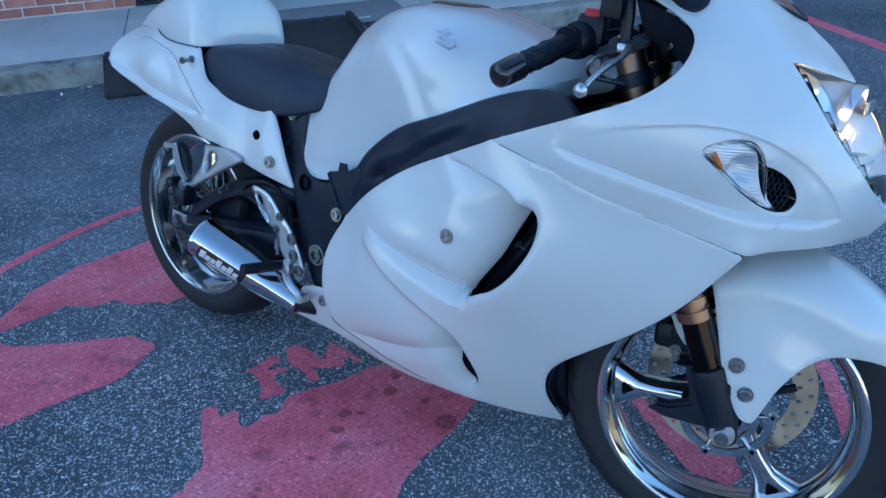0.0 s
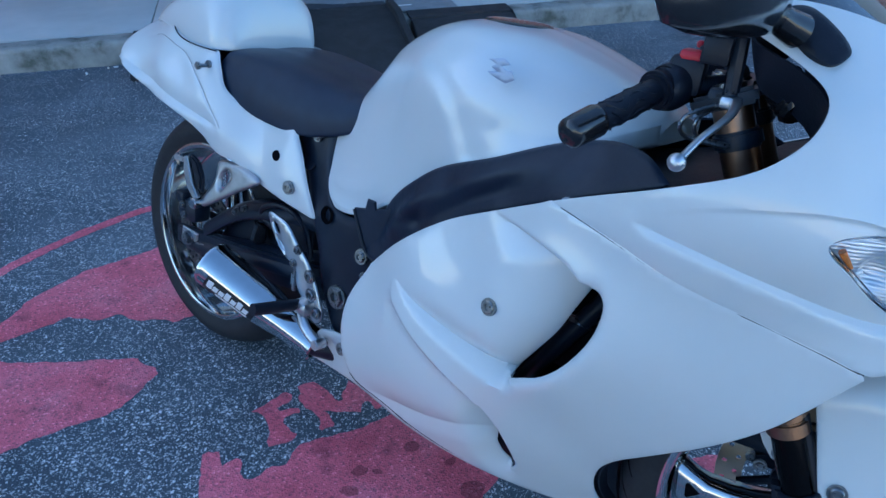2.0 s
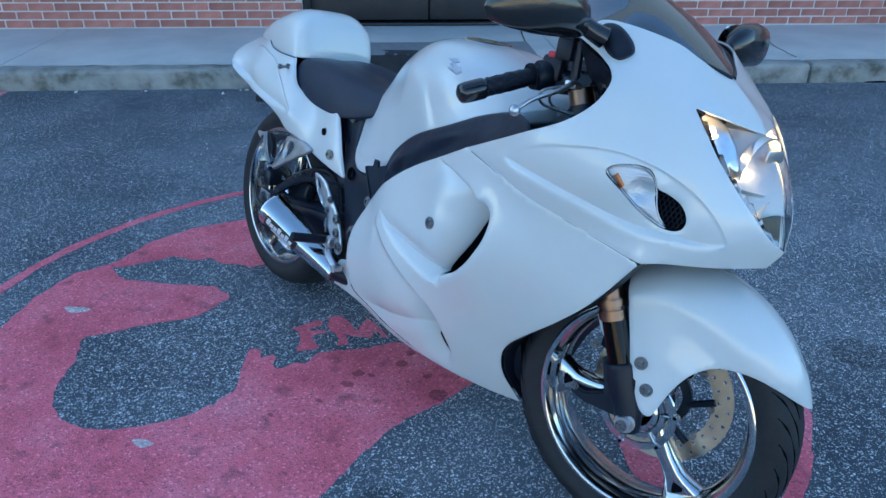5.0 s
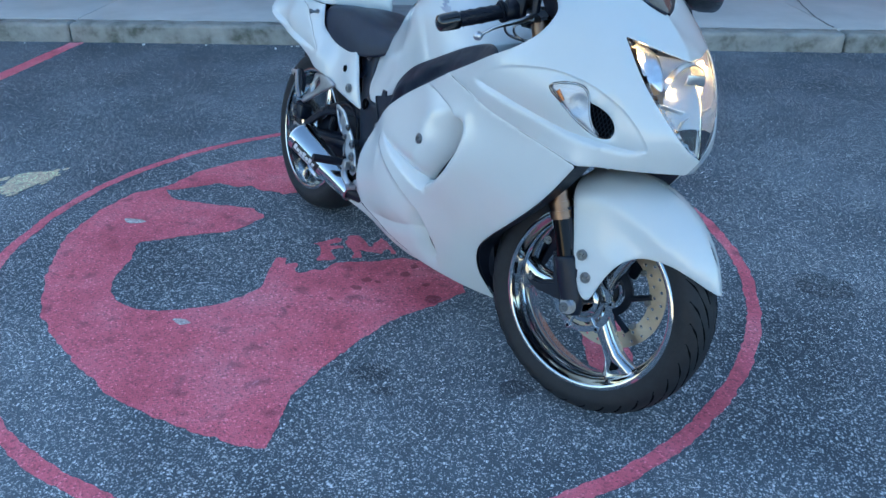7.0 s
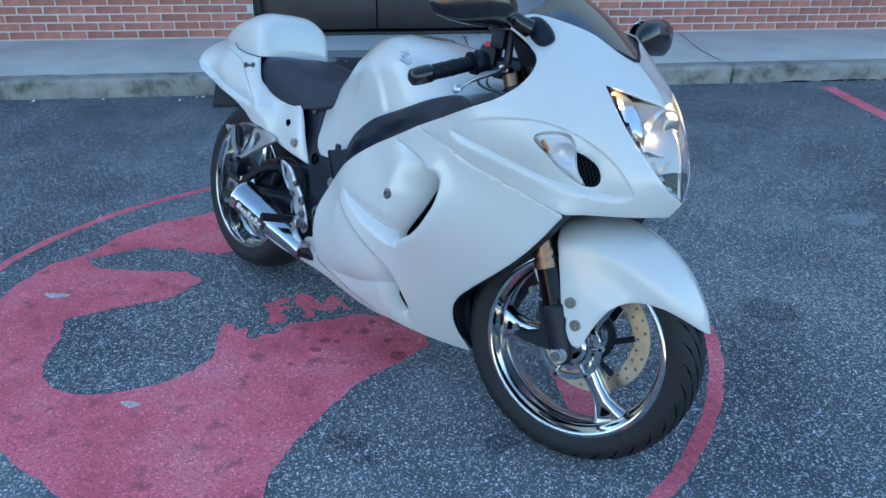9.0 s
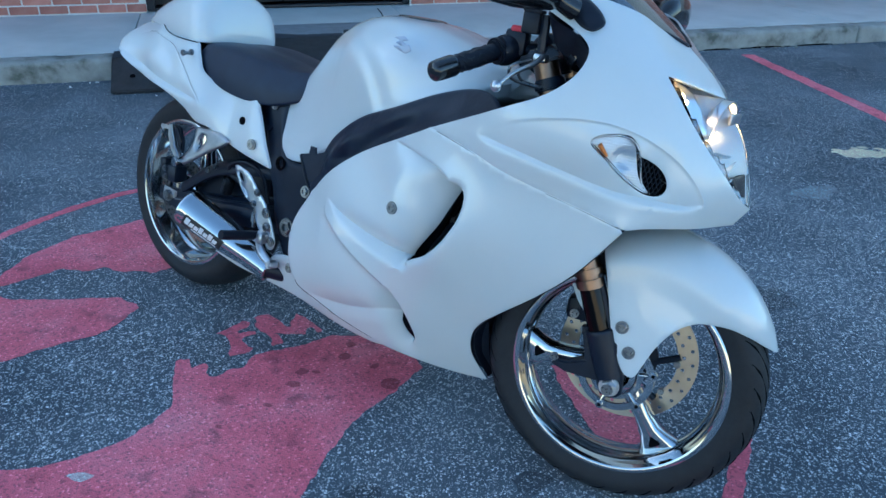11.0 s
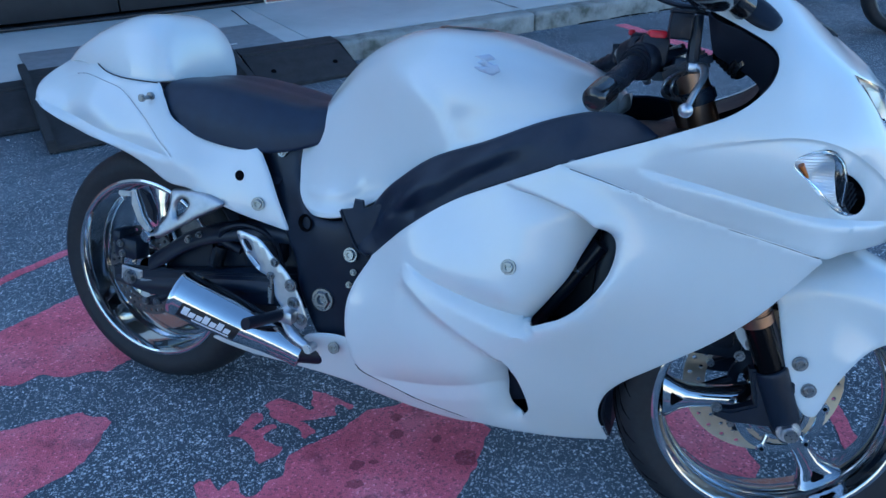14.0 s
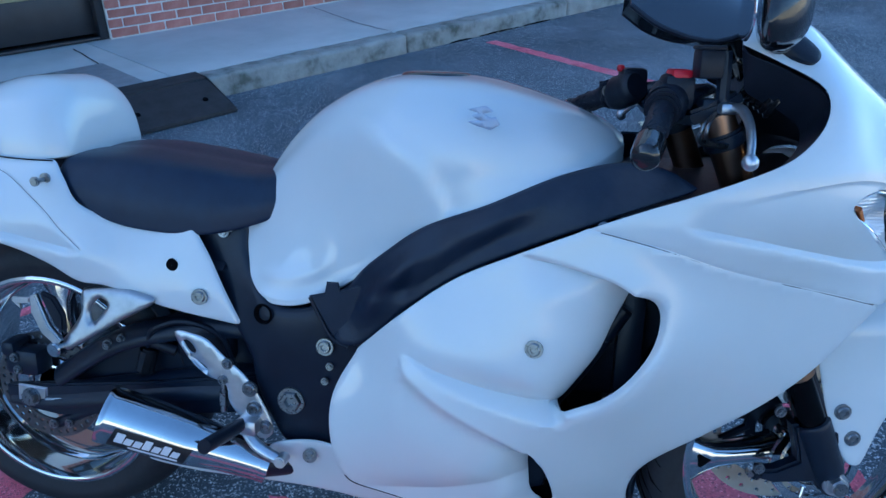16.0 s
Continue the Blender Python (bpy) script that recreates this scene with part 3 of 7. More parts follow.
KERB_V, WALK_V, WALL_V, KERB_H = 4.66, 4.84, 6.12, 0.128
kerb = placed(thing("kerb", label="stained rough concrete kerb with worn edges", category="kerb", kind="structure"))
walkway = placed(thing("sidewalk", label="pale grey concrete sidewalk in large slabs", category="sidewalk", kind="structure"))
JOINTS = [-14.0, -11.0, -8.0, -5.9, -4.1, -2.3, -0.48, 1.50, 3.18, 5.0, 6.8, 9.0, 12.0, 16.0]
for u0, u1 in zip(JOINTS, JOINTS[1:]):
    w = u1 - u0 - 0.006
    bm = box(w, WALK_V - KERB_V - 0.002, KERB_H + 0.2, 0.028, ((u0 + u1) / 2, (KERB_V + WALK_V) / 2, (KERB_H - 0.2) / 2), 3)
    bmesh.ops.subdivide_edges(bm, edges=[e for e in bm.edges if abs(e.verts[0].co.x - e.verts[1].co.x) > 0.5], cuts=40)
    for v in bm.verts:
        k = noise.noise_vector(v.co * 7) * 0.006 + noise.noise_vector(v.co * 23) * 0.004
        v.co += Vector((0, k.y, k.z if v.co.z > 0 else 0))
    part("kerb_stone", bm, KERBSTONE, kerb)
    part("slab", box(w, WALL_V - WALK_V + 0.1, KERB_H + 0.2, 0.006, ((u0 + u1) / 2, (WALL_V + 0.1 + WALK_V) / 2, (KERB_H + 0.004 - 0.2) / 2)), CONCRETE, walkway)

# kerb ramp of rubber plates
ramp_thing = placed(thing("kerb_ramp", label="black rubber kerb ramp in wedge plates against the kerb", category="kerb ramp"))
for u0, u1 in ((-0.56, 0.10), (0.99, 1.62)):
    prof_ = [(4.33, 0.004), (4.33, 0.022), (4.60, KERB_H - 0.012), (4.78, KERB_H + 0.022), (4.78, KERB_H + 0.009), (4.651, KERB_H + 0.006), (4.645, 0.004)]
    bm = loft([[(u, v, z) for v, z in prof_] for u in (u0, u1)])
    bmesh.ops.bevel(bm, geom=bm.edges[:], offset=0.005, segments=2, affect="EDGES")
    pl = part("ramp_plate", bm, RAMPRUBBER, ramp_thing)
    for uu in (u0 + 0.12, u1 - 0.12):
        part("bolt_hole", revolve([(0.0001, 0.001), (0.014, 0.001), (0.016, -0.004)], 14, axis="z"), GAPSHADE, pl, "dark bolt hole",
             Matrix.Translation((uu, 4.46, 0.0745)) @ Matrix.Rotation(radians(21), 4, "X"))
long_ramp = placed(thing("loading_ramp", label="long dark loading ramp laid over the kerb", category="ramp"))
for u0, u1, lift in ((-0.165, 0.93, 0.0), (-0.165, -0.125, 0.028), (0.89, 0.93, 0.028), (0.36, 0.40, 0.012)):
    prof_ = [(3.94, 0.006), (3.94, 0.026 + lift), (4.62, KERB_H + 0.036 + lift), (4.90, KERB_H + 0.036 + lift), (4.90, KERB_H + 0.024), (4.63, KERB_H + 0.024), (4.10, 0.030)]
    if lift:
        prof_ = [(v, z + 0.012) for v, z in prof_[:4]] + [(v, z + 0.006) for v, z in prof_[4:6]] + [(3.97, 0.034)]
    bm = loft([[(u, v, z) for v, z in prof_] for u in (u0, u1)])
    bmesh.ops.bevel(bm, geom=bm.edges[:], offset=0.004, segments=2, affect="EDGES")
    part("ramp_rail" if lift else "ramp_deck", bm, RAMPRUBBER, long_ramp)

# printed mat on the sidewalk before the door
doormat = placed(thing("doormat", label="pale grey printed rubber mat with dark faded emblem", category="doormat"))
part("mat_sheet", box(1.45, 0.62, 0.008, 0.003, (0.60, 5.12, KERB_H + 0.010)), MATGREY, doormat)
zz_ = KERB_H + 0.0155
part("emblem", merge(slab([(0, 0), (0.24, 0.02), (0.42, 0.10), (0.62, 0.09), (0.74, 0.16), (0.50, 0.20), (0.30, 0.17), (0.10, 0.12)], -0.003, 0, Matrix.Translation((0.22, 5.16, zz_)) @ Matrix.Rotation(radians(-90), 4, "X").inverted())), MATDARK, doormat, "dark faded emblem shape")
for k in range(8):
    part("print_bar", box(0.065, 0.085, 0.003, 0, (0.28 + k * 0.085, 5.03, zz_)), MATDARK, doormat)
part("print_line", box(0.95, 0.016, 0.003, 0, (0.58, 4.93, zz_)), LABELWHITE, doormat)

# entrance door in the wall
DOOR0, DOOR1, WALL_H = -0.38, 1.61, 7.5
door = placed(thing("door_1", label="dark aluminium framed double glass entrance door", category="door", kind="structure"))
dm, z0 = (DOOR0 + DOOR1) / 2, KERB_H + 0.01
part("threshold", box(DOOR1 - DOOR0, 0.10, 0.02, 0.004, (dm, WALL_V + 0.07, z0 + 0.006)), DOORMETAL, door)
for u0, u1 in ((DOOR0, dm), (dm, DOOR1)):
    c, w = (u0 + u1) / 2, (u1 - u0) - 0.012
    leaf = part("door_leaf", merge(box(w, 0.05, 0.27, 0.004, (c, WALL_V + 0.10, z0 + 0.17)), box(w, 0.05, 0.12, 0.004, (c, WALL_V + 0.10, z0 + 2.06)),
                                   box(0.11, 0.05, 2.06, 0.004, (c - w / 2 + 0.055, WALL_V + 0.1005, z0 + 1.07)), box(0.11, 0.05, 2.06, 0.004, (c + w / 2 - 0.055, WALL_V + 0.1005, z0 + 1.07))), DOORMETAL, door)
    gl = part("pane", box(w - 0.2, 0.008, 1.72, 0, (c, WALL_V + 0.10, z0 + 1.15)), TINT, leaf, "dark reflective glass pane")
    part("notice", box(w * 0.80, 0.003, 0.30, 0, (c + 0.02, WALL_V + 0.092, z0 + 0.38)), BLIND, leaf, "yellowed sheet behind the glass")
part("jamb", merge(box(0.06, 0.14, 2.2, 0.004, (DOOR0 - 0.02, WALL_V + 0.08, z0 + 1.1)), box(0.06, 0.14, 2.2, 0.004, (DOOR1 + 0.02, WALL_V + 0.08, z0 + 1.1)), box(DOOR1 - DOOR0, 0.14, 0.08, 0.004, (dm, WALL_V + 0.08, z0 + 2.18))), DOORMETAL, door)

# brick wall: mortar core with the opening, bricks on its face
wall = placed(thing("wall_front", label="red brick shop wall with pale mortar joints", category="wall", kind="structure"))
U0, U1, TOP = -14.0, 16.0, WALL_H
core = merge(box(DOOR0 - 0.05 - U0, 0.24, TOP, 0, ((U0 + DOOR0 - 0.05) / 2, WALL_V + 0.108, TOP / 2)), box(U1 - DOOR1 - 0.05, 0.24, TOP, 0, ((U1 + DOOR1 + 0.05) / 2, WALL_V + 0.108, TOP / 2)),
             box(DOOR1 - DOOR0 + 0.1, 0.24, TOP - 2.42, 0, (dm, WALL_V + 0.108, (TOP + 2.42) / 2)))
part("mortar", core, MORTAR, wall)
# unseen blocks added at both ends to keep bright low sky out of reflections
part("shop_row", merge(box(26.0, 9.4, TOP, 0, (U0 - 13.0, WALL_V + 4.7, TOP / 2)), box(26.0, 9.4, TOP, 0, (U1 + 13.0, WALL_V + 4.7, TOP / 2))), MORTAR, wall)
part("shop_roof", box(U1 - U0, 9.0, 0.2, 0, ((U0 + U1) / 2, WALL_V + 4.6, TOP + 0.1)), CONCRETE, wall)
part("shop_side", merge(box(0.2, 9.0, TOP, 0, (U0 + 0.1, WALL_V + 4.77, TOP / 2)), box(0.2, 9.0, TOP, 0, (U1 - 0.1, WALL_V + 4.77, TOP / 2)), box(U1 - U0, 0.2, TOP, 0, ((U0 + U1) / 2, WALL_V + 9.2, TOP / 2))), MORTAR, wall)
# black sheet stands in for the unlit room behind the door
part("shop_dark", box(DOOR1 - DOOR0 + 0.6, 0.02, 2.6, 0, (dm, WALL_V + 1.6, 1.4)), GAPSHADE, wall)
BL, BH, BJ = 0.194, 0.057, 0.0095
shared = bpy.data.meshes.new("brick")
bm = box(BL, 0.05, BH, 0.005, seg=1)
bm.to_mesh(shared)
bm.free()
shared.materials.append(BRICK)
rest_v, rest_f, single = [], [], 0
cube_v = [(sx * BL / 2, sy * 0.025, sz * BH / 2) for sx in (-1, 1) for sy in (-1, 1) for sz in (-1, 1)]
cube_f = [(0, 1, 3, 2), (4, 6, 7, 5), (0, 4, 5, 1), (2, 3, 7, 6), (0, 2, 6, 4), (1, 5, 7, 3)]
rng = random.Random(4)
for row in range(42):
    z = KERB_H + 0.012 + BH / 2 + row * (BH + BJ)
    u = U0 + (0.10 if row % 2 else 0.0)
    while u < U1 - BL:
        a, b = u, u + BL
        u += BL + BJ
        if b > DOOR0 - 0.05 and a < DOOR1 + 0.05 and z < 2.42:
            if a < DOOR0 - 0.05 - 0.06:
                b = DOOR0 - 0.051
            elif b > DOOR1 + 0.05 + 0.06:
                a = DOOR1 + 0.051
            else:
                continue
        c, sc = (a + b) / 2, (b - a) / BL
        off = rng.uniform(-0.002, 0.002)
        if row < 6 and -5.2 < c < 5.6 and single < 300:
            single += 1
            ob = put("brick", shared, None, wall, m=Matrix.Translation((c, WALL_V + 0.008 + off, z)) @ Matrix.Diagonal((sc, 1, 1, 1)))
        else:
            n0 = len(rest_v)
            rest_v += [(x * sc + c, y + WALL_V + 0.008 + off, zz + z) for x, y, zz in cube_v]
            rest_f += [tuple(i + n0 for i in f) for f in cube_f]
tagged(put("brickwork", mesh("brickwork", rest_v, rest_f, False), BRICK, wall), kind="stuff")

# the far side of the lot behind the camera, in the sun
backdrop = placed(put("backdrop", mesh("backdrop", [(u, v, z) for u in (-60, 60) for v in (-34, -35) for z in (0, 6.0)], cube_f, False), STUCCO))
tagged(backdrop, "plain sunlit plaster building across the lot", "building", kind="structure")


DARKSTEEL = textured("dark_disc_steel", [(0.3, (0.10, 0.10, 0.105)), (0.7, (0.16, 0.16, 0.165))], 40, (0.35, 0.5), 1.0)
# ---- the motorcycle: x forward, y to its left, z up; leaning on its stand ----
HEAD, LEAN = -37.4, 12.5
BIKE = Matrix.Translation((-0.673, 1.9365, 0)) @ pose(0, 0, 0, 0, 0, HEAD) @ pose(0, 0, 0, -LEAN, 0, 0)
bike = thing("motorcycle", BIKE, "pearl white full-fairing sport motorcycle on its side stand", "motorcycle")
STEER = 13.0
FRONT = (1.46, 0.0, 0.312)          # front axle
FM = Matrix.Translation(FRONT) @ pose(0, 0, 0, 0, 0, STEER)
REAR = (0.0, 0.0, 0.306)


def side_place(s):
    return lambda a, b, h: (a, s * h, b)


def nose_place(s):
    r = math.sqrt(0.5)
    return lambda a, b, h: ((a + h) * r, s * (h - a) * r, b)


def nose_plane(p):
    r = math.sqrt(0.5)
    x, w, z = p
    return ((x - w) * r, z, (x + w) * r)


def bump_along(q, line, high, wide, fade=(0.15, 0.15)):
    """A soft ridge (or groove) along a line, fading at both ends."""
    d, t = away(q, spline(line, 8))
    k = np.clip(t / max(fade[0], 1e-3), 0, 1) * np.clip((1 - t) / max(fade[1], 1e-3), 0, 1)
    return high * np.exp(-(d / wide) ** 2) * k


# main side panel: (x, z, half width)
SIDE_ST = [
    (0.700, 0.515, 0.238), (0.655, 0.40, 0.250), (0.66, 0.33, 0.250), (0.694, 0.265, 0.232), (0.78, 0.595, 0.258), (0.86, 0.66, 0.252), (0.96, 0.71, 0.262), (1.05, 0.752, 0.274),
    (1.16, 0.735, 0.288), (1.34, 0.685, 0.250), (1.474, 0.653, 0.206), (1.40, 0.545, 0.208), (1.33, 0.472, 0.205), (1.245, 0.397, 0.190), (1.16, 0.30, 0.155), (1.156, 0.237, 0.120),
    (1.17, 0.17, 0.070), (1.02, 0.178, 0.140), (0.85, 0.205, 0.195), (0.75, 0.235, 0.215), (0.987, 0.566, 0.282), (1.165, 0.617, 0.295), (1.15, 0.558, 0.299), (1.11, 0.50, 0.292),
    (1.248, 0.708, 0.282), (1.20, 0.7215, 0.286), (1.27, 0.60, 0.262), (1.20, 0.50, 0.252), (1.10, 0.40, 0.236), (1.10, 0.30, 0.185), (0.85, 0.40, 0.272), (0.85, 0.30, 0.245), (0.79, 0.50, 0.270),
]
# edge of the bulge: (x, z, how deep it dives, width of the dive, width of the ledge outside)
BULGE = np.array([(0.783, 0.531, 0.000, 0.030, 0.003), (0.834, 0.509, 0.007, 0.035, 0.010), (0.887, 0.492, 0.014, 0.045, 0.017), (0.939, 0.479, 0.021, 0.050, 0.023), (0.985, 0.470, 0.030, 0.055, 0.030),
                  (1.026, 0.462, 0.042, 0.070, 0.030), (1.056, 0.508, 0.056, 0.100, 0.020), (1.083, 0.552, 0.068, 0.120, 0.010), (1.1005, 0.597, 0.076, 0.130, 0.008), (1.119, 0.640, 0.074, 0.130, 0.007),
                  (1.128, 0.662, 0.060, 0.120, 0.007), (1.095, 0.679, 0.036, 0.110, 0.006), (1.049, 0.690, 0.023, 0.095, 0.006), (1.005, 0.698, 0.012, 0.075, 0.006), (0.963, 0.703, 0.002, 0.050, 0.006)])
BULGE_EDGES = [spline(BULGE[:6], 8), spline(BULGE[5:11], 8), spline(BULGE[10:], 8)]
BULGE_EDGE = np.vstack([BULGE_EDGES[0][:-1], BULGE_EDGES[1][:-1], BULGE_EDGES[2]])
VENT_REAR = [(0.984, 0.376), (0.984, 0.345), (0.985, 0.305), (0.992, 0.256), (1.007, 0.233), (1.022, 0.229)]
LIP = spline([(1.128, 0.664), (1.149, 0.657), (1.162, 0.641), (1.163, 0.612), (1.153, 0.576), (1.125, 0.529), (1.090, 0.492), (1.058, 0.472), (1.034, 0.459), (1.026, 0.462)], 6)
INTAKE = np.vstack([BULGE_EDGE[40:80, :2], LIP[:-1]])
VENT_LIP = [(0.984, 0.372), (0.998, 0.356), (1.012, 0.333), (1.025, 0.288), (1.029, 0.251), (1.020, 0.231)]
VENT = np.vstack([spline(VENT_LIP, 6)[:-1], spline([(1.020, 0.231), (1.007, 0.233), (0.992, 0.256), (0.985, 0.305), (0.984, 0.345), (0.984, 0.371)], 6)[:-1]])
BLADE_LOW = [(0.779, 0.528), (0.786, 0.501), (0.808, 0.483), (0.842, 0.459), (0.884, 0.435), (0.925, 0.413), (0.955, 0.395), (0.984, 0.372)]
LOBE_FOLD = [(0.690, 0.262), (0.764, 0.259), (0.834, 0.270), (0.90, 0.287), (0.950, 0.303), (0.985, 0.305)]


def side_height(q):
    h = SIDE2(q)
    # the bulge dives inwards at its edge, under the lip of the opening; a ledge climbs out to the blade
    within = inside(q, BULGE_EDGE[:, :2])
    got = []
    for edge in BULGE_EDGES:
        d, t = away(q, edge[:, :2])
        got.append((d, *(np.interp(t, np.linspace(0, 1, len(edge)), edge[:, k]) for k in (2, 3, 4))))
    within = (within | (got[1][0] < 0.0012)) & ((got[2][0] > 0.0012) | (got[1][0] < 0.0012))
    dive = sum((deep * np.clip(1 - d / wide, 0, 1) ** 2.0) ** 3 for d, deep, wide, _ in got) ** (1 / 3)
    d, deep, _, ledge = got[0]
    out = deep * np.clip(1 - d / ledge, 0, 1) ** 1.15 * np.clip(1 - (q[:, 0] - 1.020) / 0.030, 0, 1)
    d, t = away(q, LIP)
    out = np.maximum(out, 0.013 * np.clip(1 - d / 0.016, 0, 1) ** 2 * np.clip((t + 0.02) / 0.16, 0, 1))
    out = np.maximum(out, np.minimum(got[2][1], 0.003) * np.clip(1 - got[2][0] / 0.006, 0, 1) ** 2)
    h -= np.where(within, dive, out)
    # the blade stands proud of the lobe below it, which dives under the lip of the lower vent
    e, u = signed(q, BLADE_LOW)
    j = np.clip(u / 0.2, 0, 1)
    near = (q[:, 0] > 0.777) & (q[:, 0] < 1.0)
    end = np.clip((0.999 - q[:, 0]) / 0.014, 0, 1)
    h += np.where(near & (e > 0), 0.005 * j * np.clip((1 - u) / 0.2, 0, 1) * np.clip(1 - e / 0.05, 0, 1) ** 1.6, 0)
    drop = 0.012 + 0.016 * u ** 2
    h += np.where(near & (e <= 0), j * (0.005 * np.clip((1 - u) / 0.2, 0, 1) - drop * np.clip(-e / 0.020, 0, 1) ** 1.4) * np.clip(1 + e / 0.095, 0, 1) ** 1.3 * end, 0)
    v, r = signed(q, VENT_REAR)
    h -= np.where((v < 0.0008) & (q[:, 1] < 0.40), 0.026 * np.clip(1 + np.minimum(v, 0) / 0.055, 0, 1) ** 1.8 * np.clip(r / 0.25, 0, 1) * np.clip((1 - r) / 0.22, 0, 1), 0)
    # the lobe folds inwards above the lower flange
    f, w = signed(q, LOBE_FOLD)
    k = np.clip(w / 0.25, 0, 1)
    h -= np.where(q[:, 0] < 0.987, 0.011 * k * np.where(f > 0, np.clip(1 - f / 0.050, 0, 1) ** 2.2, np.clip(1 + f / 0.034, 0, 1)), 0)
    g, m = away(q, SEAM_LINE)
    h += np.interp(m, np.linspace(0, 1, len(SEAM_LIFT)), SEAM_LIFT) * np.clip(1 - g / 0.09, 0, 1) ** 2 * (1 + 2 * np.clip(g / 0.09, 0, 1))
    return h


SIDE_OUT = np.vstack([
    spline([(0.700, 0.520), (0.777, 0.594), (0.861, 0.657), (0.96, 0.708), (1.050, 0.752)], 8)[:-1],
    spline([(1.053, 0.755), (1.159, 0.736), (1.248, 0.711), (1.339, 0.688), (1.428, 0.666), (1.470, 0.654)], 6)[:-1],
    spline([(1.472, 0.650), (1.400, 0.546), (1.330, 0.472), (1.245, 0.397), (1.192, 0.347), (1.163, 0.300), (1.156, 0.240), (1.175, 0.168)], 8)[:-1],
    spline([(1.175, 0.165), (1.10, 0.165), (1.00, 0.176), (0.90, 0.192), (0.80, 0.215), (0.72, 0.245), (0.680, 0.275), (0.660, 0.325), (0.653, 0.40), (0.665, 0.455), (0.700, 0.518)], 8)[:-1],
])

# nose and headlight surround, worked out over a plane turned 45 degrees
NOSE_ST = [(1.053, 0.276, 0.753), (1.143, 0.287, 0.793), (1.232, 0.302, 0.832), (1.305, 0.296, 0.868), (1.34, 0.276, 0.902), (1.352, 0.258, 0.934), (1.343, 0.240, 0.961), (1.30, 0.222, 0.985),
           (1.238, 0.222, 1.012), (1.265, 0.188, 1.050), (1.36, 0.11, 1.035), (1.40, 0.06, 1.01), (1.434, 0.0, 0.989), (1.49, 0.0, 0.947), (1.53, 0.0, 0.905), (1.505, 0.07, 0.917),
           (1.46, 0.143, 0.933), (1.525, 0.128, 0.855), (1.58, 0.085, 0.785), (1.612, 0.035, 0.735), (1.628, 0.0, 0.715), (1.605, 0.0, 0.675), (1.56, 0.10, 0.668), (1.50, 0.175, 0.660), (1.473, 0.207, 0.653)]
NOSE_ST += [(1.43, 0.219, 0.663), (1.339, 0.250, 0.685), (1.248, 0.282, 0.708), (1.159, 0.288, 0.735), (1.178, 0.296, 0.769), (1.408, 0.262, 0.811), (1.495, 0.188, 0.729), (1.576, 0.107, 0.720)]
NOSE = thin_plate([nose_plane(p) for p in NOSE_ST + [(1.33, 0.292, 0.80), (1.42, 0.226, 0.89)]])


def nose_wide(x, z, surface=None):
    """Half width of the nose surface at a place seen from the side."""
    r = math.sqrt(0.5)
    lo, hi = 0.15, 0.36
    for _ in range(30):
        w = (lo + hi) / 2
        if float((surface or NOSE)(np.array([[(x - w) * r, z]]))[0]) > (x + w) * r:
            lo = w
        else:
            hi = w
    return (lo + hi) / 2


# the side panel runs on smoothly under the nose panel's lower seam
SIDE2 = thin_plate(SIDE_ST + [(x, z, nose_wide(x, z)) for x, z in ((1.13, 0.765), (1.20, 0.748), (1.27, 0.728), (1.34, 0.71), (1.41, 0.69))])
SEAM_LINE = spline([(1.053, 0.753), (1.159, 0.733), (1.248, 0.708), (1.339, 0.685), (1.428, 0.663), (1.470, 0.653)], 6)
SEAM_LIFT = [0.0] * len(SEAM_LINE)
POD_UP = [nose_plane(p)[:2] for p in ((1.168, 0.292, 0.772), (1.228, 0.301, 0.799), (1.271, 0.303, 0.816), (1.312, 0.299, 0.828), (1.350, 0.289, 0.836), (1.387, 0.270, 0.841), (1.423, 0.242, 0.839), (1.462, 0.209, 0.828), (1.496, 0.181, 0.810), (1.523, 0.156, 0.790), (1.549, 0.132, 0.761), (1.568, 0.112, 0.729), (1.572, 0.108, 0.714))]
POD_LOW = [nose_plane(p)[:2] for p in ((1.175, 0.294, 0.772), (1.217, 0.300, 0.767), (1.283, 0.294, 0.757), (1.326, 0.279, 0.747), (1.368, 0.259, 0.737), (1.410, 0.239, 0.727), (1.451, 0.219, 0.720), (1.490, 0.192, 0.717), (1.529, 0.156, 0.713), (1.570, 0.108, 0.713))]


def nose_height(q):
    h = NOSE(q)
    d, t = signed(q, POD_UP)
    k = np.clip((t - 0.04) / 0.2, 0, 1) * np.clip((1.0 - t) / 0.03, 0, 1)
    h -= np.where(d < 0, 0.0035 * k * np.clip(-d / 0.004, 0, 1) * np.clip(1 + d / 0.06, 0, 1), 0)
    e, u = signed(q, POD_LOW)
    j = np.clip(u / 0.12, 0, 1) * np.clip((1 - u) / 0.10, 0, 1)
    h -= np.where(e > 0, 0.0085 * j * np.clip(1 - e / 0.055, 0, 1) ** 2, 0)
    h -= np.where(e <= 0, j * (0.0085 * np.clip(1 + e / 0.012, 0, 1) - 0.003 * np.clip(-e / 0.012, 0, 1) * np.clip(1 + e / 0.035, 0, 1)), 0)
    # a shallow dish leads into the air mesh
    c = np.array(nose_plane((1.500, 0.182, 0.757))[:2])
    h -= 0.012 * np.clip(1 - np.linalg.norm((q - c) * np.array([1.0, 0.8]), axis=1) / 0.052, 0, 1) ** 1.3 * np.clip((e - 0.001) / 0.012, 0, 1)
    return h


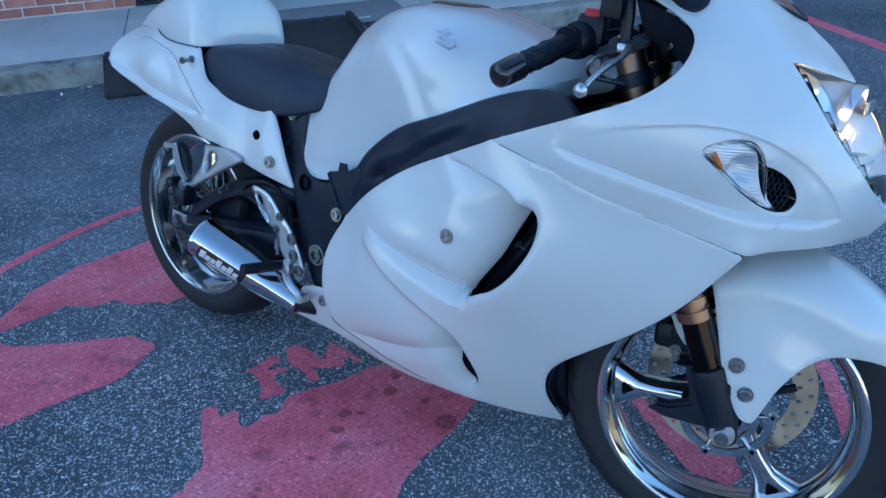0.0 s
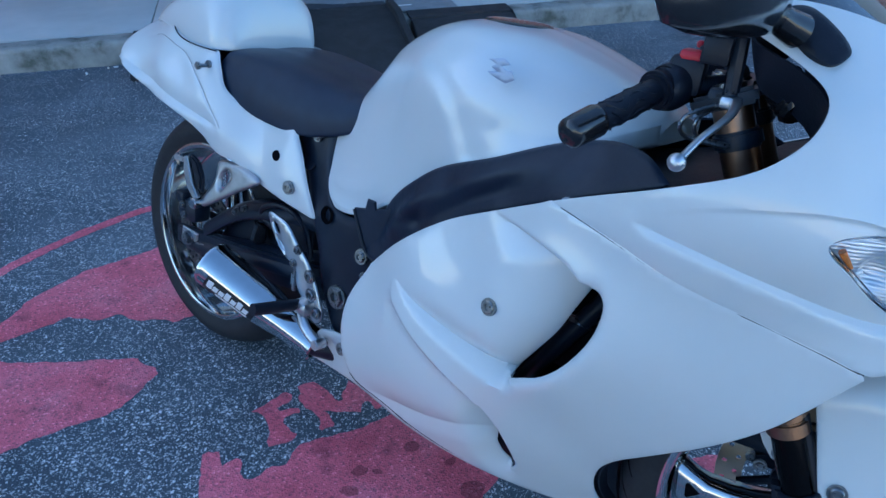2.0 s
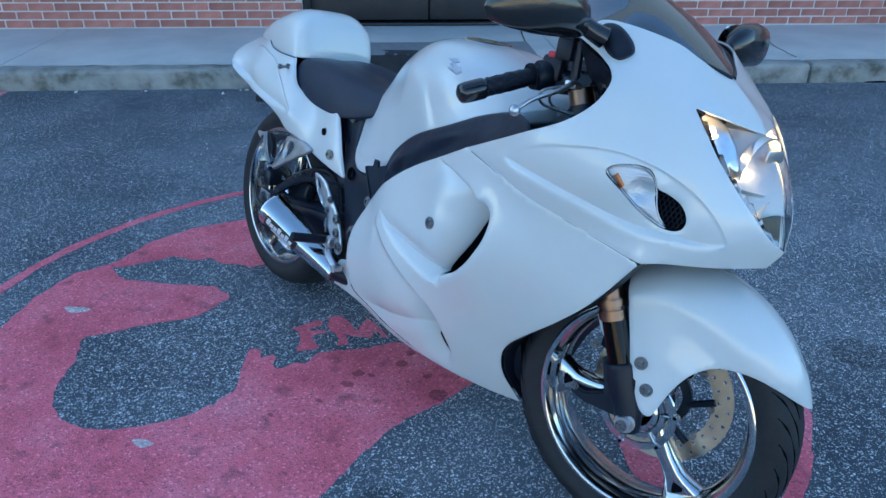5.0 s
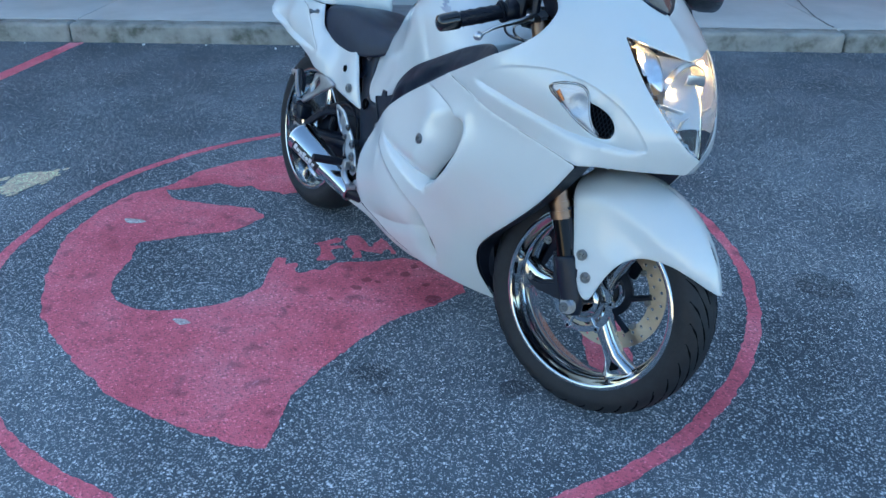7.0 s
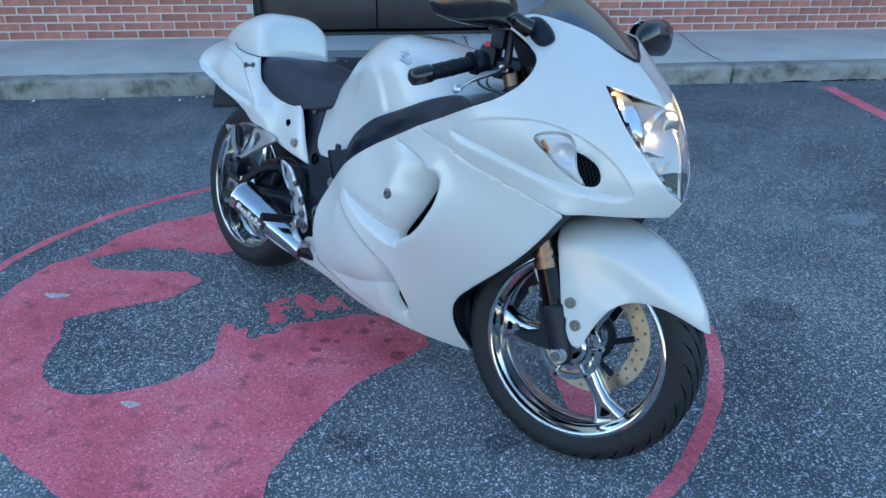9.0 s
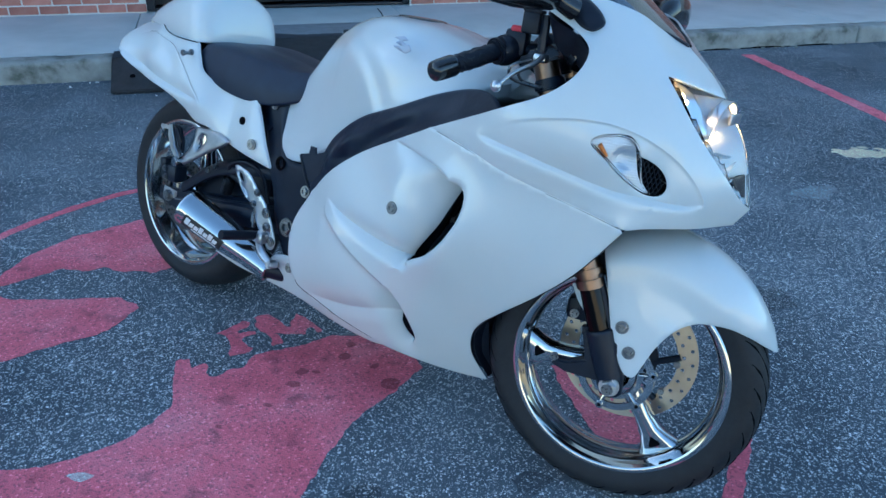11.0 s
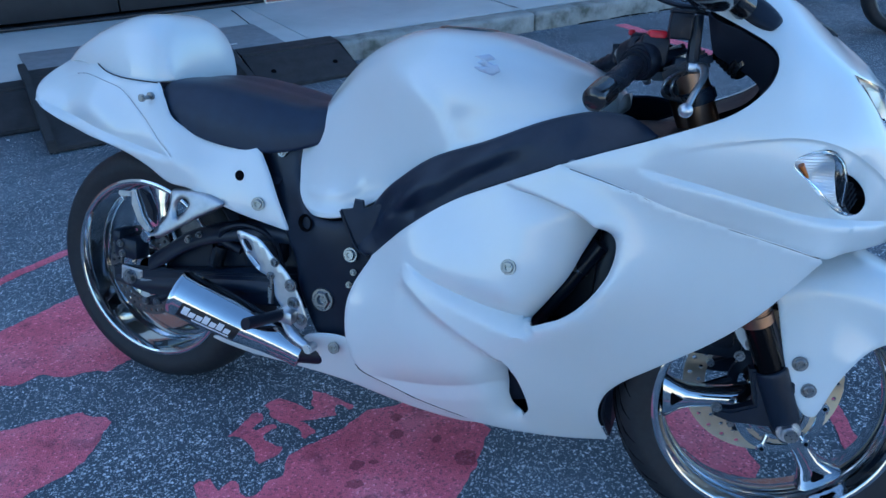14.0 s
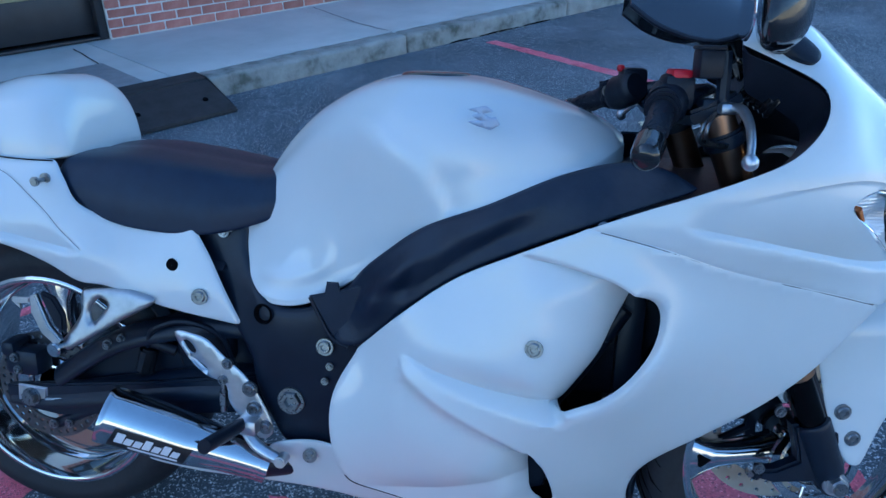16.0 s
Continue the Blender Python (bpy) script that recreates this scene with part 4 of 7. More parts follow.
NOSE_OUT = np.vstack([
    spline([nose_plane(p)[:2] for p in NOSE_ST[0:9]], 6)[:-1],
    spline([nose_plane(p)[:2] for p in NOSE_ST[8:13]], 6)[:-1],
    spline([nose_plane(p)[:2] for p in NOSE_ST[12:15]], 6)[:-1],
    spline([nose_plane(p)[:2] for p in NOSE_ST[14:17]], 6)[:-1],
    spline([nose_plane(p)[:2] for p in NOSE_ST[16:21]], 6)[:-1],
    spline([nose_plane(p)[:2] for p in NOSE_ST[20:22]], 4)[:-1],
    spline([nose_plane(p)[:2] for p in NOSE_ST[21:25]], 6)[:-1],
    spline([nose_plane((x, w, z + 0.0008))[:2] for x, w, z in [NOSE_ST[24]] + NOSE_ST[25:29] + [NOSE_ST[0]]], 6)[:-1],
])
SEAM_LIFT = [nose_wide(x, z + 0.0005, nose_height) - float(side_height(np.array([[x, z]]))[0]) for x, z in SEAM_LINE]
# the opening for the indicator and the air mesh
IND_OUT = [(1.400, 0.266, 0.800), (1.405, 0.262, 0.815), (1.430, 0.245, 0.824), (1.452, 0.223, 0.824), (1.466, 0.214, 0.810), (1.473, 0.211, 0.793), (1.489, 0.197, 0.786), (1.506, 0.179, 0.773), (1.516, 0.169, 0.756), (1.519, 0.166, 0.738), (1.512, 0.172, 0.724), (1.490, 0.192, 0.724), (1.455, 0.222, 0.747), (1.425, 0.245, 0.775)]
IND_HOLE = spline([nose_plane(p)[:2] for p in IND_OUT], 5, True)

# tail side panel
TAIL = thin_plate([
    (-0.19, 0.728, 0.200), (-0.09, 0.662, 0.196), (0.03, 0.638, 0.204), (0.108, 0.598, 0.186), (0.20, 0.57, 0.178), (0.32, 0.527, 0.166), (0.45, 0.503, 0.155), (0.40, 0.63, 0.150), (0.37, 0.672, 0.146),
    (0.22, 0.675, 0.150), (0.14, 0.745, 0.162), (0.12, 0.785, 0.150), (0.0, 0.79, 0.150), (-0.07, 0.808, 0.137), (-0.13, 0.84, 0.092), (-0.20, 0.80, 0.110), (-0.215, 0.76, 0.165), (0.105, 0.75, 0.172),
    (0.333, 0.609, 0.159), (0.386, 0.556, 0.163), (0.181, 0.626, 0.190), (-0.05, 0.72, 0.196), (0.05, 0.70, 0.190),
])
TAIL_OUT = np.vstack([
    spline([(-0.205, 0.715), (-0.09, 0.660), (0.03, 0.636), (0.108, 0.597), (0.160, 0.570), (0.210, 0.562), (0.30, 0.532), (0.40, 0.513), (0.452, 0.502)], 6)[:-1],
    spline([(0.455, 0.505), (0.430, 0.560), (0.400, 0.625), (0.372, 0.674)], 6)[:-1],
    spline([(0.370, 0.676), (0.30, 0.668), (0.22, 0.680), (0.160, 0.710), (0.135, 0.75), (0.115, 0.783)], 6)[:-1],
    spline([(0.112, 0.784), (0.0, 0.787), (-0.069, 0.806), (-0.124, 0.836), (-0.165, 0.830), (-0.205, 0.795), (-0.222, 0.755), (-0.205, 0.717)], 6)[:-1],
])


TAIL_LINE = [(-0.17, 0.768), (-0.100, 0.783), (-0.025, 0.772), (0.034, 0.755), (0.095, 0.711), (0.140, 0.660), (0.176, 0.630)]
TAIL_LOW = [(-0.20, 0.722), (-0.071, 0.681), (0.034, 0.657), (0.120, 0.637), (0.174, 0.630)]


def tail_height(q):
    h = TAIL(q)
    e, u = signed(q, TAIL_LOW)
    j = np.clip((u + 0.1) / 0.2, 0, 1) * np.clip((1 - u) / 0.15, 0, 1)
    h -= j * 0.007 * np.where(e > 0, np.clip(1 - e / 0.045, 0, 1) ** 2, np.clip(1 + e / 0.012, 0, 1))
    h += bump_along(q, [(-0.20, 0.706), (-0.064, 0.662), (0.087, 0.634), (0.170, 0.618)], 0.003, 0.012, (0.05, 0.3))
    d, t = away(q, spline(TAIL_LINE, 8))
    h -= 0.0016 * np.clip(1 - d / 0.004, 0, 1) * np.clip(t / 0.1, 0, 1)
    return h


COVER = thin_plate([(0.66, 0.515, 0.195), (0.70, 0.515, 0.202), (0.777, 0.592, 0.216), (0.861, 0.657, 0.222), (0.96, 0.708, 0.230), (1.05, 0.752, 0.242), (1.143, 0.79, 0.250), (0.66, 0.60, 0.178), (0.72, 0.66, 0.198),
                    (0.80, 0.715, 0.206), (0.90, 0.755, 0.214), (1.0, 0.80, 0.208), (1.08, 0.832, 0.205), (0.80, 0.66, 0.216), (0.92, 0.72, 0.224), (0.72, 0.60, 0.200)])
COVER_OUT = np.vstack([
    spline([(0.640, 0.500), (0.700, 0.512), (0.777, 0.586), (0.861, 0.650), (0.96, 0.702), (1.05, 0.746), (1.143, 0.788), (1.20, 0.812)], 6)[:-1],
    spline([(1.20, 0.816), (1.15, 0.838), (1.085, 0.838), (1.0, 0.812), (0.90, 0.765), (0.80, 0.722), (0.735, 0.675), (0.685, 0.628), (0.650, 0.570), (0.640, 0.502)], 6)[:-1],
])


def cover_height(q):
    h = COVER(q)
    h += bump_along(q, [(0.68, 0.54), (0.78, 0.66), (0.92, 0.745), (1.08, 0.81)], 0.009, 0.018, (0.1, 0.1))
    h += bump_along(q, [(0.70, 0.60), (0.79, 0.625), (0.90, 0.70), (1.02, 0.755)], -0.004, 0.012, (0.1, 0.2)) + bump_along(q, [(0.69, 0.57), (0.74, 0.63), (0.82, 0.70)], 0.005, 0.011, (0.2, 0.3))
    h += bump_along(q, [(0.76, 0.60), (0.80, 0.68), (0.86, 0.72)], -0.004, 0.014, (0.1, 0.3))
    h += bump_along(q, [(0.88, 0.69), (0.98, 0.765), (1.06, 0.815)], -0.004, 0.014, (0.2, 0.2))
    return h


LOWCOWL = thin_plate([(0.50, 0.20, 0.150), (0.52, 0.285, 0.175), (0.62, 0.30, 0.182), (0.70, 0.28, 0.20), (0.66, 0.19, 0.155), (0.85, 0.18, 0.165), (0.90, 0.27, 0.215), (1.02, 0.178, 0.130), (1.0, 0.26, 0.17), (0.24, 0.205, 0.155), (0.36, 0.20, 0.155), (0.42, 0.21, 0.155)])
LOWCOWL_OUT = spline([(0.25, 0.206), (0.36, 0.190), (0.513, 0.186), (0.67, 0.180), (0.83, 0.172), (0.90, 0.172), (0.93, 0.187), (0.92, 0.25), (0.86, 0.283), (0.78, 0.285), (0.66, 0.300), (0.60, 0.305), (0.533, 0.292), (0.505, 0.272), (0.495, 0.235), (0.42, 0.226), (0.30, 0.222)], 5, True)

for s in (-1, 1):
    bm = thicken(shell(SIDE_OUT, side_height, side_place(s), 0.010, 0.0014, (INTAKE, VENT), (BULGE[:6, :2], BULGE[10:, :2], LIP[::6], VENT_LIP, BLADE_LOW, LOBE_FOLD)), (0, s, 0), 0.004)
    sf = part("side_fairing", bm, PEARL, bike, "pearl white side fairing panel with an air outlet")
    bm = thicken(shell(NOSE_OUT, nose_height, nose_place(s), 0.010, 0.0014, (IND_HOLE,), (POD_UP, POD_LOW)), (0.7, 0.7 * s, 0), 0.004)
    nf = part("nose_fairing", bm, PEARL, bike, "pearl white nose fairing with indicator pod")
    bm = thicken(shell(TAIL_OUT, tail_height, side_place(s), 0.010, 0.006, (), (TAIL_LINE, TAIL_LOW)), (0, s, 0), 0.004)
    tp = part("tail_panel", bm, PEARL, bike)
    for ob in (sf, nf, tp):
        ob.data.materials.append(BLACKPLASTIC)
    part("frame_cover", thicken(shell(COVER_OUT, cover_height, side_place(s), 0.007, 0.008), (0, s, 0), 0.004), COVERVINYL, bike, "soft black cover strip beside the tank")
    part("belly_cowl", thicken(shell(LOWCOWL_OUT, LOWCOWL, side_place(s), 0.012, 0.005), (0, s, 0), 0.004), PEARL, bike)


# fuel tank: rings across, from the seat to the steering head
def tank_ring(x, low, top, wlow, wmid, wtop, zmid):
    """Half outline from the lower edge over the top, mirrored."""
    half = spline([(wlow * 0.6, low - 0.004), (wlow * 0.97, low + 0.001), (wlow * 1.015, low + 0.011), (wlow * 0.985, low + 0.030), (wlow + (wmid - wlow) * 0.45, low + (zmid - low) * 0.5), (wmid, zmid), (wtop, zmid + (top - zmid) * 0.62), (wtop * 0.62, zmid + (top - zmid) * 0.92), (0.0, top)], 8)
    right = [(x, -y, z) for y, z in half]
    return right + [(x, y, z) for y, z in half[-2::-1]]


TANK = [(0.4405, 0.600, 0.676, 0.106, 0.094, 0.06, 0.658), (0.452, 0.574, 0.722, 0.130, 0.102, 0.062, 0.685), (0.490, 0.554, 0.792, 0.146, 0.102, 0.064, 0.730), (0.535, 0.547, 0.848, 0.156, 0.110, 0.074, 0.772), (0.59, 0.558, 0.894, 0.158, 0.127, 0.098, 0.812),
        (0.66, 0.600, 0.932, 0.164, 0.154, 0.120, 0.840), (0.73, 0.650, 0.950, 0.172, 0.180, 0.140, 0.855), (0.80, 0.690, 0.951, 0.188, 0.191, 0.146, 0.86), (0.87, 0.725, 0.945, 0.199, 0.191, 0.140, 0.862), (0.94, 0.755, 0.928, 0.200, 0.179, 0.125, 0.86),
        (1.010, 0.783, 0.906, 0.190, 0.158, 0.108, 0.852), (1.055, 0.802, 0.888, 0.162, 0.132, 0.088, 0.846), (1.085, 0.815, 0.872, 0.125, 0.104, 0.066, 0.840), (1.102, 0.824, 0.856, 0.08, 0.064, 0.045, 0.838)]
cols = np.array(TANK)
fine = spline(cols, 8)
tank_bm = loft([tank_ring(*row) for row in fine])
side_pts = np.array([(v.co.x, v.co.z) for v in tank_bm.verts])
RIDGE = [(0.640, 0.905), (0.690, 0.898), (0.730, 0.884), (0.765, 0.862), (0.795, 0.838), (0.818, 0.808), (0.832, 0.782), (0.846, 0.755)]
d_, t_ = signed(side_pts, RIDGE)
push = np.where(d_ < 0, -0.007 * (1 - np.exp(-(d_ / 0.016) ** 2)) * np.clip(1 + d_ / 0.20, 0, 1), 0.0) * np.clip(t_ / 0.2, 0, 1)
push += bump_along(side_pts, [(0.485, 0.602), (0.54, 0.600), (0.587, 0.611), (0.618, 0.630), (0.622, 0.655)], 0.003, 0.009, (0.1, 0.2))
push += bump_along(side_pts, [(0.70, 0.94), (0.753, 0.938), (0.817, 0.934), (0.873, 0.925), (0.927, 0.912), (0.979, 0.899), (1.022, 0.888)], 0.005, 0.012, (0.2, 0.2))
for v, k_ in zip(tank_bm.verts, push):
    if abs(v.co.y) > 0.05:
        v.co.y += math.copysign(k_ * min(1.0, (abs(v.co.y) - 0.05) / 0.04), v.co.y)
tank = part("fuel_tank", tank_bm, PEARL, bike, "pearl white sculpted fuel tank")
part("filler_cap", revolve([(0.0001, 0.012), (0.045, 0.012), (0.058, 0.010), (0.062, 0.006), (0.063, -0.02)], 32, axis="z"), GLOSSBLACK, tank, "dark round filler cap", Matrix.Translation((0.775, 0, 0.941)))

# seat
SEATS = [(0.106, 0.122, 0.752, 0.784), (0.116, 0.144, 0.735, 0.789), (0.150, 0.153, 0.705, 0.794), (0.22, 0.155, 0.676, 0.797), (0.30, 0.152, 0.664, 0.790), (0.38, 0.144, 0.662, 0.780), (0.44, 0.134, 0.672, 0.772), (0.49, 0.122, 0.688, 0.772), (0.522, 0.112, 0.700, 0.776), (0.532, 0.10, 0.712, 0.770)]


def seat_ring(x, w, low, top):
    half = spline([(w * 0.7, low + 0.004), (w * 0.96, low), (w, low + 0.014), (w * 0.97, low + (top - low) * 0.5), (w * 0.80, low + (top - low) * 0.90), (w * 0.4, top), (0, top - 0.002)], 5)
    return [(x, -y, z) for y, z in half] + [(x, y, z) for y, z in half[-2::-1]]


part("seat", loft([seat_ring(*row) for row in spline(SEATS, 4)]), SEATVINYL, bike, "dark blue-black vinyl rider seat")

# seat hump
HUMPS = [(-0.215, 0.085, 0.79, 0.797), (-0.195, 0.105, 0.795, 0.818), (-0.15, 0.124, 0.806, 0.852), (-0.09, 0.136, 0.80, 0.892), (-0.02, 0.142, 0.786, 0.920), (0.04, 0.142, 0.782, 0.926), (0.080, 0.138, 0.782, 0.915), (0.101, 0.130, 0.783, 0.892), (0.114, 0.122, 0.785, 0.850), (0.122, 0.110, 0.788, 0.81)]


def hump_ring(x, w, low, top):
    half = spline([(w * 0.8, low - 0.004), (w * 0.985, low), (w, low + 0.006), (w * 0.99, low + (top - low) * 0.35), (w * 0.88, low + (top - low) * 0.72), (w * 0.52, low + (top - low) * 0.96), (0, top)], 5)
    return [(x, -y, z) for y, z in half] + [(x, y, z) for y, z in half[-2::-1]]


part("seat_hump", loft([hump_ring(*row) for row in spline(HUMPS, 4)]), PEARL, bike, "rounded pearl white rear seat hump")

# wheels
TYRE_F = spline([(0.219, -0.050), (0.235, -0.058), (0.262, -0.062), (0.283, -0.051), (0.295, -0.030), (0.2995, 0.0), (0.295, 0.030), (0.283, 0.051), (0.262, 0.062), (0.235, 0.058), (0.219, 0.050)], 5)
TYRE_R = spline([(0.219, -0.080), (0.238, -0.086), (0.260, -0.090), (0.281, -0.081), (0.299, -0.053), (0.307, 0.0), (0.299, 0.053), (0.281, 0.081), (0.260, 0.090), (0.238, 0.086), (0.219, 0.080)], 5)


def rim_profile(w):
    return [(0.2285, -w + 0.006), (0.2305, -w - 0.001), (0.2298, -w - 0.0062), (0.2270, -w - 0.0078), (0.2240, -w - 0.0084), (0.2205, -w - 0.0080), (0.2175, -w - 0.0064), (0.2155, -w + 0.004), (0.2148, -w + 0.008), (0.2140, -w + 0.018), (0.2125, -0.026), (0.2105, -0.021),
            (0.2060, -0.0165), (0.2030, -0.012), (0.2020, 0.0), (0.2030, 0.012), (0.2060, 0.0165), (0.2105, 0.021), (0.2125, 0.026), (0.2140, w - 0.018), (0.2148, w - 0.008), (0.2155, w - 0.004), (0.2175, w + 0.0064), (0.2205, w + 0.0080), (0.2240, w + 0.0084), (0.2270, w + 0.0078), (0.2298, w + 0.0062), (0.2305, w + 0.001), (0.2285, w - 0.006)]


def spoke(angle, wide, thick, r0=0.045, r1=0.204):
    """A hollow-ended cast spoke that forks into the rim."""
    c, s_ = math.cos(radians(angle)), math.sin(radians(angle))
    rings = []
    for r, w, t in ((r0, wide * 0.95, thick * 1.1), (0.08, wide * 0.72, thick), (0.12, wide * 0.66, thick * 0.9), (0.155, wide * 0.80, thick * 0.85), (0.176, wide * 1.15, thick * 0.8), (r1, wide * 1.9, thick * 0.7)):
        ring = []
        for a in np.linspace(0, 2 * math.pi, 16, endpoint=False):
            e, o = math.copysign(abs(math.cos(a)) ** 0.6, math.cos(a)) * w, math.copysign(abs(math.sin(a)) ** 0.6, math.sin(a)) * t
            ring.append((r * c - e * s_, o, r * s_ + e * c))
        rings.append(ring)
    return loft(rings)


def tread(parent, r, w, n, name="tread_groove"):
    for k in range(n):
        a = 2 * math.pi * k / n
        for s in (-1, 1):
            pts = []
            for f in np.linspace(0.25, 0.92, 7):
                y = s * w * f
                rad = np.interp(abs(y), [0, w * 0.5, w * 0.82, w], [r, r - 0.005, r - 0.0175, r - 0.038]) - 0.0012
                b = a + 0.62 * (f - 0.25) + (0.15 if s > 0 else 0)
                pts.append((rad * math.cos(b), y, rad * math.sin(b)))
            yield pts


front = put("front_wheel", bpy.data.meshes.new("front_wheel"), None, bike, "three-spoke polished chrome front wheel", FM)
bm = revolve([(0.030, -0.065), (0.040, -0.065), (0.045, -0.055), (0.045, 0.055), (0.040, 0.065), (0.030, 0.065), (0.030, -0.065)], 36)
bm.to_mesh(front.data)
bm.free()
front.data.polygons.foreach_set("use_smooth", [True] * len(front.data.polygons))
front.data.materials.append(CHROME)
tf = part("tyre", revolve(list(map(tuple, TYRE_F)), 96), RUBBER, front, "black sport tyre with cut tread")
part("rim", revolve(rim_profile(0.050), 96), CHROME, front, "polished chrome rim")
for ang in (187, 67, -53):
    part("spoke", spoke(ang, 0.027, 0.028), CHROME, front)
bmr = bmesh.new()
for pts in tread(front, 0.2995, 0.062, 34):
    g = tube(pts, 0.0034, 5, True, 2)
    me_ = bpy.data.meshes.new("t")
    g.to_mesh(me_)
    g.free()
    bmr.from_mesh(me_)
    bpy.data.meshes.remove(me_)
part("tread", bmr, GAPSHADE, front)


def disc(parent, r0, r1, y, material, holes=34, label="", name="brake_disc"):
    """A drilled brake disc ring with its holes cut through."""
    rings = [[(r * math.cos(a), r * math.sin(a)) for a in np.linspace(0, 2 * math.pi, n, endpoint=False)] for r, n in ((r1, 90), (r0, 70))]
    for k in range(holes):
        for j, rr in enumerate((r0 + (r1 - r0) * 0.28, r0 + (r1 - r0) * 0.72)):
            a = 2 * math.pi * (k + 0.5 * j) / holes
            rings.append([(rr * math.cos(a) + 0.0050 * math.cos(b), rr * math.sin(a) + 0.0050 * math.sin(b)) for b in np.linspace(0, 2 * math.pi, 6, endpoint=False)])
    q, tris = triangles(rings)
    bm = bmesh.new()
    vs = [bm.verts.new((x, y, z)) for x, z in q]
    for f in tris:
        bm.faces.new([vs[i] for i in f])
    bmesh.ops.recalc_face_normals(bm, faces=bm.faces)
    thicken(bm, (0, -1, 0), 0.005)
    return part(name, bm, material, parent, label)


disc(front, 0.112, 0.155, 0.068, DISCGOLD, 27, "drilled warm steel brake disc")
carrier = part("disc_carrier", revolve([(0.05, 0.060), (0.07, 0.060), (0.07, 0.070), (0.05, 0.070), (0.05, 0.060)], 32), BLACKMETAL, front)
for a in np.linspace(0, 2 * math.pi, 6, endpoint=False):
    part("carrier_arm", rod((0.062 * math.cos(a), 0.066, 0.062 * math.sin(a)), (0.118 * math.cos(a + 0.25), 0.066, 0.118 * math.sin(a + 0.25)), 0.008, 8), BLACKMETAL, carrier)
bm = merge(revolve([(0.046, -0.062), (0.056, -0.062), (0.058, -0.056), (0.046, -0.056), (0.046, -0.062)], 36), revolve([(0.066, -0.066), (0.080, -0.066), (0.081, -0.060), (0.066, -0.060), (0.066, -0.066)], 48), *[rod((0.050 * math.cos(a), -0.061, 0.050 * math.sin(a)), (0.070 * math.cos(a), -0.063, 0.070 * math.sin(a)), 0.005, 10) for a in np.linspace(0.3, 0.3 + 2 * math.pi, 6, endpoint=False)])
hubring = part("hub_flange", bm, CHROME, front)
for a in np.linspace(0.3, 0.3 + 2 * math.pi, 6, endpoint=False):
    part("flange_boss", merge(rod((0.079 * math.cos(a), -0.069, 0.079 * math.sin(a)), (0.079 * math.cos(a), -0.057, 0.079 * math.sin(a)), 0.0085, 12, 0.0015)), CHROME, hubring)
    part("flange_bolt_hole", rod((0.079 * math.cos(a), -0.0694, 0.079 * math.sin(a)), (0.079 * math.cos(a), -0.066, 0.079 * math.sin(a)), 0.004, 10), GAPSHADE, hubring)
for a in np.linspace(0.1, 0.1 + 2 * math.pi, 9, endpoint=False):
    part("disc_button", rod((0.111 * math.cos(a), 0.058, 0.111 * math.sin(a)), (0.111 * math.cos(a), 0.074, 0.111 * math.sin(a)), 0.0075, 12, 0.001), STEEL, carrier)

rear = put("rear_wheel", bpy.data.meshes.new("rear_wheel"), None, bike, "wide polished chrome rear wheel", Matrix.Translation(REAR))
bm = revolve([(0.030, -0.085), (0.055, -0.085), (0.06, -0.07), (0.06, 0.085), (0.030, 0.085), (0.030, -0.085)], 36)
bm.to_mesh(rear.data)
bm.free()
rear.data.polygons.foreach_set("use_smooth", [True] * len(rear.data.polygons))
rear.data.materials.append(CHROME)
part("tyre", revolve(list(map(tuple, TYRE_R)), 96), RUBBER, rear, "wide black rear tyre")
part("rim", revolve(rim_profile(0.080), 96), CHROME, rear, "deep polished chrome rim")
for ang in (95, 215, 335):
    part("spoke", spoke(ang, 0.026, 0.030, 0.05, 0.203), CHROME, rear)
disc(rear, 0.078, 0.116, -0.094, DARKSTEEL, 36, "drilled steel rear brake disc")

# front fork and mudguard, turned with the wheel
RAKE = 24.0
fork = put("front_fork", bpy.data.meshes.new("front_fork"), None, bike, "inverted front fork with bronze upper tubes", FM)
up_ = Vector((-math.sin(radians(RAKE)), 0, math.cos(radians(RAKE))))
base_ = Vector((0.0, 0, 0))
bm = bmesh.new()
bmesh.ops.create_cube(bm, size=1)
bmesh.ops.scale(bm, vec=(0.10, 0.26, 0.035), verts=bm.verts)
bmesh.ops.bevel(bm, geom=bm.edges[:], offset=0.012, segments=2, affect="EDGES")
bmesh.ops.transform(bm, matrix=Matrix.Translation(base_ + up_ * 0.47) @ pose(0, 0, 0, 0, -RAKE, 0), verts=bm.verts)
bm.to_mesh(fork.data)
bm.free()
fork.data.materials.append(BLACKMETAL)
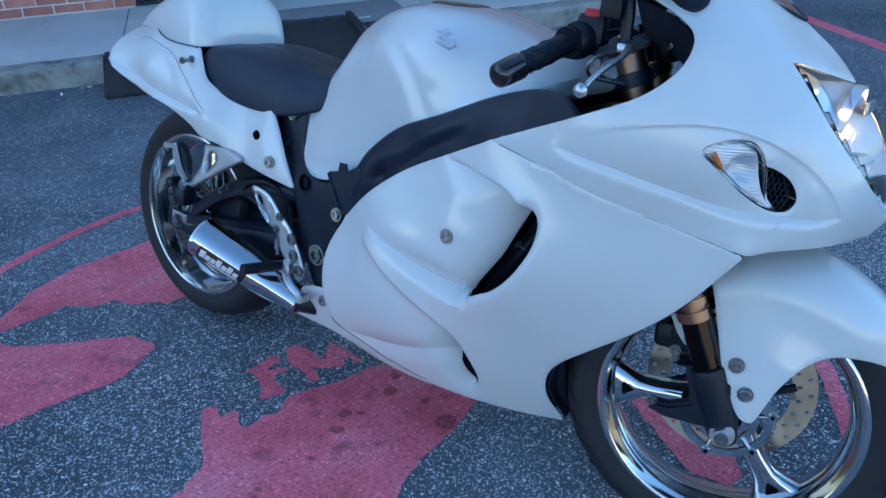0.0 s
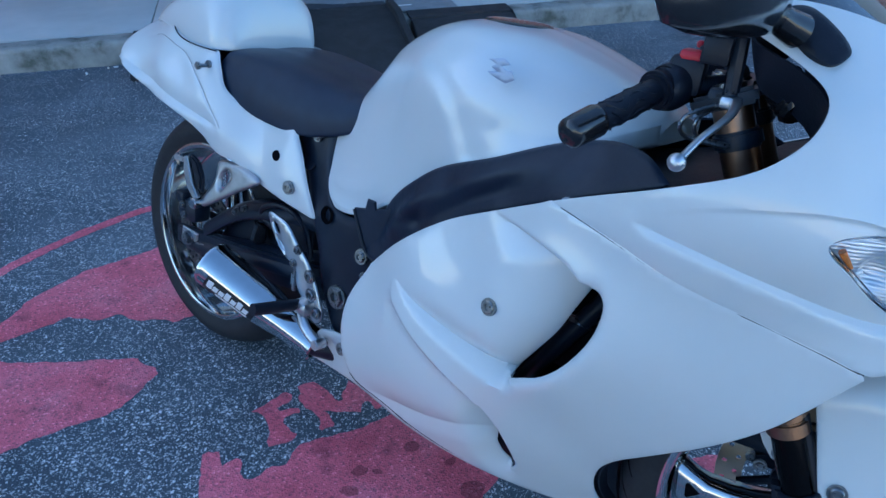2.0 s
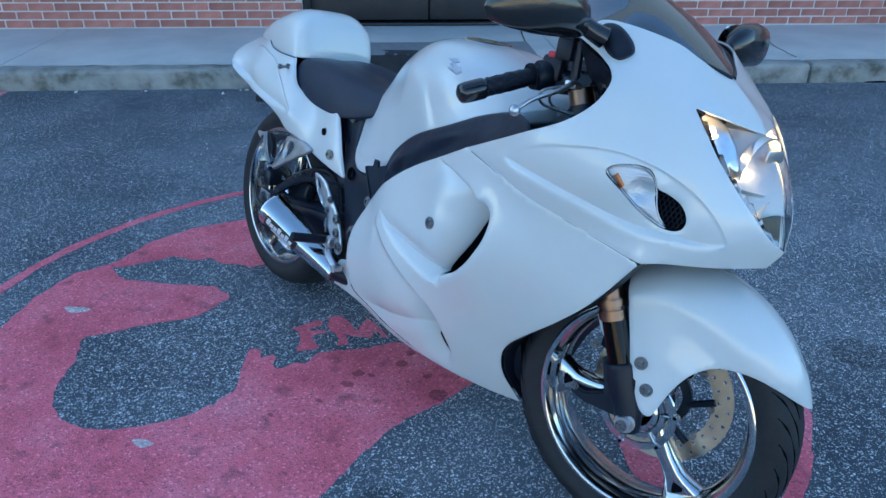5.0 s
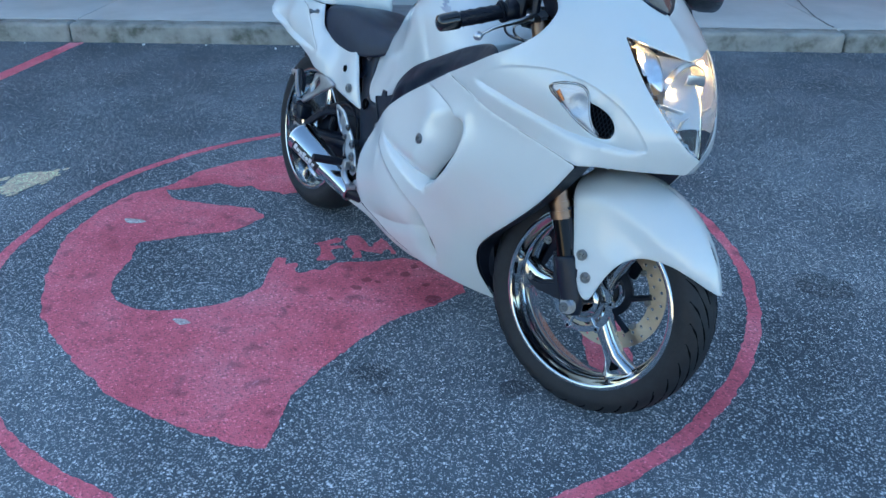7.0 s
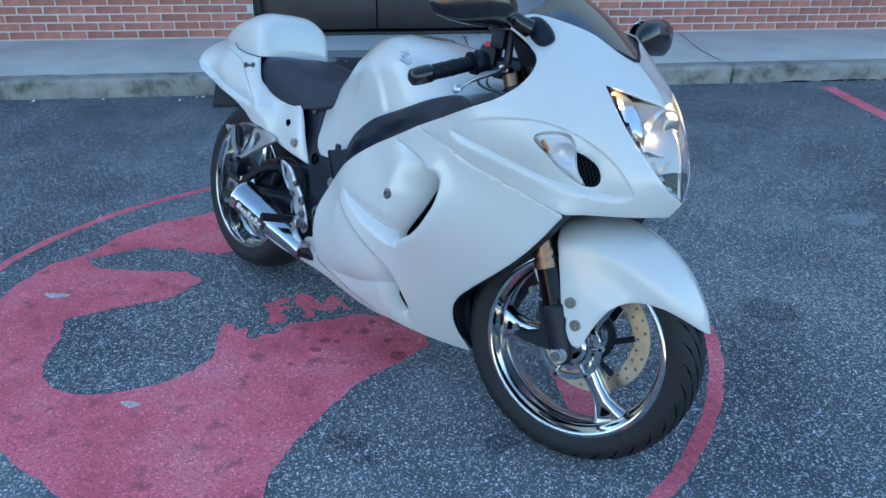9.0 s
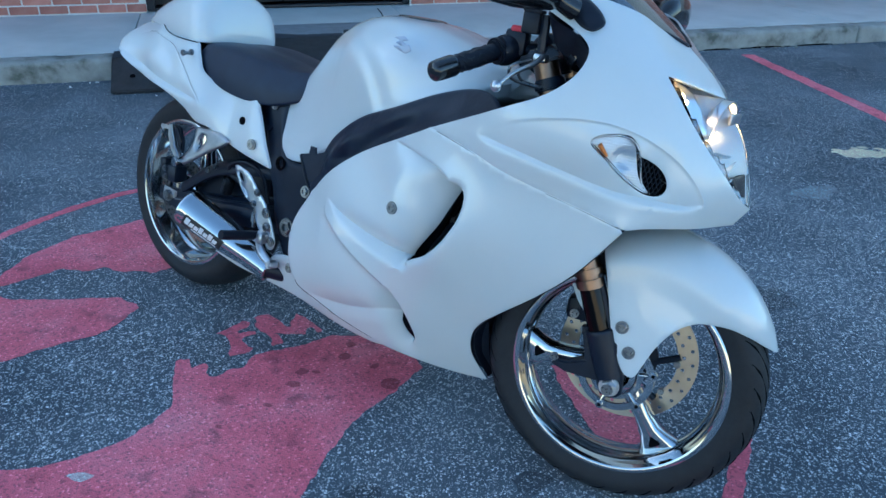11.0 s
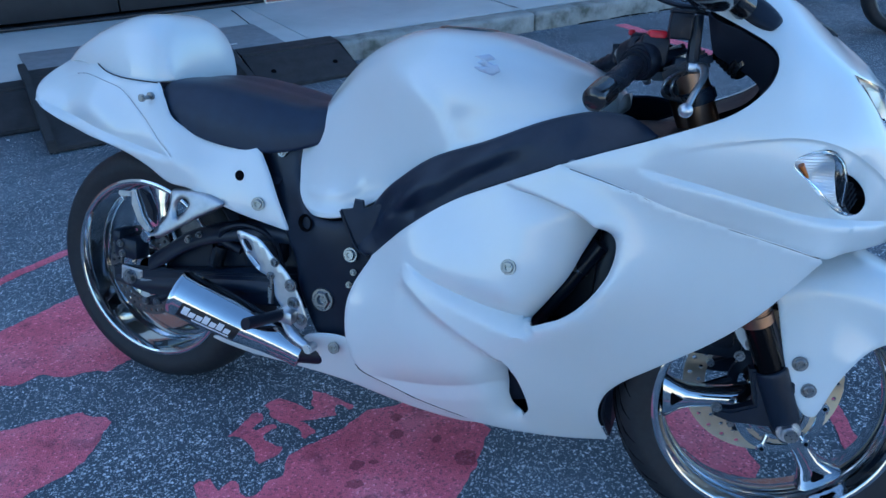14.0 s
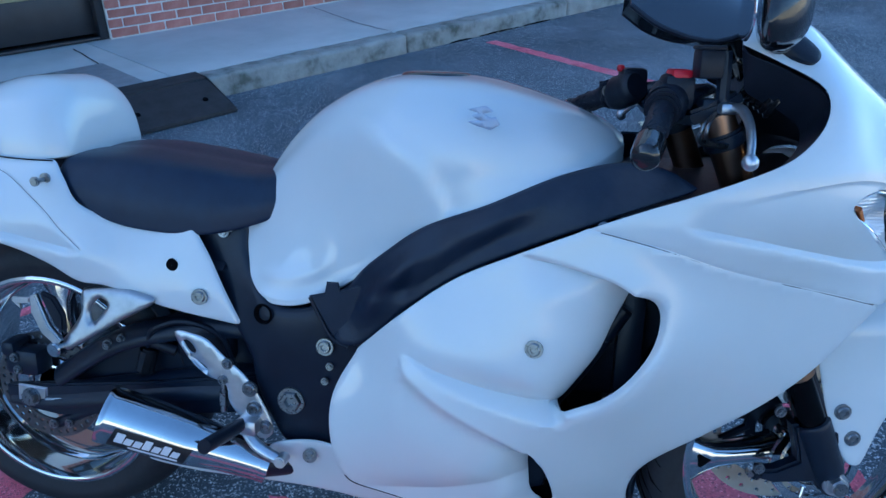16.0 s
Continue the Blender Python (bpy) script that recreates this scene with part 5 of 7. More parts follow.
for s in (-1, 1):
    y = s * 0.108
    o = Vector((0, y, 0)) + base_
    # lower casting: clamp round the axle, a stem up to the tube and lugs to the rear
    part("fork_lower", merge(tube([o + up_ * 0.118, o + up_ * 0.112, o + up_ * 0.06, o + up_ * 0.01, o - up_ * 0.026], [0.027, 0.031, 0.030, 0.028, 0.018], 18),
                             slab([(-0.083, 0.103), (-0.030, 0.108), (0.000, 0.092), (0.010, 0.043), (0.022, -0.016), (0.0, -0.024), (-0.020, -0.018), (-0.030, -0.003), (-0.098, -0.005), (-0.128, 0.004), (-0.124, 0.019), (-0.098, 0.020), (-0.063, 0.036), (-0.068, 0.058)], 0.028, 0.005, Matrix.Translation((0, y - 0.013, 0.0)))), BLACKMETAL, fork, "black cast fork foot")
    part("fork_slider", rod(o + up_ * 0.10, o + up_ * 0.225, 0.0245, 28), DARKTUBE, fork, "shiny dark fork tube")
    part("fork_seal", merge(rod(o + up_ * 0.205, o + up_ * 0.228, 0.0290, 28, 0.003), rod(o + up_ * 0.232, o + up_ * 0.250, 0.0298, 28, 0.003)), BRONZE, fork)
    part("upper_tube", rod(o + up_ * 0.225, o + up_ * 0.672, 0.0250, 28, 0.003), BRONZE, fork, "bronze upper fork tube")
axb = part("axle_bolt", rod((0, -0.150, 0), (0, 0.13, 0), 0.012, 20), STEEL, fork, "steel axle bolt")
part("bolt_head", merge(rod((0, -0.134, 0), (0, -0.125, 0), 0.021, 24, 0.002), rod((0, -0.146, 0), (0, -0.132, 0), 0.0165, 6, 0.0015)), BRUSHED, axb)
for x, z in ((-0.104, 0.125), (-0.125, 0.02), (-0.045, 0.072)):
    bolt("lug_bolt", fork, (x, -0.116, z), (0, -1, 0), 0.007, 0.005)
# brake caliper on the left foot
part("brake_caliper", merge(box(0.10, 0.06, 0.055, 0.012, (-0.105, 0.075, 0.075)), box(0.05, 0.075, 0.04, 0.01, (-0.10, 0.075, 0.09))), BLACKMETAL, fork, "black front brake caliper")


def polar(r, deg):
    return (r * math.cos(radians(deg)), r * math.sin(radians(deg)))


FEND_OUT = np.vstack([
    spline([polar(0.318, 24), polar(0.323, 35), polar(0.328, 50), polar(0.330, 65), polar(0.331, 80), polar(0.329, 93), polar(0.321, 103), polar(0.30, 106)], 6)[:-1],
    spline([polar(0.29, 106), (-0.062, 0.235), (-0.048, 0.19), (-0.024, 0.112), (0.000, 0.062), (0.012, 0.042), (0.022, 0.032), (0.029, 0.029)], 6)[:-1],
    spline([(0.036, 0.029), (0.043, 0.034), (0.051, 0.056), (0.067, 0.103), (0.093, 0.146), (0.130, 0.170), (0.185, 0.173), (0.225, 0.162), (0.262, 0.143), (0.291, 0.128)], 6)[:-1],
])


def fender_height(q):
    r = np.hypot(q[:, 0], q[:, 1])
    th = np.degrees(np.arctan2(q[:, 1], q[:, 0]))
    crown = np.interp(th, [20, 24, 35, 50, 65, 80, 93, 103, 110], [0.314, 0.318, 0.323, 0.328, 0.330, 0.331, 0.329, 0.321, 0.31])
    wide = np.interp(th, [20, 27, 36, 50, 65, 80, 110], [0.030, 0.048, 0.070, 0.092, 0.104, 0.112, 0.118])
    k = np.clip((0.22 - r) / 0.06, 0, 1)
    wide = wide * (1 - k) + 0.114 * k
    t = np.clip((crown - r) / 0.075, 0, 1)
    h = wide * np.sqrt(np.clip(1 - (1 - t) ** 2, 0, 1))
    return h + np.clip((0.25 - r) / 0.25, 0, 1) * 0.010


fender = put("front_mudguard", bpy.data.meshes.new("front_mudguard"), None, bike, "pearl white front mudguard", FM)
both = []
for s in (-1, 1):
    both.append(thicken(shell(FEND_OUT, fender_height, side_place(s), 0.009, 0.0025), (0, s, 0.3), 0.003))
bm = merge(*both)
bm.to_mesh(fender.data)
bm.free()
fender.data.polygons.foreach_set("use_smooth", [True] * len(fender.data.polygons))
fender.data.set_sharp_from_angle(angle=radians(50))
fender.data.materials.append(PEARL)
fender.data.materials.append(BLACKPLASTIC)
for x, z in ((-0.004, 0.128), (0.020, 0.080)):
    bolt("mudguard_bolt", fender, (x, -0.122, z), (0, -1, 0), 0.010, 0.005)
part("fork_bracket", slab([(-0.125, 0.180), (-0.075, 0.200), (-0.066, 0.145), (-0.076, 0.131), (-0.092, 0.131), (-0.108, 0.150)], 0.006, 0.002, Matrix.Translation((0, -0.098, 0.0))), PEARL, fender, "white mudguard bracket behind the fork")
bolt("bracket_bolt", fender, (-0.083, -0.099, 0.145), (0, -1, 0), 0.009, 0.006)
part("fork_guard", rod(tuple(Vector((0.020, -0.108, 0)) + up_ * 0.09), tuple(Vector((0.020, -0.108, 0)) + up_ * 0.24), 0.012, 10), BLACKPLASTIC, fork)
# dark hollow near the end of each spoke
for ang in (187, 67, -53):
    c_, s_ = math.cos(radians(ang)), math.sin(radians(ang))
    part("spoke_pocket", slab([(r * c_ - e * s_, r * s_ + e * c_) for r, e in ((0.166, 0.0), (0.186, 0.013), (0.190, 0.010), (0.190, -0.010), (0.186, -0.013))], 0.002, 0.0, Matrix.Translation((0, -0.0235, 0))), GAPSHADE, front)
# chain wheel on the far side of the rear wheel
sp = part("chain_wheel", revolve([(0.05, 0.092), (0.105, 0.092), (0.112, 0.095), (0.105, 0.099), (0.05, 0.099), (0.05, 0.092)], 44), DARKSTEEL, rear, "dark steel chain wheel")

# ---- smaller parts of the motorcycle ----
GLASS = mat("clear_lens", (0.95, 0.97, 1.0), 0.03)
g_ = GLASS.node_tree.nodes["Principled BSDF"]
g_.inputs["Transmission Weight"].default_value = 1.0
g_.inputs["IOR"].default_value = 1.2
RIBBED = mat("ribbed_clear_lens", (0.97, 0.98, 1.0), 0.02)
g_ = RIBBED.node_tree.nodes["Principled BSDF"]
g_.inputs["Transmission Weight"].default_value = 1.0
g_.inputs["IOR"].default_value = 1.25
BULB = mat("lit_lamp", (1, 0.9, 0.7), 0.4)
b_ = BULB.node_tree.nodes["Principled BSDF"]
b_.inputs["Emission Color"].default_value = (1.0, 0.60, 0.26, 1)
b_.inputs["Emission Strength"].default_value = 60.0
GLOW = mat("lit_lamp_envelope", (1, 0.9, 0.7), 0.3)
b_ = GLOW.node_tree.nodes["Principled BSDF"]
b_.inputs["Emission Color"].default_value = (1.0, 0.56, 0.22, 1)
b_.inputs["Emission Strength"].default_value = 6.0
REFLECTOR = mat("lamp_reflector", (0.86, 0.85, 0.83), 0.30, 1.0)
LAMPDARK = mat("lamp_housing_grey", (0.62, 0.61, 0.59), 0.38, 0.45)
INDBACK = mat("indicator_silver", (0.82, 0.83, 0.84), 0.42, 0.9)
wv = nd(INDBACK, "ShaderNodeTexWave", Scale=70.0, Distortion=0.8, Detail=1.0)
wv.bands_direction = "Z"
tc_ = INDBACK.node_tree.nodes.new("ShaderNodeTexCoord")
join(INDBACK, tc_, "Object", wv, "Vector")
bp_ = nd(INDBACK, "ShaderNodeBump", Strength=0.22, Distance=0.003)
join(INDBACK, wv, "Fac", bp_, "Height")
join(INDBACK, bp_, "Normal", INDBACK.node_tree.nodes["Principled BSDF"], "Normal")
CAST = textured("cast_aluminium", [(0.3, (0.36, 0.37, 0.38)), (0.7, (0.47, 0.48, 0.49))], 40, (0.30, 0.42), 0.95, bump=0.15, bump_scale=400)
for m_, sc_ in ((REFLECTOR, 60.0), (LAMPDARK, 50.0)):
    fv = nd(m_, "ShaderNodeTexVoronoi", Scale=sc_)
    fv.feature = "F1"
    ft = m_.node_tree.nodes.new("ShaderNodeTexCoord")
    join(m_, ft, "Object", fv, "Vector")
    fb = nd(m_, "ShaderNodeBump", Strength=0.14, Distance=0.006)
    join(m_, fv, "Distance", fb, "Height")
    join(m_, fb, "Normal", m_.node_tree.nodes["Principled BSDF"], "Normal")

# engine, radiator and inner liners fill the middle
part("engine", merge(box(0.46, 0.33, 0.34, 0.05, (0.80, 0, 0.40)), box(0.20, 0.30, 0.16, 0.04, (0.62, 0, 0.47)), tube([(0.98, -0.13, 0.45), (1.03, -0.15, 0.56), (1.08, -0.14, 0.64)], 0.022, 14), tube([(1.00, -0.15, 0.40), (1.06, -0.17, 0.50), (1.12, -0.16, 0.60)], 0.016, 12)), BLACKMETAL, bike, "black engine behind the fairing")
part("radiator", box(0.045, 0.30, 0.36, 0.01, (1.135, 0, 0.47)), BLACKMETAL, bike)
part("hose_clamp", revolve([(0.0175, -0.006), (0.019, -0.006), (0.019, 0.006), (0.0175, 0.006), (0.0175, -0.006)], 24), STEEL, bike, "steel hose clamp", Matrix.Translation((1.085, -0.165, 0.545)) @ pose(0, 0, 0, 60, 0, 0))
for s in (-1, 1):
    part("duct_wall", slab([(0.97, 0.43), (1.12, 0.43), (1.19, 0.56), (1.19, 0.68), (1.06, 0.69), (0.97, 0.60)], 0.004, 0.0, Matrix.Translation((0, s * 0.118 - 0.002, 0.0))), BLACKPLASTIC, bike, "dark inner wall behind the air outlet")
part("sump", box(0.55, 0.22, 0.10, 0.03, (0.86, 0, 0.22)), BLACKMETAL, bike)
for s in (-1, 1):
    arch = spline([(1.465, 0.648), (1.400, 0.548), (1.330, 0.474), (1.245, 0.399), (1.192, 0.349), (1.166, 0.302), (1.160, 0.242), (1.175, 0.175)], 6)
    w0 = SIDE2(arch)
    rings = [[(x, s * (w - k), z + e) for (x, z), w in zip(arch, w0)] for k, e in ((0.006, 0.0), (0.020, 0.004), (0.05, 0.012), (0.075, 0.03))]
    bm = loft(rings, False, False)
    part("arch_liner", thicken(bm, (-1, 0, 1), 0.003), BLACKPLASTIC, bike, "black inner edge of the wheel arch")
    part("duct_lining", thicken(loft([[(1.12, s * w, z) for z, w in ((0.19, 0.10), (0.24, 0.13), (0.30, 0.15), (0.36, 0.165))], [(1.175, s * w, z) for z, w in ((0.195, 0.055), (0.24, 0.08), (0.30, 0.10), (0.36, 0.12))]], False, False), (0, s, 0), 0.003), BLACKPLASTIC, bike)

# tail: cover over the wheel, plate carrier
part("tail_underside", loft([[(x, -w, z), (x, -w * 0.6, z + 0.02), (x, w * 0.6, z + 0.02), (x, w, z), (x, w * 0.6, z + 0.05), (x, -w * 0.6, z + 0.05)] for x, w, z in ((-0.19, 0.16, 0.72), (-0.05, 0.175, 0.66), (0.10, 0.165, 0.615), (0.25, 0.15, 0.59), (0.42, 0.14, 0.60))]), BLACKPLASTIC, bike)
part("tail_end", thicken(shell(spline([(-0.165, 0.735), (-0.11, 0.705), (0.11, 0.705), (0.165, 0.735), (0.12, 0.78), (0.07, 0.80), (-0.07, 0.80), (-0.12, 0.78)], 4, True), lambda q: 0.165 + 0.05 * (1 - (q[:, 0] / 0.2) ** 2), lambda a, b, h: (-h, a, b), 0.014, 0.006), (-1, 0, 0), 0.004), PEARL, bike, "pearl white tail end")
part("rear_hugger", revolve([(0.316, -0.10), (0.330, -0.085), (0.334, 0.0), (0.330, 0.085), (0.316, 0.10), (0.312, 0.10), (0.326, 0.08), (0.330, 0.0), (0.326, -0.08), (0.312, -0.10), (0.316, -0.10)], 24, 62), BLACKPLASTIC, bike, "black mudguard over the rear tyre", Matrix.Translation(REAR) @ pose(0, 0, 0, 0, -8, 0))

# seams on the tail and hump
def seam(points, r=0.0016, name="panel_gap", label="thin dark panel gap"):
    return part(name, tube(points, r, 6), GAPSHADE, bike)


for s in (-1,):
    line = [(x, z) for x, z in spline([(0.112, 0.784), (0.0, 0.787), (-0.069, 0.806), (-0.124, 0.836)], 6)]
    seam([(x, s * (float(tail_height(np.array([[x, z]]))[0]) + 0.0005), z - 0.001) for x, z in line], 0.0014)
part("panel_gap", tube([(x, -float(tail_height(np.array([[x, z]]))[0]) + 0.0002, z) for x, z in spline(TAIL_LINE, 5)[3:]], 0.0006, 6, True, 2), GAPSHADE, bike)
for s in (-1, 1):
    part("panel_gap", tube([(x, s * (nose_wide(x, z, nose_height) - 0.0006), z + 0.0006) for x, z in SEAM_LINE[1:-1:2]], 0.0009, 6, True, 2), GAPSHADE, bike)
line = spline([(0.676, 0.283), (0.690, 0.266), (0.739, 0.244), (0.783, 0.230), (0.827, 0.219), (0.870, 0.208), (0.905, 0.199)], 5)
part("panel_gap", tube([(x, -(float(side_height(np.array([[x, z]]))[0]) - 0.0004), z) for x, z in line[::2]], [0.0012] * 4 + [0.0011] * (len(line[::2]) - 5) + [0.0004], 6, True, 2), GAPSHADE, bike)
# bungee rod, bolts and the open hole of the tail
rodp = part("luggage_stud", merge(rod((0.105, -0.168, 0.752), (0.105, -0.192, 0.752), 0.0045, 12), rod((0.105, -0.190, 0.752), (0.105, -0.199, 0.752), 0.0085, 14, 0.002), rod((0.105, -0.164, 0.752), (0.105, -0.172, 0.752), 0.011, 16, 0.002)), STEEL, bike, "steel luggage stud")
bolt("tail_bolt", bike, (0.386, -0.1675, 0.556), (0.1, -1, 0.05), 0.011, 0.005)
part("screw_hole", revolve([(0.0001, 0.0008), (0.0105, 0.0008), (0.012, -0.003)], 18, axis="z"), GAPSHADE, bike, "", Matrix.Translation((0.333, -0.1605, 0.609)) @ Vector((0, -1, 0.05)).to_track_quat("Z", "Y").to_matrix().to_4x4())
w_ = float(side_height(np.array([[0.987, 0.566]]))[0])
bolt("fairing_bolt", bike, (0.987, -w_ - 0.001, 0.566), (-0.1, -1, 0.1), 0.0105, 0.004, None, "steel fairing bolt")
bolt("fairing_bolt", bike, (1.074, -0.271, 0.7575), (0, -0.8, 0.6), 0.006, 0.003)
bolt("belly_bolt", bike, (0.591, -0.1815, 0.274), (0, -1, 0.1), 0.010, 0.004)
bolt("belly_bolt", bike, (0.535, -0.176, 0.262), (0, -1, 0.1), 0.006, 0.003)

# main chassis plate beside the engine
FRAME_ST = thin_plate([(0.39, 0.675, 0.118), (0.47, 0.675, 0.118), (0.45, 0.55, 0.142), (0.505, 0.535, 0.162), (0.56, 0.37, 0.162), (0.625, 0.49, 0.176), (0.66, 0.33, 0.17), (0.52, 0.29, 0.15), (0.68, 0.58, 0.18)])
FRAME_OUT = np.vstack([spline([(0.335, 0.690), (0.450, 0.695), (0.464, 0.635), (0.485, 0.585), (0.525, 0.550), (0.585, 0.552), (0.640, 0.585), (0.70, 0.62), (0.72, 0.52), (0.68, 0.40), (0.68, 0.28), (0.60, 0.265), (0.535, 0.275), (0.500, 0.33), (0.478, 0.39), (0.468, 0.45), (0.425, 0.52), (0.385, 0.60)], 5, True)])
for s in (-1, 1):
    part("chassis_spar", thicken(shell(FRAME_OUT, FRAME_ST, side_place(s), 0.014, 0.012), (0, s, 0), 0.008), BLACKMETAL, bike, "satin black chassis spar")
part("spar_hole", revolve([(0.0001, -0.012), (0.012, -0.012), (0.014, -0.002), (0.0165, 0.001), (0.019, -0.002)], 22, axis="z"), GAPSHADE, bike, "", Matrix.Translation((0.505, -0.1690, 0.535)) @ Vector((-0.15, -1, 0.1)).to_track_quat("Z", "Y").to_matrix().to_4x4())
part("pivot_nut", merge(revolve([(0.0001, -0.002), (0.0095, -0.002), (0.011, 0.006), (0.018, 0.006), (0.0205, 0.003), (0.0205, -0.008)], 6, axis="z"), revolve([(0.018, 0.0), (0.025, 0.0), (0.025, -0.006)], 26, axis="z")), STEEL, bike, "large steel swingarm pivot nut", Matrix.Translation((0.553, -0.170, 0.373)) @ Vector((0, -1, 0.05)).to_track_quat("Z", "Y").to_matrix().to_4x4())
bolt("spar_bolt", bike, (0.625, -0.184, 0.492), (0, -1, 0.1), 0.0115, 0.007)
bolt("spar_bolt", bike, (0.632, -0.183, 0.455), (0, -1, 0.1), 0.005, 0.005)
bolt("spar_bolt", bike, (0.622, -0.181, 0.425), (0, -1, 0.1), 0.005, 0.005)
bolt("seat_bolt", bike, (0.417, -0.124, 0.667), (0, -1, 0.1), 0.0075, 0.006)
bolt("seat_bolt", bike, (0.430, -0.124, 0.674), (0, -1, 0.1), 0.0045, 0.004)
# strap hanging from the cover beside the tank
part("cover_strap", slab([(0.600, 0.585), (0.628, 0.592), (0.632, 0.612), (0.652, 0.612), (0.655, 0.598), (0.70, 0.615), (0.71, 0.56), (0.672, 0.500), (0.640, 0.515), (0.615, 0.56)], 0.006, 0.002, Matrix.Translation((0, -0.190, 0))), COVERVINYL, bike, "black folded strap end of the cover")
part("strap_edge", tube([(0.602, -0.190, 0.583), (0.616, -0.191, 0.556), (0.640, -0.192, 0.514), (0.668, -0.192, 0.499)], 0.0035, 8), BLACKPLASTIC, bike)
part("clutch_cover", revolve([(0.0001, 0.02), (0.06, 0.018), (0.085, 0.005), (0.09, -0.02)], 40, axis="z"), BLACKMETAL, bike, "", Matrix.Translation((0.71, -0.16, 0.40)) @ Vector((0, -1, 0)).to_track_quat("Z", "Y").to_matrix().to_4x4())

# swingarm, axle and rear brake
for s in (-1, 1):
    part("swingarm_beam", merge(tube([(0.54, s * 0.115, 0.385), (0.40, s * 0.122, 0.372), (0.20, s * 0.128, 0.335), (0.04, s * 0.130, 0.306), (-0.05, s * 0.130, 0.300)], [0.040, 0.036, 0.032, 0.028, 0.022], 12, flat=0.45),
                                tube([(0.45, s * 0.110, 0.49), (0.33, s * 0.112, 0.475), (0.18, s * 0.118, 0.43), (0.05, s * 0.125, 0.345)], [0.030, 0.028, 0.026, 0.024], 12, flat=0.55)), BLACKMETAL, bike, "black braced swingarm")
part("swingarm_side", slab([(-0.060, 0.322), (0.05, 0.336), (0.25, 0.362), (0.42, 0.392), (0.53, 0.415), (0.53, 0.335), (0.40, 0.315), (0.05, 0.268), (-0.06, 0.282)], 0.020, 0.004, Matrix.Translation((0, -0.142, 0))), BLACKMETAL, bike, "flat black side of the swingarm")
part("swingarm_web", slab([(0.06, 0.325), (0.47, 0.35), (0.49, 0.52), (0.32, 0.50), (0.17, 0.435)], 0.012, 0.004, Matrix.Translation((0, -0.098, 0))), BLACKMETAL, bike)
part("inner_guard", box(0.17, 0.19, 0.24, 0.02, (0.435, 0, 0.47)), BLACKPLASTIC, bike)
part("rear_axle_plate", slab([(-0.035, 0.285), (0.03, 0.285), (0.034, 0.327), (-0.03, 0.330)], 0.008, 0.003, Matrix.Translation((0, -0.146, 0))), BRUSHED, bike, "polished chain adjuster plate")
part("rear_axle_nut", merge(rod((0, -0.160, 0.306), (0, -0.145, 0.306), 0.016, 6, 0.002), rod((0, -0.150, 0.306), (0, -0.143, 0.306), 0.019, 20)), STEEL, bike, "large axle nut")
part("adjuster_bolt", rod((0.03, -0.143, 0.302), (0.065, -0.143, 0.306), 0.005, 8), STEEL, bike)
part("rear_caliper", merge(box(0.075, 0.05, 0.055, 0.012, (-0.02, -0.118, 0.372)), box(0.03, 0.055, 0.03, 0.008, (-0.045, -0.118, 0.40))), BLACKMETAL, bike, "black rear brake caliper")
for x, z in ((-0.025, 0.36), (-0.03, 0.385), (0.04, 0.25), (0.075, 0.255)):
    bolt("caliper_bolt", bike, (x, -0.145, z), (0, -1, 0), 0.007, 0.006)
part("torque_arm", merge(tube([(0.04, -0.13, 0.245), (0.16, -0.13, 0.30), (0.3, -0.125, 0.34)], 0.011, 10)), BLACKMETAL, bike)
part("shock_body", merge(rod((0.33, 0, 0.38), (0.42, 0, 0.60), 0.035, 20, 0.006)), BLACKMETAL, bike)
part("linkage", merge(tube([(0.17, -0.122, 0.428), (0.24, -0.12, 0.44), (0.30, -0.11, 0.42)], 0.012, 10), box(0.12, 0.08, 0.09, 0.02, (0.36, -0.08, 0.45))), BLACKPLASTIC, bike)
bolt("link_bolt", bike, (0.17, -0.132, 0.428), (0, -1, 0), 0.008, 0.01)
bolt("link_bolt", bike, (0.20, -0.132, 0.445), (0, -1, 0), 0.006, 0.01)
part("brake_reservoir", rod((0.235, -0.12, 0.375), (0.25, -0.12, 0.425), 0.018, 16, 0.004), GLOSSBLACK, bike)
part("brake_hose", tube([(0.25, -0.125, 0.43), (0.27, -0.135, 0.47), (0.33, -0.13, 0.49), (0.40, -0.13, 0.47), (0.43, -0.13, 0.40)], 0.006, 8), BLACKPLASTIC, bike)

# exhaust
A_, B_ = Vector((0.226, -0.236, 0.344)), Vector((0.530, -0.158, 0.226))
ax = (B_ - A_).normalized()
ex = Matrix.Translation(A_) @ ax.to_track_quat("X", "Z").to_matrix().to_4x4()
muffler = part("silencer", revolve([(0.030, 0.10), (0.034, 0.008), (0.046, -0.002), (0.0525, 0.0), (0.0535, 0.004), (0.0535, 0.010), (0.0525, 0.012), (0.047, 0.155), (0.043, 0.19), (0.0385, 0.225), (0.0355, 0.285), (0.035, 0.300)], 44, axis="x"), CHROME, bike, "short polished chrome exhaust silencer", ex)
part("silencer_bore", revolve([(0.0001, 0.09), (0.034, 0.09), (0.035, 0.02)], 30, axis="x"), GAPSHADE, muffler)
part("pipe_clamp", revolve([(0.030, 0.290), (0.0365, 0.292), (0.0365, 0.306), (0.030, 0.308)], 30, axis="x"), CHROME, muffler)
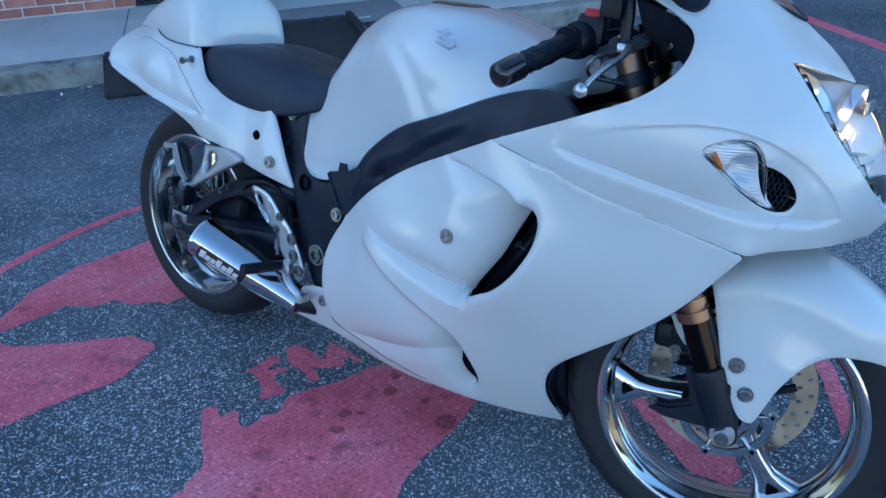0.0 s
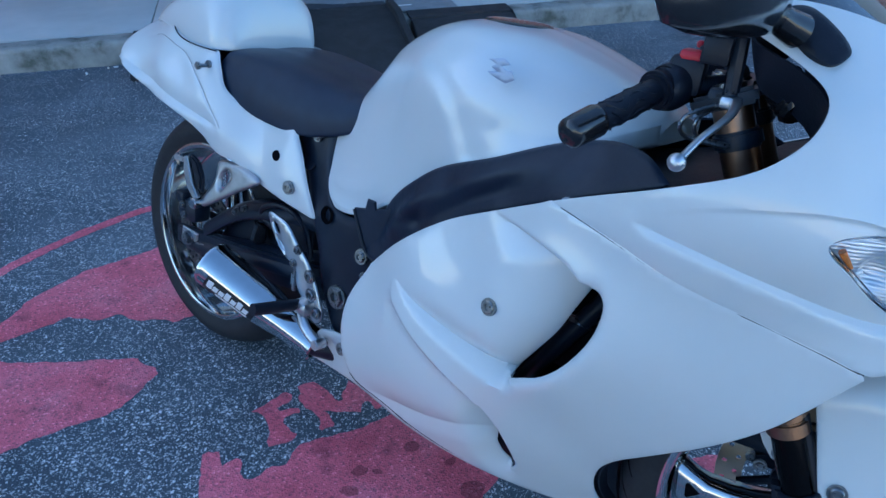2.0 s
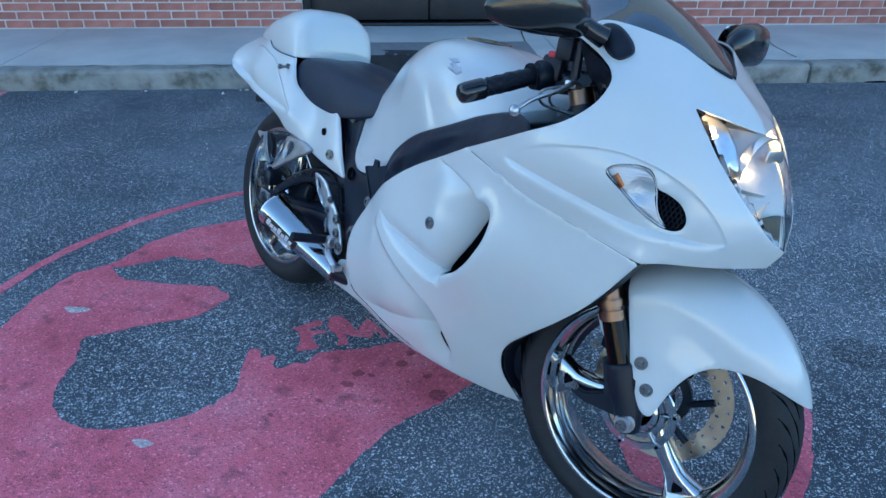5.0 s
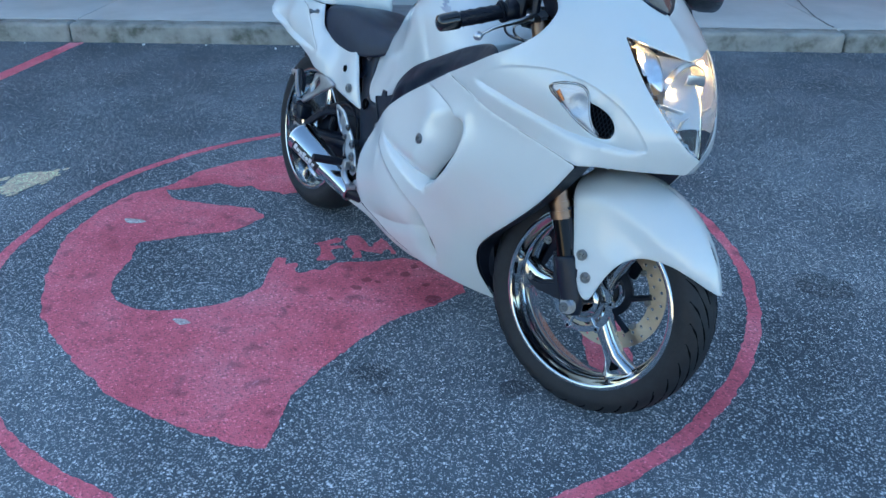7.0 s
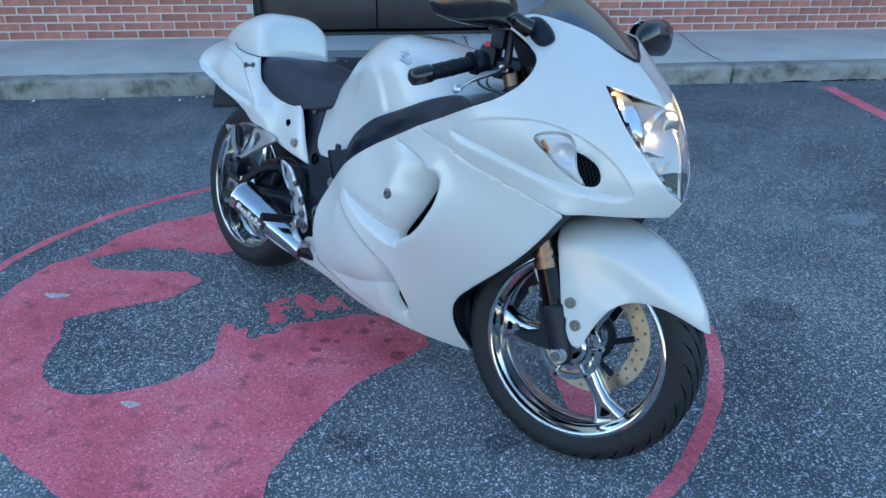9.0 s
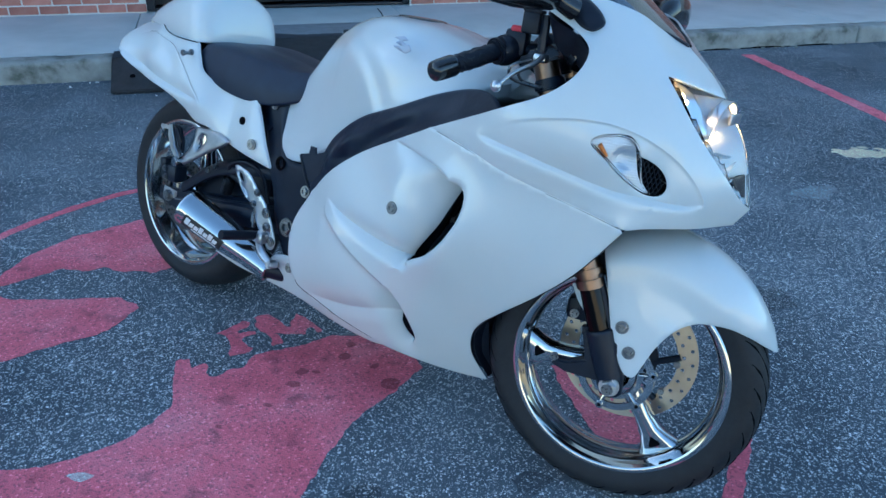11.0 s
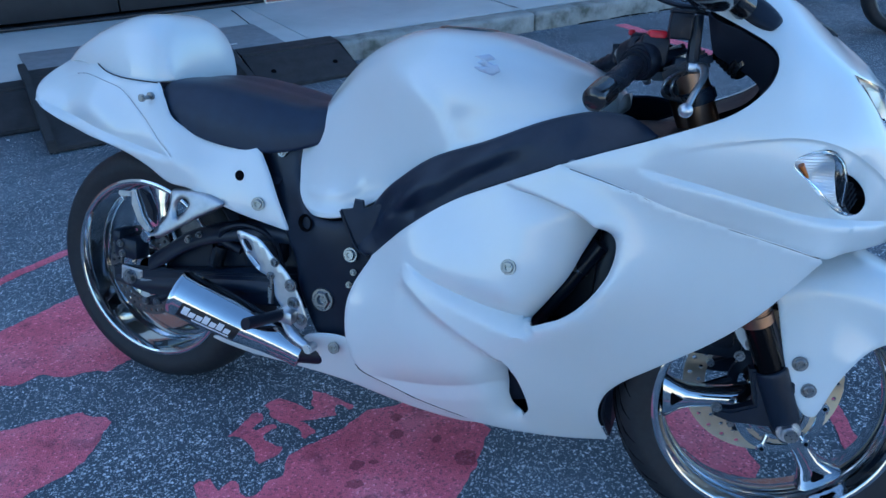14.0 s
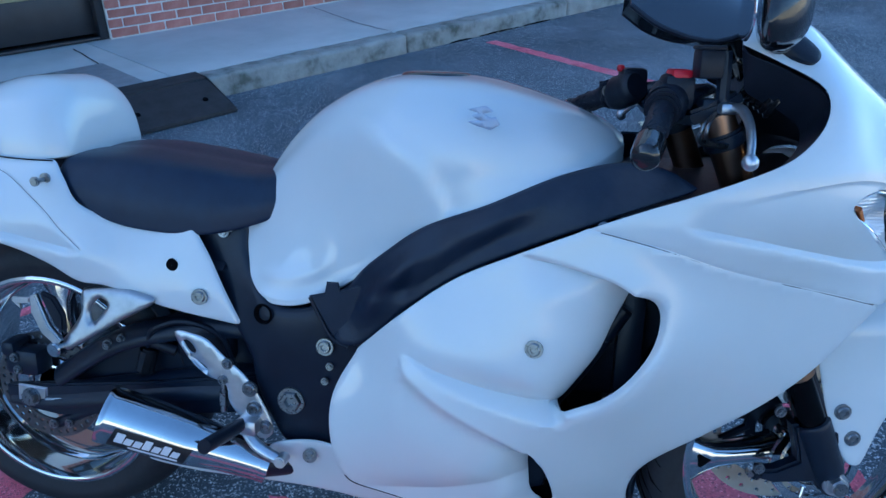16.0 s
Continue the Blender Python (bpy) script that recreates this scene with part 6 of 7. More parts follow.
# label on the outer side, a black sheet bent round the tube, with plain print
def tube_sheet(x0, x1, a0, a1, lift, shear=0.0):
    rings = []
    for t in np.linspace(0, 1, 9):
        ring = []
        for k in np.linspace(a0, a1, 9):
            x = x0 + (x1 - x0) * t + shear * (k - a0) / (a1 - a0)
            r = np.interp(x, [0.012, 0.155, 0.19, 0.225], [0.0525, 0.047, 0.043, 0.0385]) + lift
            ring.append((x, -r * math.cos(radians(k)), r * math.sin(radians(k))))
        rings.append(ring)
    return thicken(loft(rings, False, False), (0, -1, 0), 0.0006)


lab = part("maker_label", tube_sheet(0.024, 0.160, -36, 10, 0.0012, 0.010), LABELBLACK, muffler, "black label with pale print")
for k in range(7):
    x = 0.036 + k * 0.0165
    part("print_bar", tube_sheet(x, x + (0.0135 if k else 0.015), -19, 4 if k in (0, 3, 5) else -3, 0.0022, 0.004), LABELWHITE, lab)
part("print_line", tube_sheet(0.062, 0.150, -30, -24, 0.0022), LABELWHITE, lab)
part("header_pipe", tube([tuple(A_ + ax * 0.295), (0.56, -0.115, 0.225), (0.62, -0.10, 0.215), (0.75, -0.08, 0.20), (0.95, -0.05, 0.21)], 0.028, 18), BLACKMETAL, bike)

# rider footrest, heel plate and brake pedal
HEEL = spline([(0.336, 0.488), (0.372, 0.487), (0.400, 0.478), (0.432, 0.448), (0.470, 0.415), (0.497, 0.375), (0.520, 0.320), (0.508, 0.295), (0.487, 0.298), (0.478, 0.325), (0.455, 0.335), (0.435, 0.362), (0.430, 0.395), (0.395, 0.408), (0.362, 0.438)], 5, True)
HOLES_ = [spline([(0.352, 0.473), (0.366, 0.472), (0.378, 0.452), (0.366, 0.452)], 5, True), spline([(0.366, 0.443), (0.392, 0.428), (0.398, 0.418), (0.380, 0.424)], 5, True)]
part("heel_plate", thicken(shell(HEEL, lambda q: 0.176 + 0 * q[:, 0], side_place(-1), 0.012, 0.003, HOLES_), (0, -1, 0), 0.009), BRUSHED, bike, "brushed aluminium heel guard plate")
for x, z, r in ((0.438, 0.437, 0.008), (0.427, 0.404, 0.007), (0.479, 0.392, 0.011), (0.486, 0.353, 0.011), (0.506, 0.319, 0.010)):
    bolt("plate_bolt", bike, (x, -0.1775, z), (0, -1, 0), r, 0.006)
part("footrest", merge(tube([(0.468, -0.185, 0.328), (0.463, -0.215, 0.330), (0.448, -0.295, 0.338)], [0.012, 0.016, 0.0155], 14, flat=0.8)), BLACKPLASTIC, bike, "black rubber rider footrest")
part("footrest_joint", box(0.04, 0.035, 0.03, 0.007, (0.478, -0.185, 0.325)), BRUSHED, bike)
part("brake_pedal", merge(tube([(0.470, -0.188, 0.318), (0.500, -0.200, 0.292), (0.545, -0.205, 0.272)], [0.010, 0.011, 0.010], 12, flat=0.6), rod((0.545, -0.185, 0.270), (0.545, -0.215, 0.272), 0.011, 14, 0.003)), BRUSHED, bike, "brushed aluminium brake pedal")
part("pedal_rod", merge(rod((0.424, -0.165, 0.40), (0.420, -0.165, 0.335), 0.006, 10), rod((0.423, -0.165, 0.375), (0.422, -0.165, 0.350), 0.010, 6)), STEEL, bike)

# passenger footrest on its bracket
PB = spline([(0.165, 0.556), (0.224, 0.561), (0.272, 0.556), (0.303, 0.541), (0.240, 0.503), (0.172, 0.461), (0.132, 0.439), (0.112, 0.447), (0.134, 0.474), (0.157, 0.511), (0.157, 0.538)], 5, True)
PH = spline([(0.176, 0.520), (0.193, 0.539), (0.210, 0.530), (0.197, 0.510), (0.181, 0.495)], 5, True)
br = part("passenger_bracket", thicken(shell(PB, lambda q: 0.200 - 0.20 * (q[:, 1] - 0.45), side_place(-1), 0.007, 0.009, (PH,)), (0, -1, 0), 0.014), CAST, bike, "cast aluminium passenger footrest bracket")
part("passenger_footrest", merge(slab([(0.094, 0.476), (0.118, 0.454), (0.134, 0.464), (0.112, 0.492), (0.092, 0.550), (0.080, 0.546), (0.078, 0.515)], 0.012, 0.003, Matrix.Translation((0, -0.214, 0))), slab([(0.042, 0.533), (0.058, 0.520), (0.057, 0.530), (0.078, 0.532), (0.080, 0.543), (0.044, 0.541)], 0.008, 0.002, Matrix.Translation((0, -0.2141, 0)))), BRUSHED, br, "folded bright metal passenger footrest")
part("footrest_pad", slab([(0.118, 0.490), (0.138, 0.476), (0.140, 0.512), (0.122, 0.545), (0.100, 0.553), (0.096, 0.549)], 0.014, 0.004, Matrix.Translation((0, -0.209, 0))), BLACKPLASTIC, br, "black rubber pad")
part("hinge", rod((0.118, -0.218, 0.446), (0.118, -0.186, 0.446), 0.014, 14, 0.003), CHROME, br)
# side stand on the far side, reaching the ground
foot_ = BIKE.inverted() @ Vector((BIKE @ Vector((0.62, 0.33, 0.0))).xy.to_3d())
part("side_stand", merge(tube([(0.60, 0.13, 0.27), tuple((Vector((0.60, 0.13, 0.27)) + foot_) / 2), tuple(foot_ + Vector((0, 0, 0.012)))], 0.012, 10), rod(tuple(foot_ + Vector((0, 0, 0.003))), tuple(foot_ + Vector((0, 0, 0.012))), 0.03, 14)), BLACKMETAL, bike, "black side stand")

# headlight
LENS = [NOSE_ST[14], NOSE_ST[15], NOSE_ST[16], NOSE_ST[17], NOSE_ST[18], NOSE_ST[19], NOSE_ST[20]]
CENTRE = [(1.628, 0.0, 0.715), (1.612, 0.0, 0.77), (1.585, 0.0, 0.835), (1.53, 0.0, 0.905)]
head = put("headlight", bpy.data.meshes.new("headlight"), None, bike, "lit headlight behind a clear pointed lens")
lens_out = np.vstack([spline([nose_plane(p)[:2] for p in LENS[:3]], 6)[:-1], spline([nose_plane(p)[:2] for p in LENS[2:]], 6)[:-1], spline([nose_plane(p)[:2] for p in CENTRE], 6)[:-1]])
LENS_H = thin_plate([nose_plane(p) for p in LENS + CENTRE[1:3] + [(1.54, 0.09, 0.86), (1.575, 0.06, 0.82)]])


def lens_height(drop, grow=1.0):
    return lambda q: LENS_H(q) - drop


bm = merge(*[thicken(shell(lens_out * 1.0, lens_height(0.002), nose_place(s), 0.012, 0.002), (0.7, 0.7 * s, 0), 0.003) for s in (-1, 1)])
bm.to_mesh(head.data)
bm.free()
head.data.polygons.foreach_set("use_smooth", [True] * len(head.data.polygons))
head.data.materials.append(GLASS)
head.visible_shadow = False
part("lamp_back", merge(*[thicken(shell(lens_out, lambda q: LENS_H(q) - 0.080, nose_place(s), 0.014, 0.003), (0.7, 0.7 * s, 0), 0.003) for s in (-1, 1)]), LAMPDARK, head, "grey inner lamp housing")
rim_ = resample(lens_out, 0.012)
for s in (-1, 1):
    part("lamp_wall", loft([[nose_place(s)(a, b, float(h) - k) for (a, b), h in zip(rim_, LENS_H(rim_))] for k in (0.0055, 0.083)], False), LAMPDARK, head, "bright inner wall of the lamp")
part("lamp_base", merge(*[thicken(shell(np.array([nose_plane(p)[:2] for p in ((1.628, 0.0, 0.716), (1.612, 0.034, 0.736), (1.592, 0.066, 0.768), (1.602, 0.032, 0.776), (1.611, 0.0, 0.778))]), lambda q: LENS_H(q) - 0.006, nose_place(s), 0.008, 0.002), (0.7, 0.7 * s, 0), 0.002) for s in (-1, 1)]), BLACKPLASTIC, head, "black foot of the lamp")
for s in (-1, 1):
    bar_ = spline([(1.560, 0.098, 0.812), (1.572, 0.060, 0.806), (1.583, 0.030, 0.802), (1.588, 0.0, 0.800)], 4)
    part("lamp_divider", tube([(x - 0.012, s * max(y - 0.008, 0.0), z) for x, y, z in bar_[::3]], 0.0055, 10, True, 3, 0.5), REFLECTOR, head, "bright bar between the upper and lower lamp")
part("bulb_shield", merge(box(0.006, 0.062, 0.022, 0.003, (1.556, 0, 0.872)), rod((1.50, 0, 0.872), (1.556, 0, 0.872), 0.004, 8)), BRUSHED, head, "grey shield before the upper bulb")
part("lamp_housing", box(0.012, 0.24, 0.17, 0.004, (1.452, 0, 0.86)), BLACKPLASTIC, head, "black rear lamp housing")
bowl = [(0.012, -0.030), (0.026, -0.024), (0.040, -0.008), (0.046, 0.010), (0.049, 0.010), (0.047, -0.004)]
for at, r, way in (((1.525, 0.0, 0.845), 1.25, (1, 0, -0.15)), ((1.572, 0.0, 0.765), 0.80, (1, 0, -0.1))):
    m_ = Matrix.Translation(at) @ Vector(way).to_track_quat("Z", "Y").to_matrix().to_4x4() @ Matrix.Scale(r, 4)
    refl = part("reflector", revolve(bowl, 40, axis="z"), REFLECTOR, head, "round chrome reflector", m_)
part("bulb", rod((1.510, 0, 0.846), (1.545, 0, 0.842), 0.014, 16, 0.005), GLOW, head, "lit bulb")
part("lens_ball", rod((1.545, 0, 0.767), (1.590, 0, 0.763), 0.028, 24, 0.010), GLASS, head, "clear projector lens")
for s in (-1, 1):
    part("side_reflector", thicken(shell(spline([nose_plane(p)[:2] for p in ((1.47, 0.130, 0.925), (1.505, 0.085, 0.908), (1.535, 0.075, 0.865), (1.545, 0.085, 0.835), (1.515, 0.118, 0.868))], 4, True), lambda q: LENS_H(q) - 0.028, nose_place(s), 0.01, 0.006), (0.7, 0.7 * s, 0), 0.003), REFLECTOR, head, "faceted side reflector")
    for at in ((1.486, 0.108, 0.893), (1.536, 0.046, 0.836)):
        part("position_lamp", rod((at[0], s * at[1], at[2]), (at[0] + 0.010, s * (at[1] + 0.002), at[2] - 0.001), 0.0030, 12, 0.0010), BULB, head, "small lit position lamp")
        part("lamp_envelope", rod((at[0] - 0.012, s * (at[1] - 0.002), at[2] + 0.001), (at[0] - 0.002, s * at[1], at[2]), 0.0135, 14, 0.004), GLOW, head, "warm lit bulb envelope")
    # indicator lens and air mesh in the pod
    lensr = spline([nose_plane(p)[:2] for p in ((1.402, 0.265, 0.801), (1.407, 0.261, 0.814), (1.430, 0.244, 0.822), (1.451, 0.223, 0.822), (1.465, 0.214, 0.809), (1.472, 0.210, 0.790), (1.477, 0.205, 0.765), (1.486, 0.196, 0.742), (1.499, 0.185, 0.726), (1.488, 0.194, 0.727), (1.455, 0.222, 0.749), (1.426, 0.244, 0.776))], 5, True)
    ind = part("indicator", thicken(shell(lensr, lambda q: NOSE(q) + 0.009 - 0.012 * np.clip(np.linalg.norm(q - lensr.mean(0), axis=1) / 0.05, 0, 1) ** 2, nose_place(s), 0.007, 0.004), (0.7, 0.7 * s, 0), 0.003), RIBBED, bike, "clear ribbed indicator lens")
    ind.visible_shadow = False
    part("indicator_back", thicken(shell(lensr, lambda q: NOSE(q) - 0.016 - 40 * (np.linalg.norm(q - lensr.mean(0), axis=1) - 0.03).clip(-0.02, 0) ** 2, nose_place(s), 0.008, 0.003), (0.7, 0.7 * s, 0), 0.002), INDBACK, ind, "bright indicator reflector")
    part("amber_bulb", tube([nose_place(s)(*nose_plane((1.408, 0.248, 0.801))[:2], nose_plane((1.408, 0.248, 0.801))[2]), nose_place(s)(*nose_plane((1.420, 0.236, 0.782))[:2], nose_plane((1.420, 0.236, 0.782))[2])], [0.0045, 0.0032], 12), AMBER, ind, "amber bulb")
    meshr = spline([nose_plane(p)[:2] for p in ((1.466, 0.214, 0.795), (1.490, 0.198, 0.788), (1.508, 0.180, 0.774), (1.519, 0.169, 0.756), (1.521, 0.166, 0.738), (1.514, 0.172, 0.722), (1.495, 0.185, 0.722), (1.478, 0.203, 0.76))], 5, True)
    gr = part("intake_back", thicken(shell(meshr * 1.0, lambda q: NOSE(q) - 0.037, nose_place(s), 0.010, 0.003), (0.7, 0.7 * s, 0), 0.002), GAPSHADE, bike, "dark ram air intake")
    wires = []
    lo_, hi_ = meshr.min(0), meshr.max(0)
    for k in range(-8, 20):
        for sgn in (1, -1):
            a0 = np.array([lo_[0] + k * 0.0085, lo_[1] if sgn > 0 else hi_[1]])
            t_ = np.linspace(0, 0.13, 40)[:, None] * np.array([0.42, sgn * 0.907]) + a0
            ok = inside(t_, meshr)
            if ok.sum() > 3:
                p_ = t_[ok]
                wires.append(tube([nose_place(s)(a, b, float(NOSE(np.array([[a, b]]))[0]) - 0.025) for a, b in (p_[0], p_[len(p_) // 2], p_[-1])], 0.0011, 4, True, 2))
    part("intake_mesh", merge(*wires), BLACKPLASTIC, gr, "black honeycomb mesh")

# windscreen: tinted, with a dark rim
SCREEN = [(1.434, 0.989, 0.004, 0.0), (1.415, 1.003, 0.035, 0.004), (1.385, 1.024, 0.072, 0.012), (1.34, 1.055, 0.115, 0.026), (1.28, 1.092, 0.166, 0.054), (1.21, 1.126, 0.188, 0.112), (1.14, 1.150, 0.172, 0.120), (1.09, 1.160, 0.155, 0.098)]
rows = []
for x, z, w, drop in spline(SCREEN, 4):
    rows.append([(x, w * t, z - drop * t * t) for t in np.linspace(-1, 1, 17)])
screen = part("windscreen", thicken(loft(rows, False, False), (0.5, 0, 1), 0.003), TINT, bike, "dark smoked windscreen")
part("screen_edge", merge(tube([r[0] for r in rows[::4]], 0.004, 8, True, 4), tube([r[-1] for r in rows[::4]], 0.004, 8, True, 4)), BLACKPLASTIC, screen)

DUCT = (1.286, -0.166, 0.944)
# cockpit: inner liners, clocks, yoke, bars
for s in (-1, 1):
    rimline = spline([(p[0], p[1], p[2]) for p in NOSE_ST[0:10]], 5)
    goal = np.array([1.30, 0.10, 0.86])
    rings = []
    for f_, dz in ((0.02, -0.004), (0.10, -0.012), (0.20, -0.02), (0.30, -0.025)):
        rings.append([tuple((p + (goal - p) * f_ * (1.9 - 1.25 * k / len(rimline)) + np.array([0.0, 0, dz])) * np.array([1, s, 1])) for k, p in enumerate(rimline)])
    part("cockpit_liner", thicken(loft(rings, False, False), (0, -s, 0.5), 0.003), BLACKPLASTIC, bike, "black inner cockpit panel")
part("instrument_cluster", loft([[(x, y * k, z + dz) for y, dz in ((-0.075, 0), (-0.085, 0.05), (-0.06, 0.08), (0, 0.09), (0.06, 0.08), (0.085, 0.05), (0.075, 0), (0, -0.02))] for x, z, k in ((1.275, 0.945, 1.0), (1.31, 0.94, 1.0), (1.36, 0.93, 0.85))]), BLACKPLASTIC, bike, "black instrument cluster")
for y in (-0.035, 0.035):
    part("gauge", revolve([(0.0001, 0.0), (0.026, 0.0), (0.030, -0.008), (0.033, -0.003), (0.033, 0.012)], 28, axis="x"), GLOSSBLACK, bike, "round gauge under glass", Matrix.Translation((1.270, y, 0.985 if abs(y) < 0.05 else 0.975)) @ pose(0, 0, 0, 0, -20, 0))
part("ribbed_duct", revolve([(0.0001, -0.026), (0.022, -0.026)] + [(0.0225 + 0.0035 * (k % 2), -0.026 + 0.0044 * k) for k in range(13)] + [(0.022, 0.028), (0.0001, 0.028)], 30, axis="x"), GLOSSBLACK, bike, "glossy black ribbed bellows duct", Matrix.Translation(DUCT) @ pose(0, 0, 0, 0, 35, -25))
part("cockpit_floor", loft([[(x, -w, z), (x, -w * 0.5, z + 0.01), (x, w * 0.5, z + 0.01), (x, w, z), (x, w, z - 0.02), (x, -w, z - 0.02)] for x, w, z in ((1.00, 0.20, 0.76), (1.10, 0.235, 0.785), (1.20, 0.25, 0.79), (1.32, 0.22, 0.80), (1.38, 0.15, 0.82))]), BLACKPLASTIC, bike)

bars = put("handlebar_yoke", bpy.data.meshes.new("handlebar_yoke"), None, bike, "black steering yoke with clip-on bars", FM)
yk = base_ + up_ * 0.655
bm = merge(slab([(-0.045, -0.135), (0.0, -0.145), (0.035, -0.13), (0.03, -0.06), (0.045, 0.0), (0.03, 0.06), (0.035, 0.13), (0.0, 0.145), (-0.045, 0.135), (-0.06, 0.05), (-0.06, -0.05)], 0.022, 0.005, Matrix.Translation(yk + up_ * 0.005) @ pose(0, 0, 0, 0, -RAKE, 0) @ pose(0, 0, 0, 90, 0, 0)), rod(tuple(yk - up_ * 0.02), tuple(yk + up_ * 0.03), 0.022, 20, 0.004))
bm.to_mesh(bars.data)
bm.free()
bars.data.materials.append(BLACKMETAL)
for s in (-1, 1):
    i0, i1, e0 = Vector((-0.330, s * 0.085, 0.628)), Vector((-0.357, s * 0.140, 0.611)), Vector((-0.4225, s * 0.287, 0.560))
    dw = (e0 - i1).normalized()
    cl = part("clip_on", merge(rod(tuple(Vector((0, s * 0.108, 0)) + base_ + up_ * 0.606), tuple(Vector((0, s * 0.108, 0)) + base_ + up_ * 0.630), 0.031, 24, 0.004), rod(tuple(i0 + Vector((0.05, 0, 0.0))), tuple(i1), 0.012, 14)), BLACKMETAL, bars, "black clip-on handlebar")
    gp = part("grip", merge(rod(tuple(i1), tuple(i1 + dw * 0.012), 0.026, 24, 0.004), tube([i1 + dw * 0.010, i1 + dw * 0.03, i1 + dw * 0.08, i1 + dw * 0.118], [0.0165, 0.0175, 0.0175, 0.0165], 22, True, 5)), BLACKPLASTIC, cl, "black rubber grip")
    part("bar_end", merge(tube([i1 + dw * 0.116, i1 + dw * 0.122, i1 + dw * 0.150, i1 + dw * 0.166, i1 + dw * 0.172], [0.0175, 0.0205, 0.0200, 0.0185, 0.011], 22, True, 5)), GLOSSBLACK, cl, "glossy black bar end weight")
    ribs = []
    side_ = dw.orthogonal().normalized()
    for k in range(9):
        a = 2 * math.pi * k / 9
        o_ = (Matrix.Rotation(a, 3, dw) @ side_) * 0.0175
        o2 = (Matrix.Rotation(a + 0.9, 3, dw) @ side_) * 0.0178
        ribs.append(tube([i1 + dw * 0.03 + o_, i1 + dw * 0.06 + o2, i1 + dw * 0.085 + o_, i1 + dw * 0.108 + o2], 0.0016, 5, True, 4))
    part("grip_ribs", merge(*ribs), BLACKPLASTIC, gp)
    hs_ = part("switch_housing", merge(tube([i0 + dw * 0.0, i0 + dw * 0.012, i0 + dw * 0.05, i1 - dw * 0.002], [0.022, 0.029, 0.030, 0.026], 20, True, 4), box(0.045, 0.038, 0.05, 0.008, tuple((i0 + i1) / 2 + Vector((0.012, 0, 0.012))))), BLACKPLASTIC, cl, "black switch housing")
    if s < 0:
        part("kill_switch", box(0.030, 0.036, 0.016, 0.005, tuple((i0 + i1) / 2 + Vector((0.014, 0, 0.036)))), REDPLASTIC, hs_, "red rocker switch")
    else:
        part("horn_button", box(0.012, 0.014, 0.012, 0.004, tuple((i0 + i1) / 2 + Vector((-0.010, 0, 0.036)))), REDPLASTIC, hs_, "small red button")
    pv = Vector((-0.268, s * 0.140, 0.612))
    lv = part("lever", merge(tube([pv, pv + Vector((0.008, s * 0.03, 0.002)), Vector((-0.262, s * 0.205, 0.602)), Vector((-0.280, s * 0.262, 0.582)), Vector((-0.292, s * 0.291, 0.562))], [0.008, 0.0075, 0.0068, 0.0060, 0.0056], 14, True, 6, 0.7), box(0.026, 0.038, 0.016, 0.005, tuple(pv))), BRUSHED, cl, "silver brake lever with a ball end" if s < 0 else "silver clutch lever with a ball end")
    bm = bmesh.new()
    bmesh.ops.create_uvsphere(bm, u_segments=20, v_segments=12, radius=0.0105)
    bmesh.ops.translate(bm, vec=(-0.294, s * 0.297, 0.559), verts=bm.verts)
    part("lever_ball", bm, BRUSHED, lv)
    part("master_cylinder", merge(box(0.03, 0.05, 0.026, 0.008, (-0.285, s * 0.112, 0.612)), rod((-0.272, s * 0.140, 0.602), (-0.272, s * 0.140, 0.626), 0.009, 14, 0.003)), BLACKMETAL, cl)
rs_ = part("fluid_reservoir", merge(box(0.034, 0.034, 0.040, 0.004, (-0.299, -0.138, 0.672)), box(0.036, 0.036, 0.006, 0.002, (-0.299, -0.138, 0.694))), BLACKPLASTIC, bars, "black brake fluid reservoir")
part("reservoir_arm", tube([(-0.272, -0.135, 0.620), (-0.274, -0.137, 0.66), (-0.276, -0.137, 0.69)], 0.010, 8), BLACKMETAL, bars)
part("cable_loop", merge(tube([(-0.285, -0.150, 0.606), (-0.312, -0.180, 0.590), (-0.310, -0.17, 0.566), (-0.26, -0.14, 0.556)], 0.0028, 8), tube([(-0.280, -0.140, 0.606), (-0.300, -0.165, 0.586), (-0.292, -0.155, 0.564), (-0.245, -0.13, 0.558)], 0.0028, 8)), STEEL, bars, "braided metal cables")
part("ignition_barrel", rod(tuple(yk + Vector((-0.03, 0, 0.0))), tuple(yk + Vector((-0.03, 0, 0.035))), 0.018, 18, 0.003), STEEL, bars)
part("yoke_nut", rod(tuple(yk + up_ * 0.02), tuple(yk + up_ * 0.045), 0.016, 6, 0.002), STEEL, bars)
part("fork_cap", rod(tuple(yk + up_ * 0.02 + Vector((0, -0.108, 0))), tuple(yk + up_ * 0.036 + Vector((0, -0.108, 0))), 0.022, 24, 0.003), STEEL, bars)

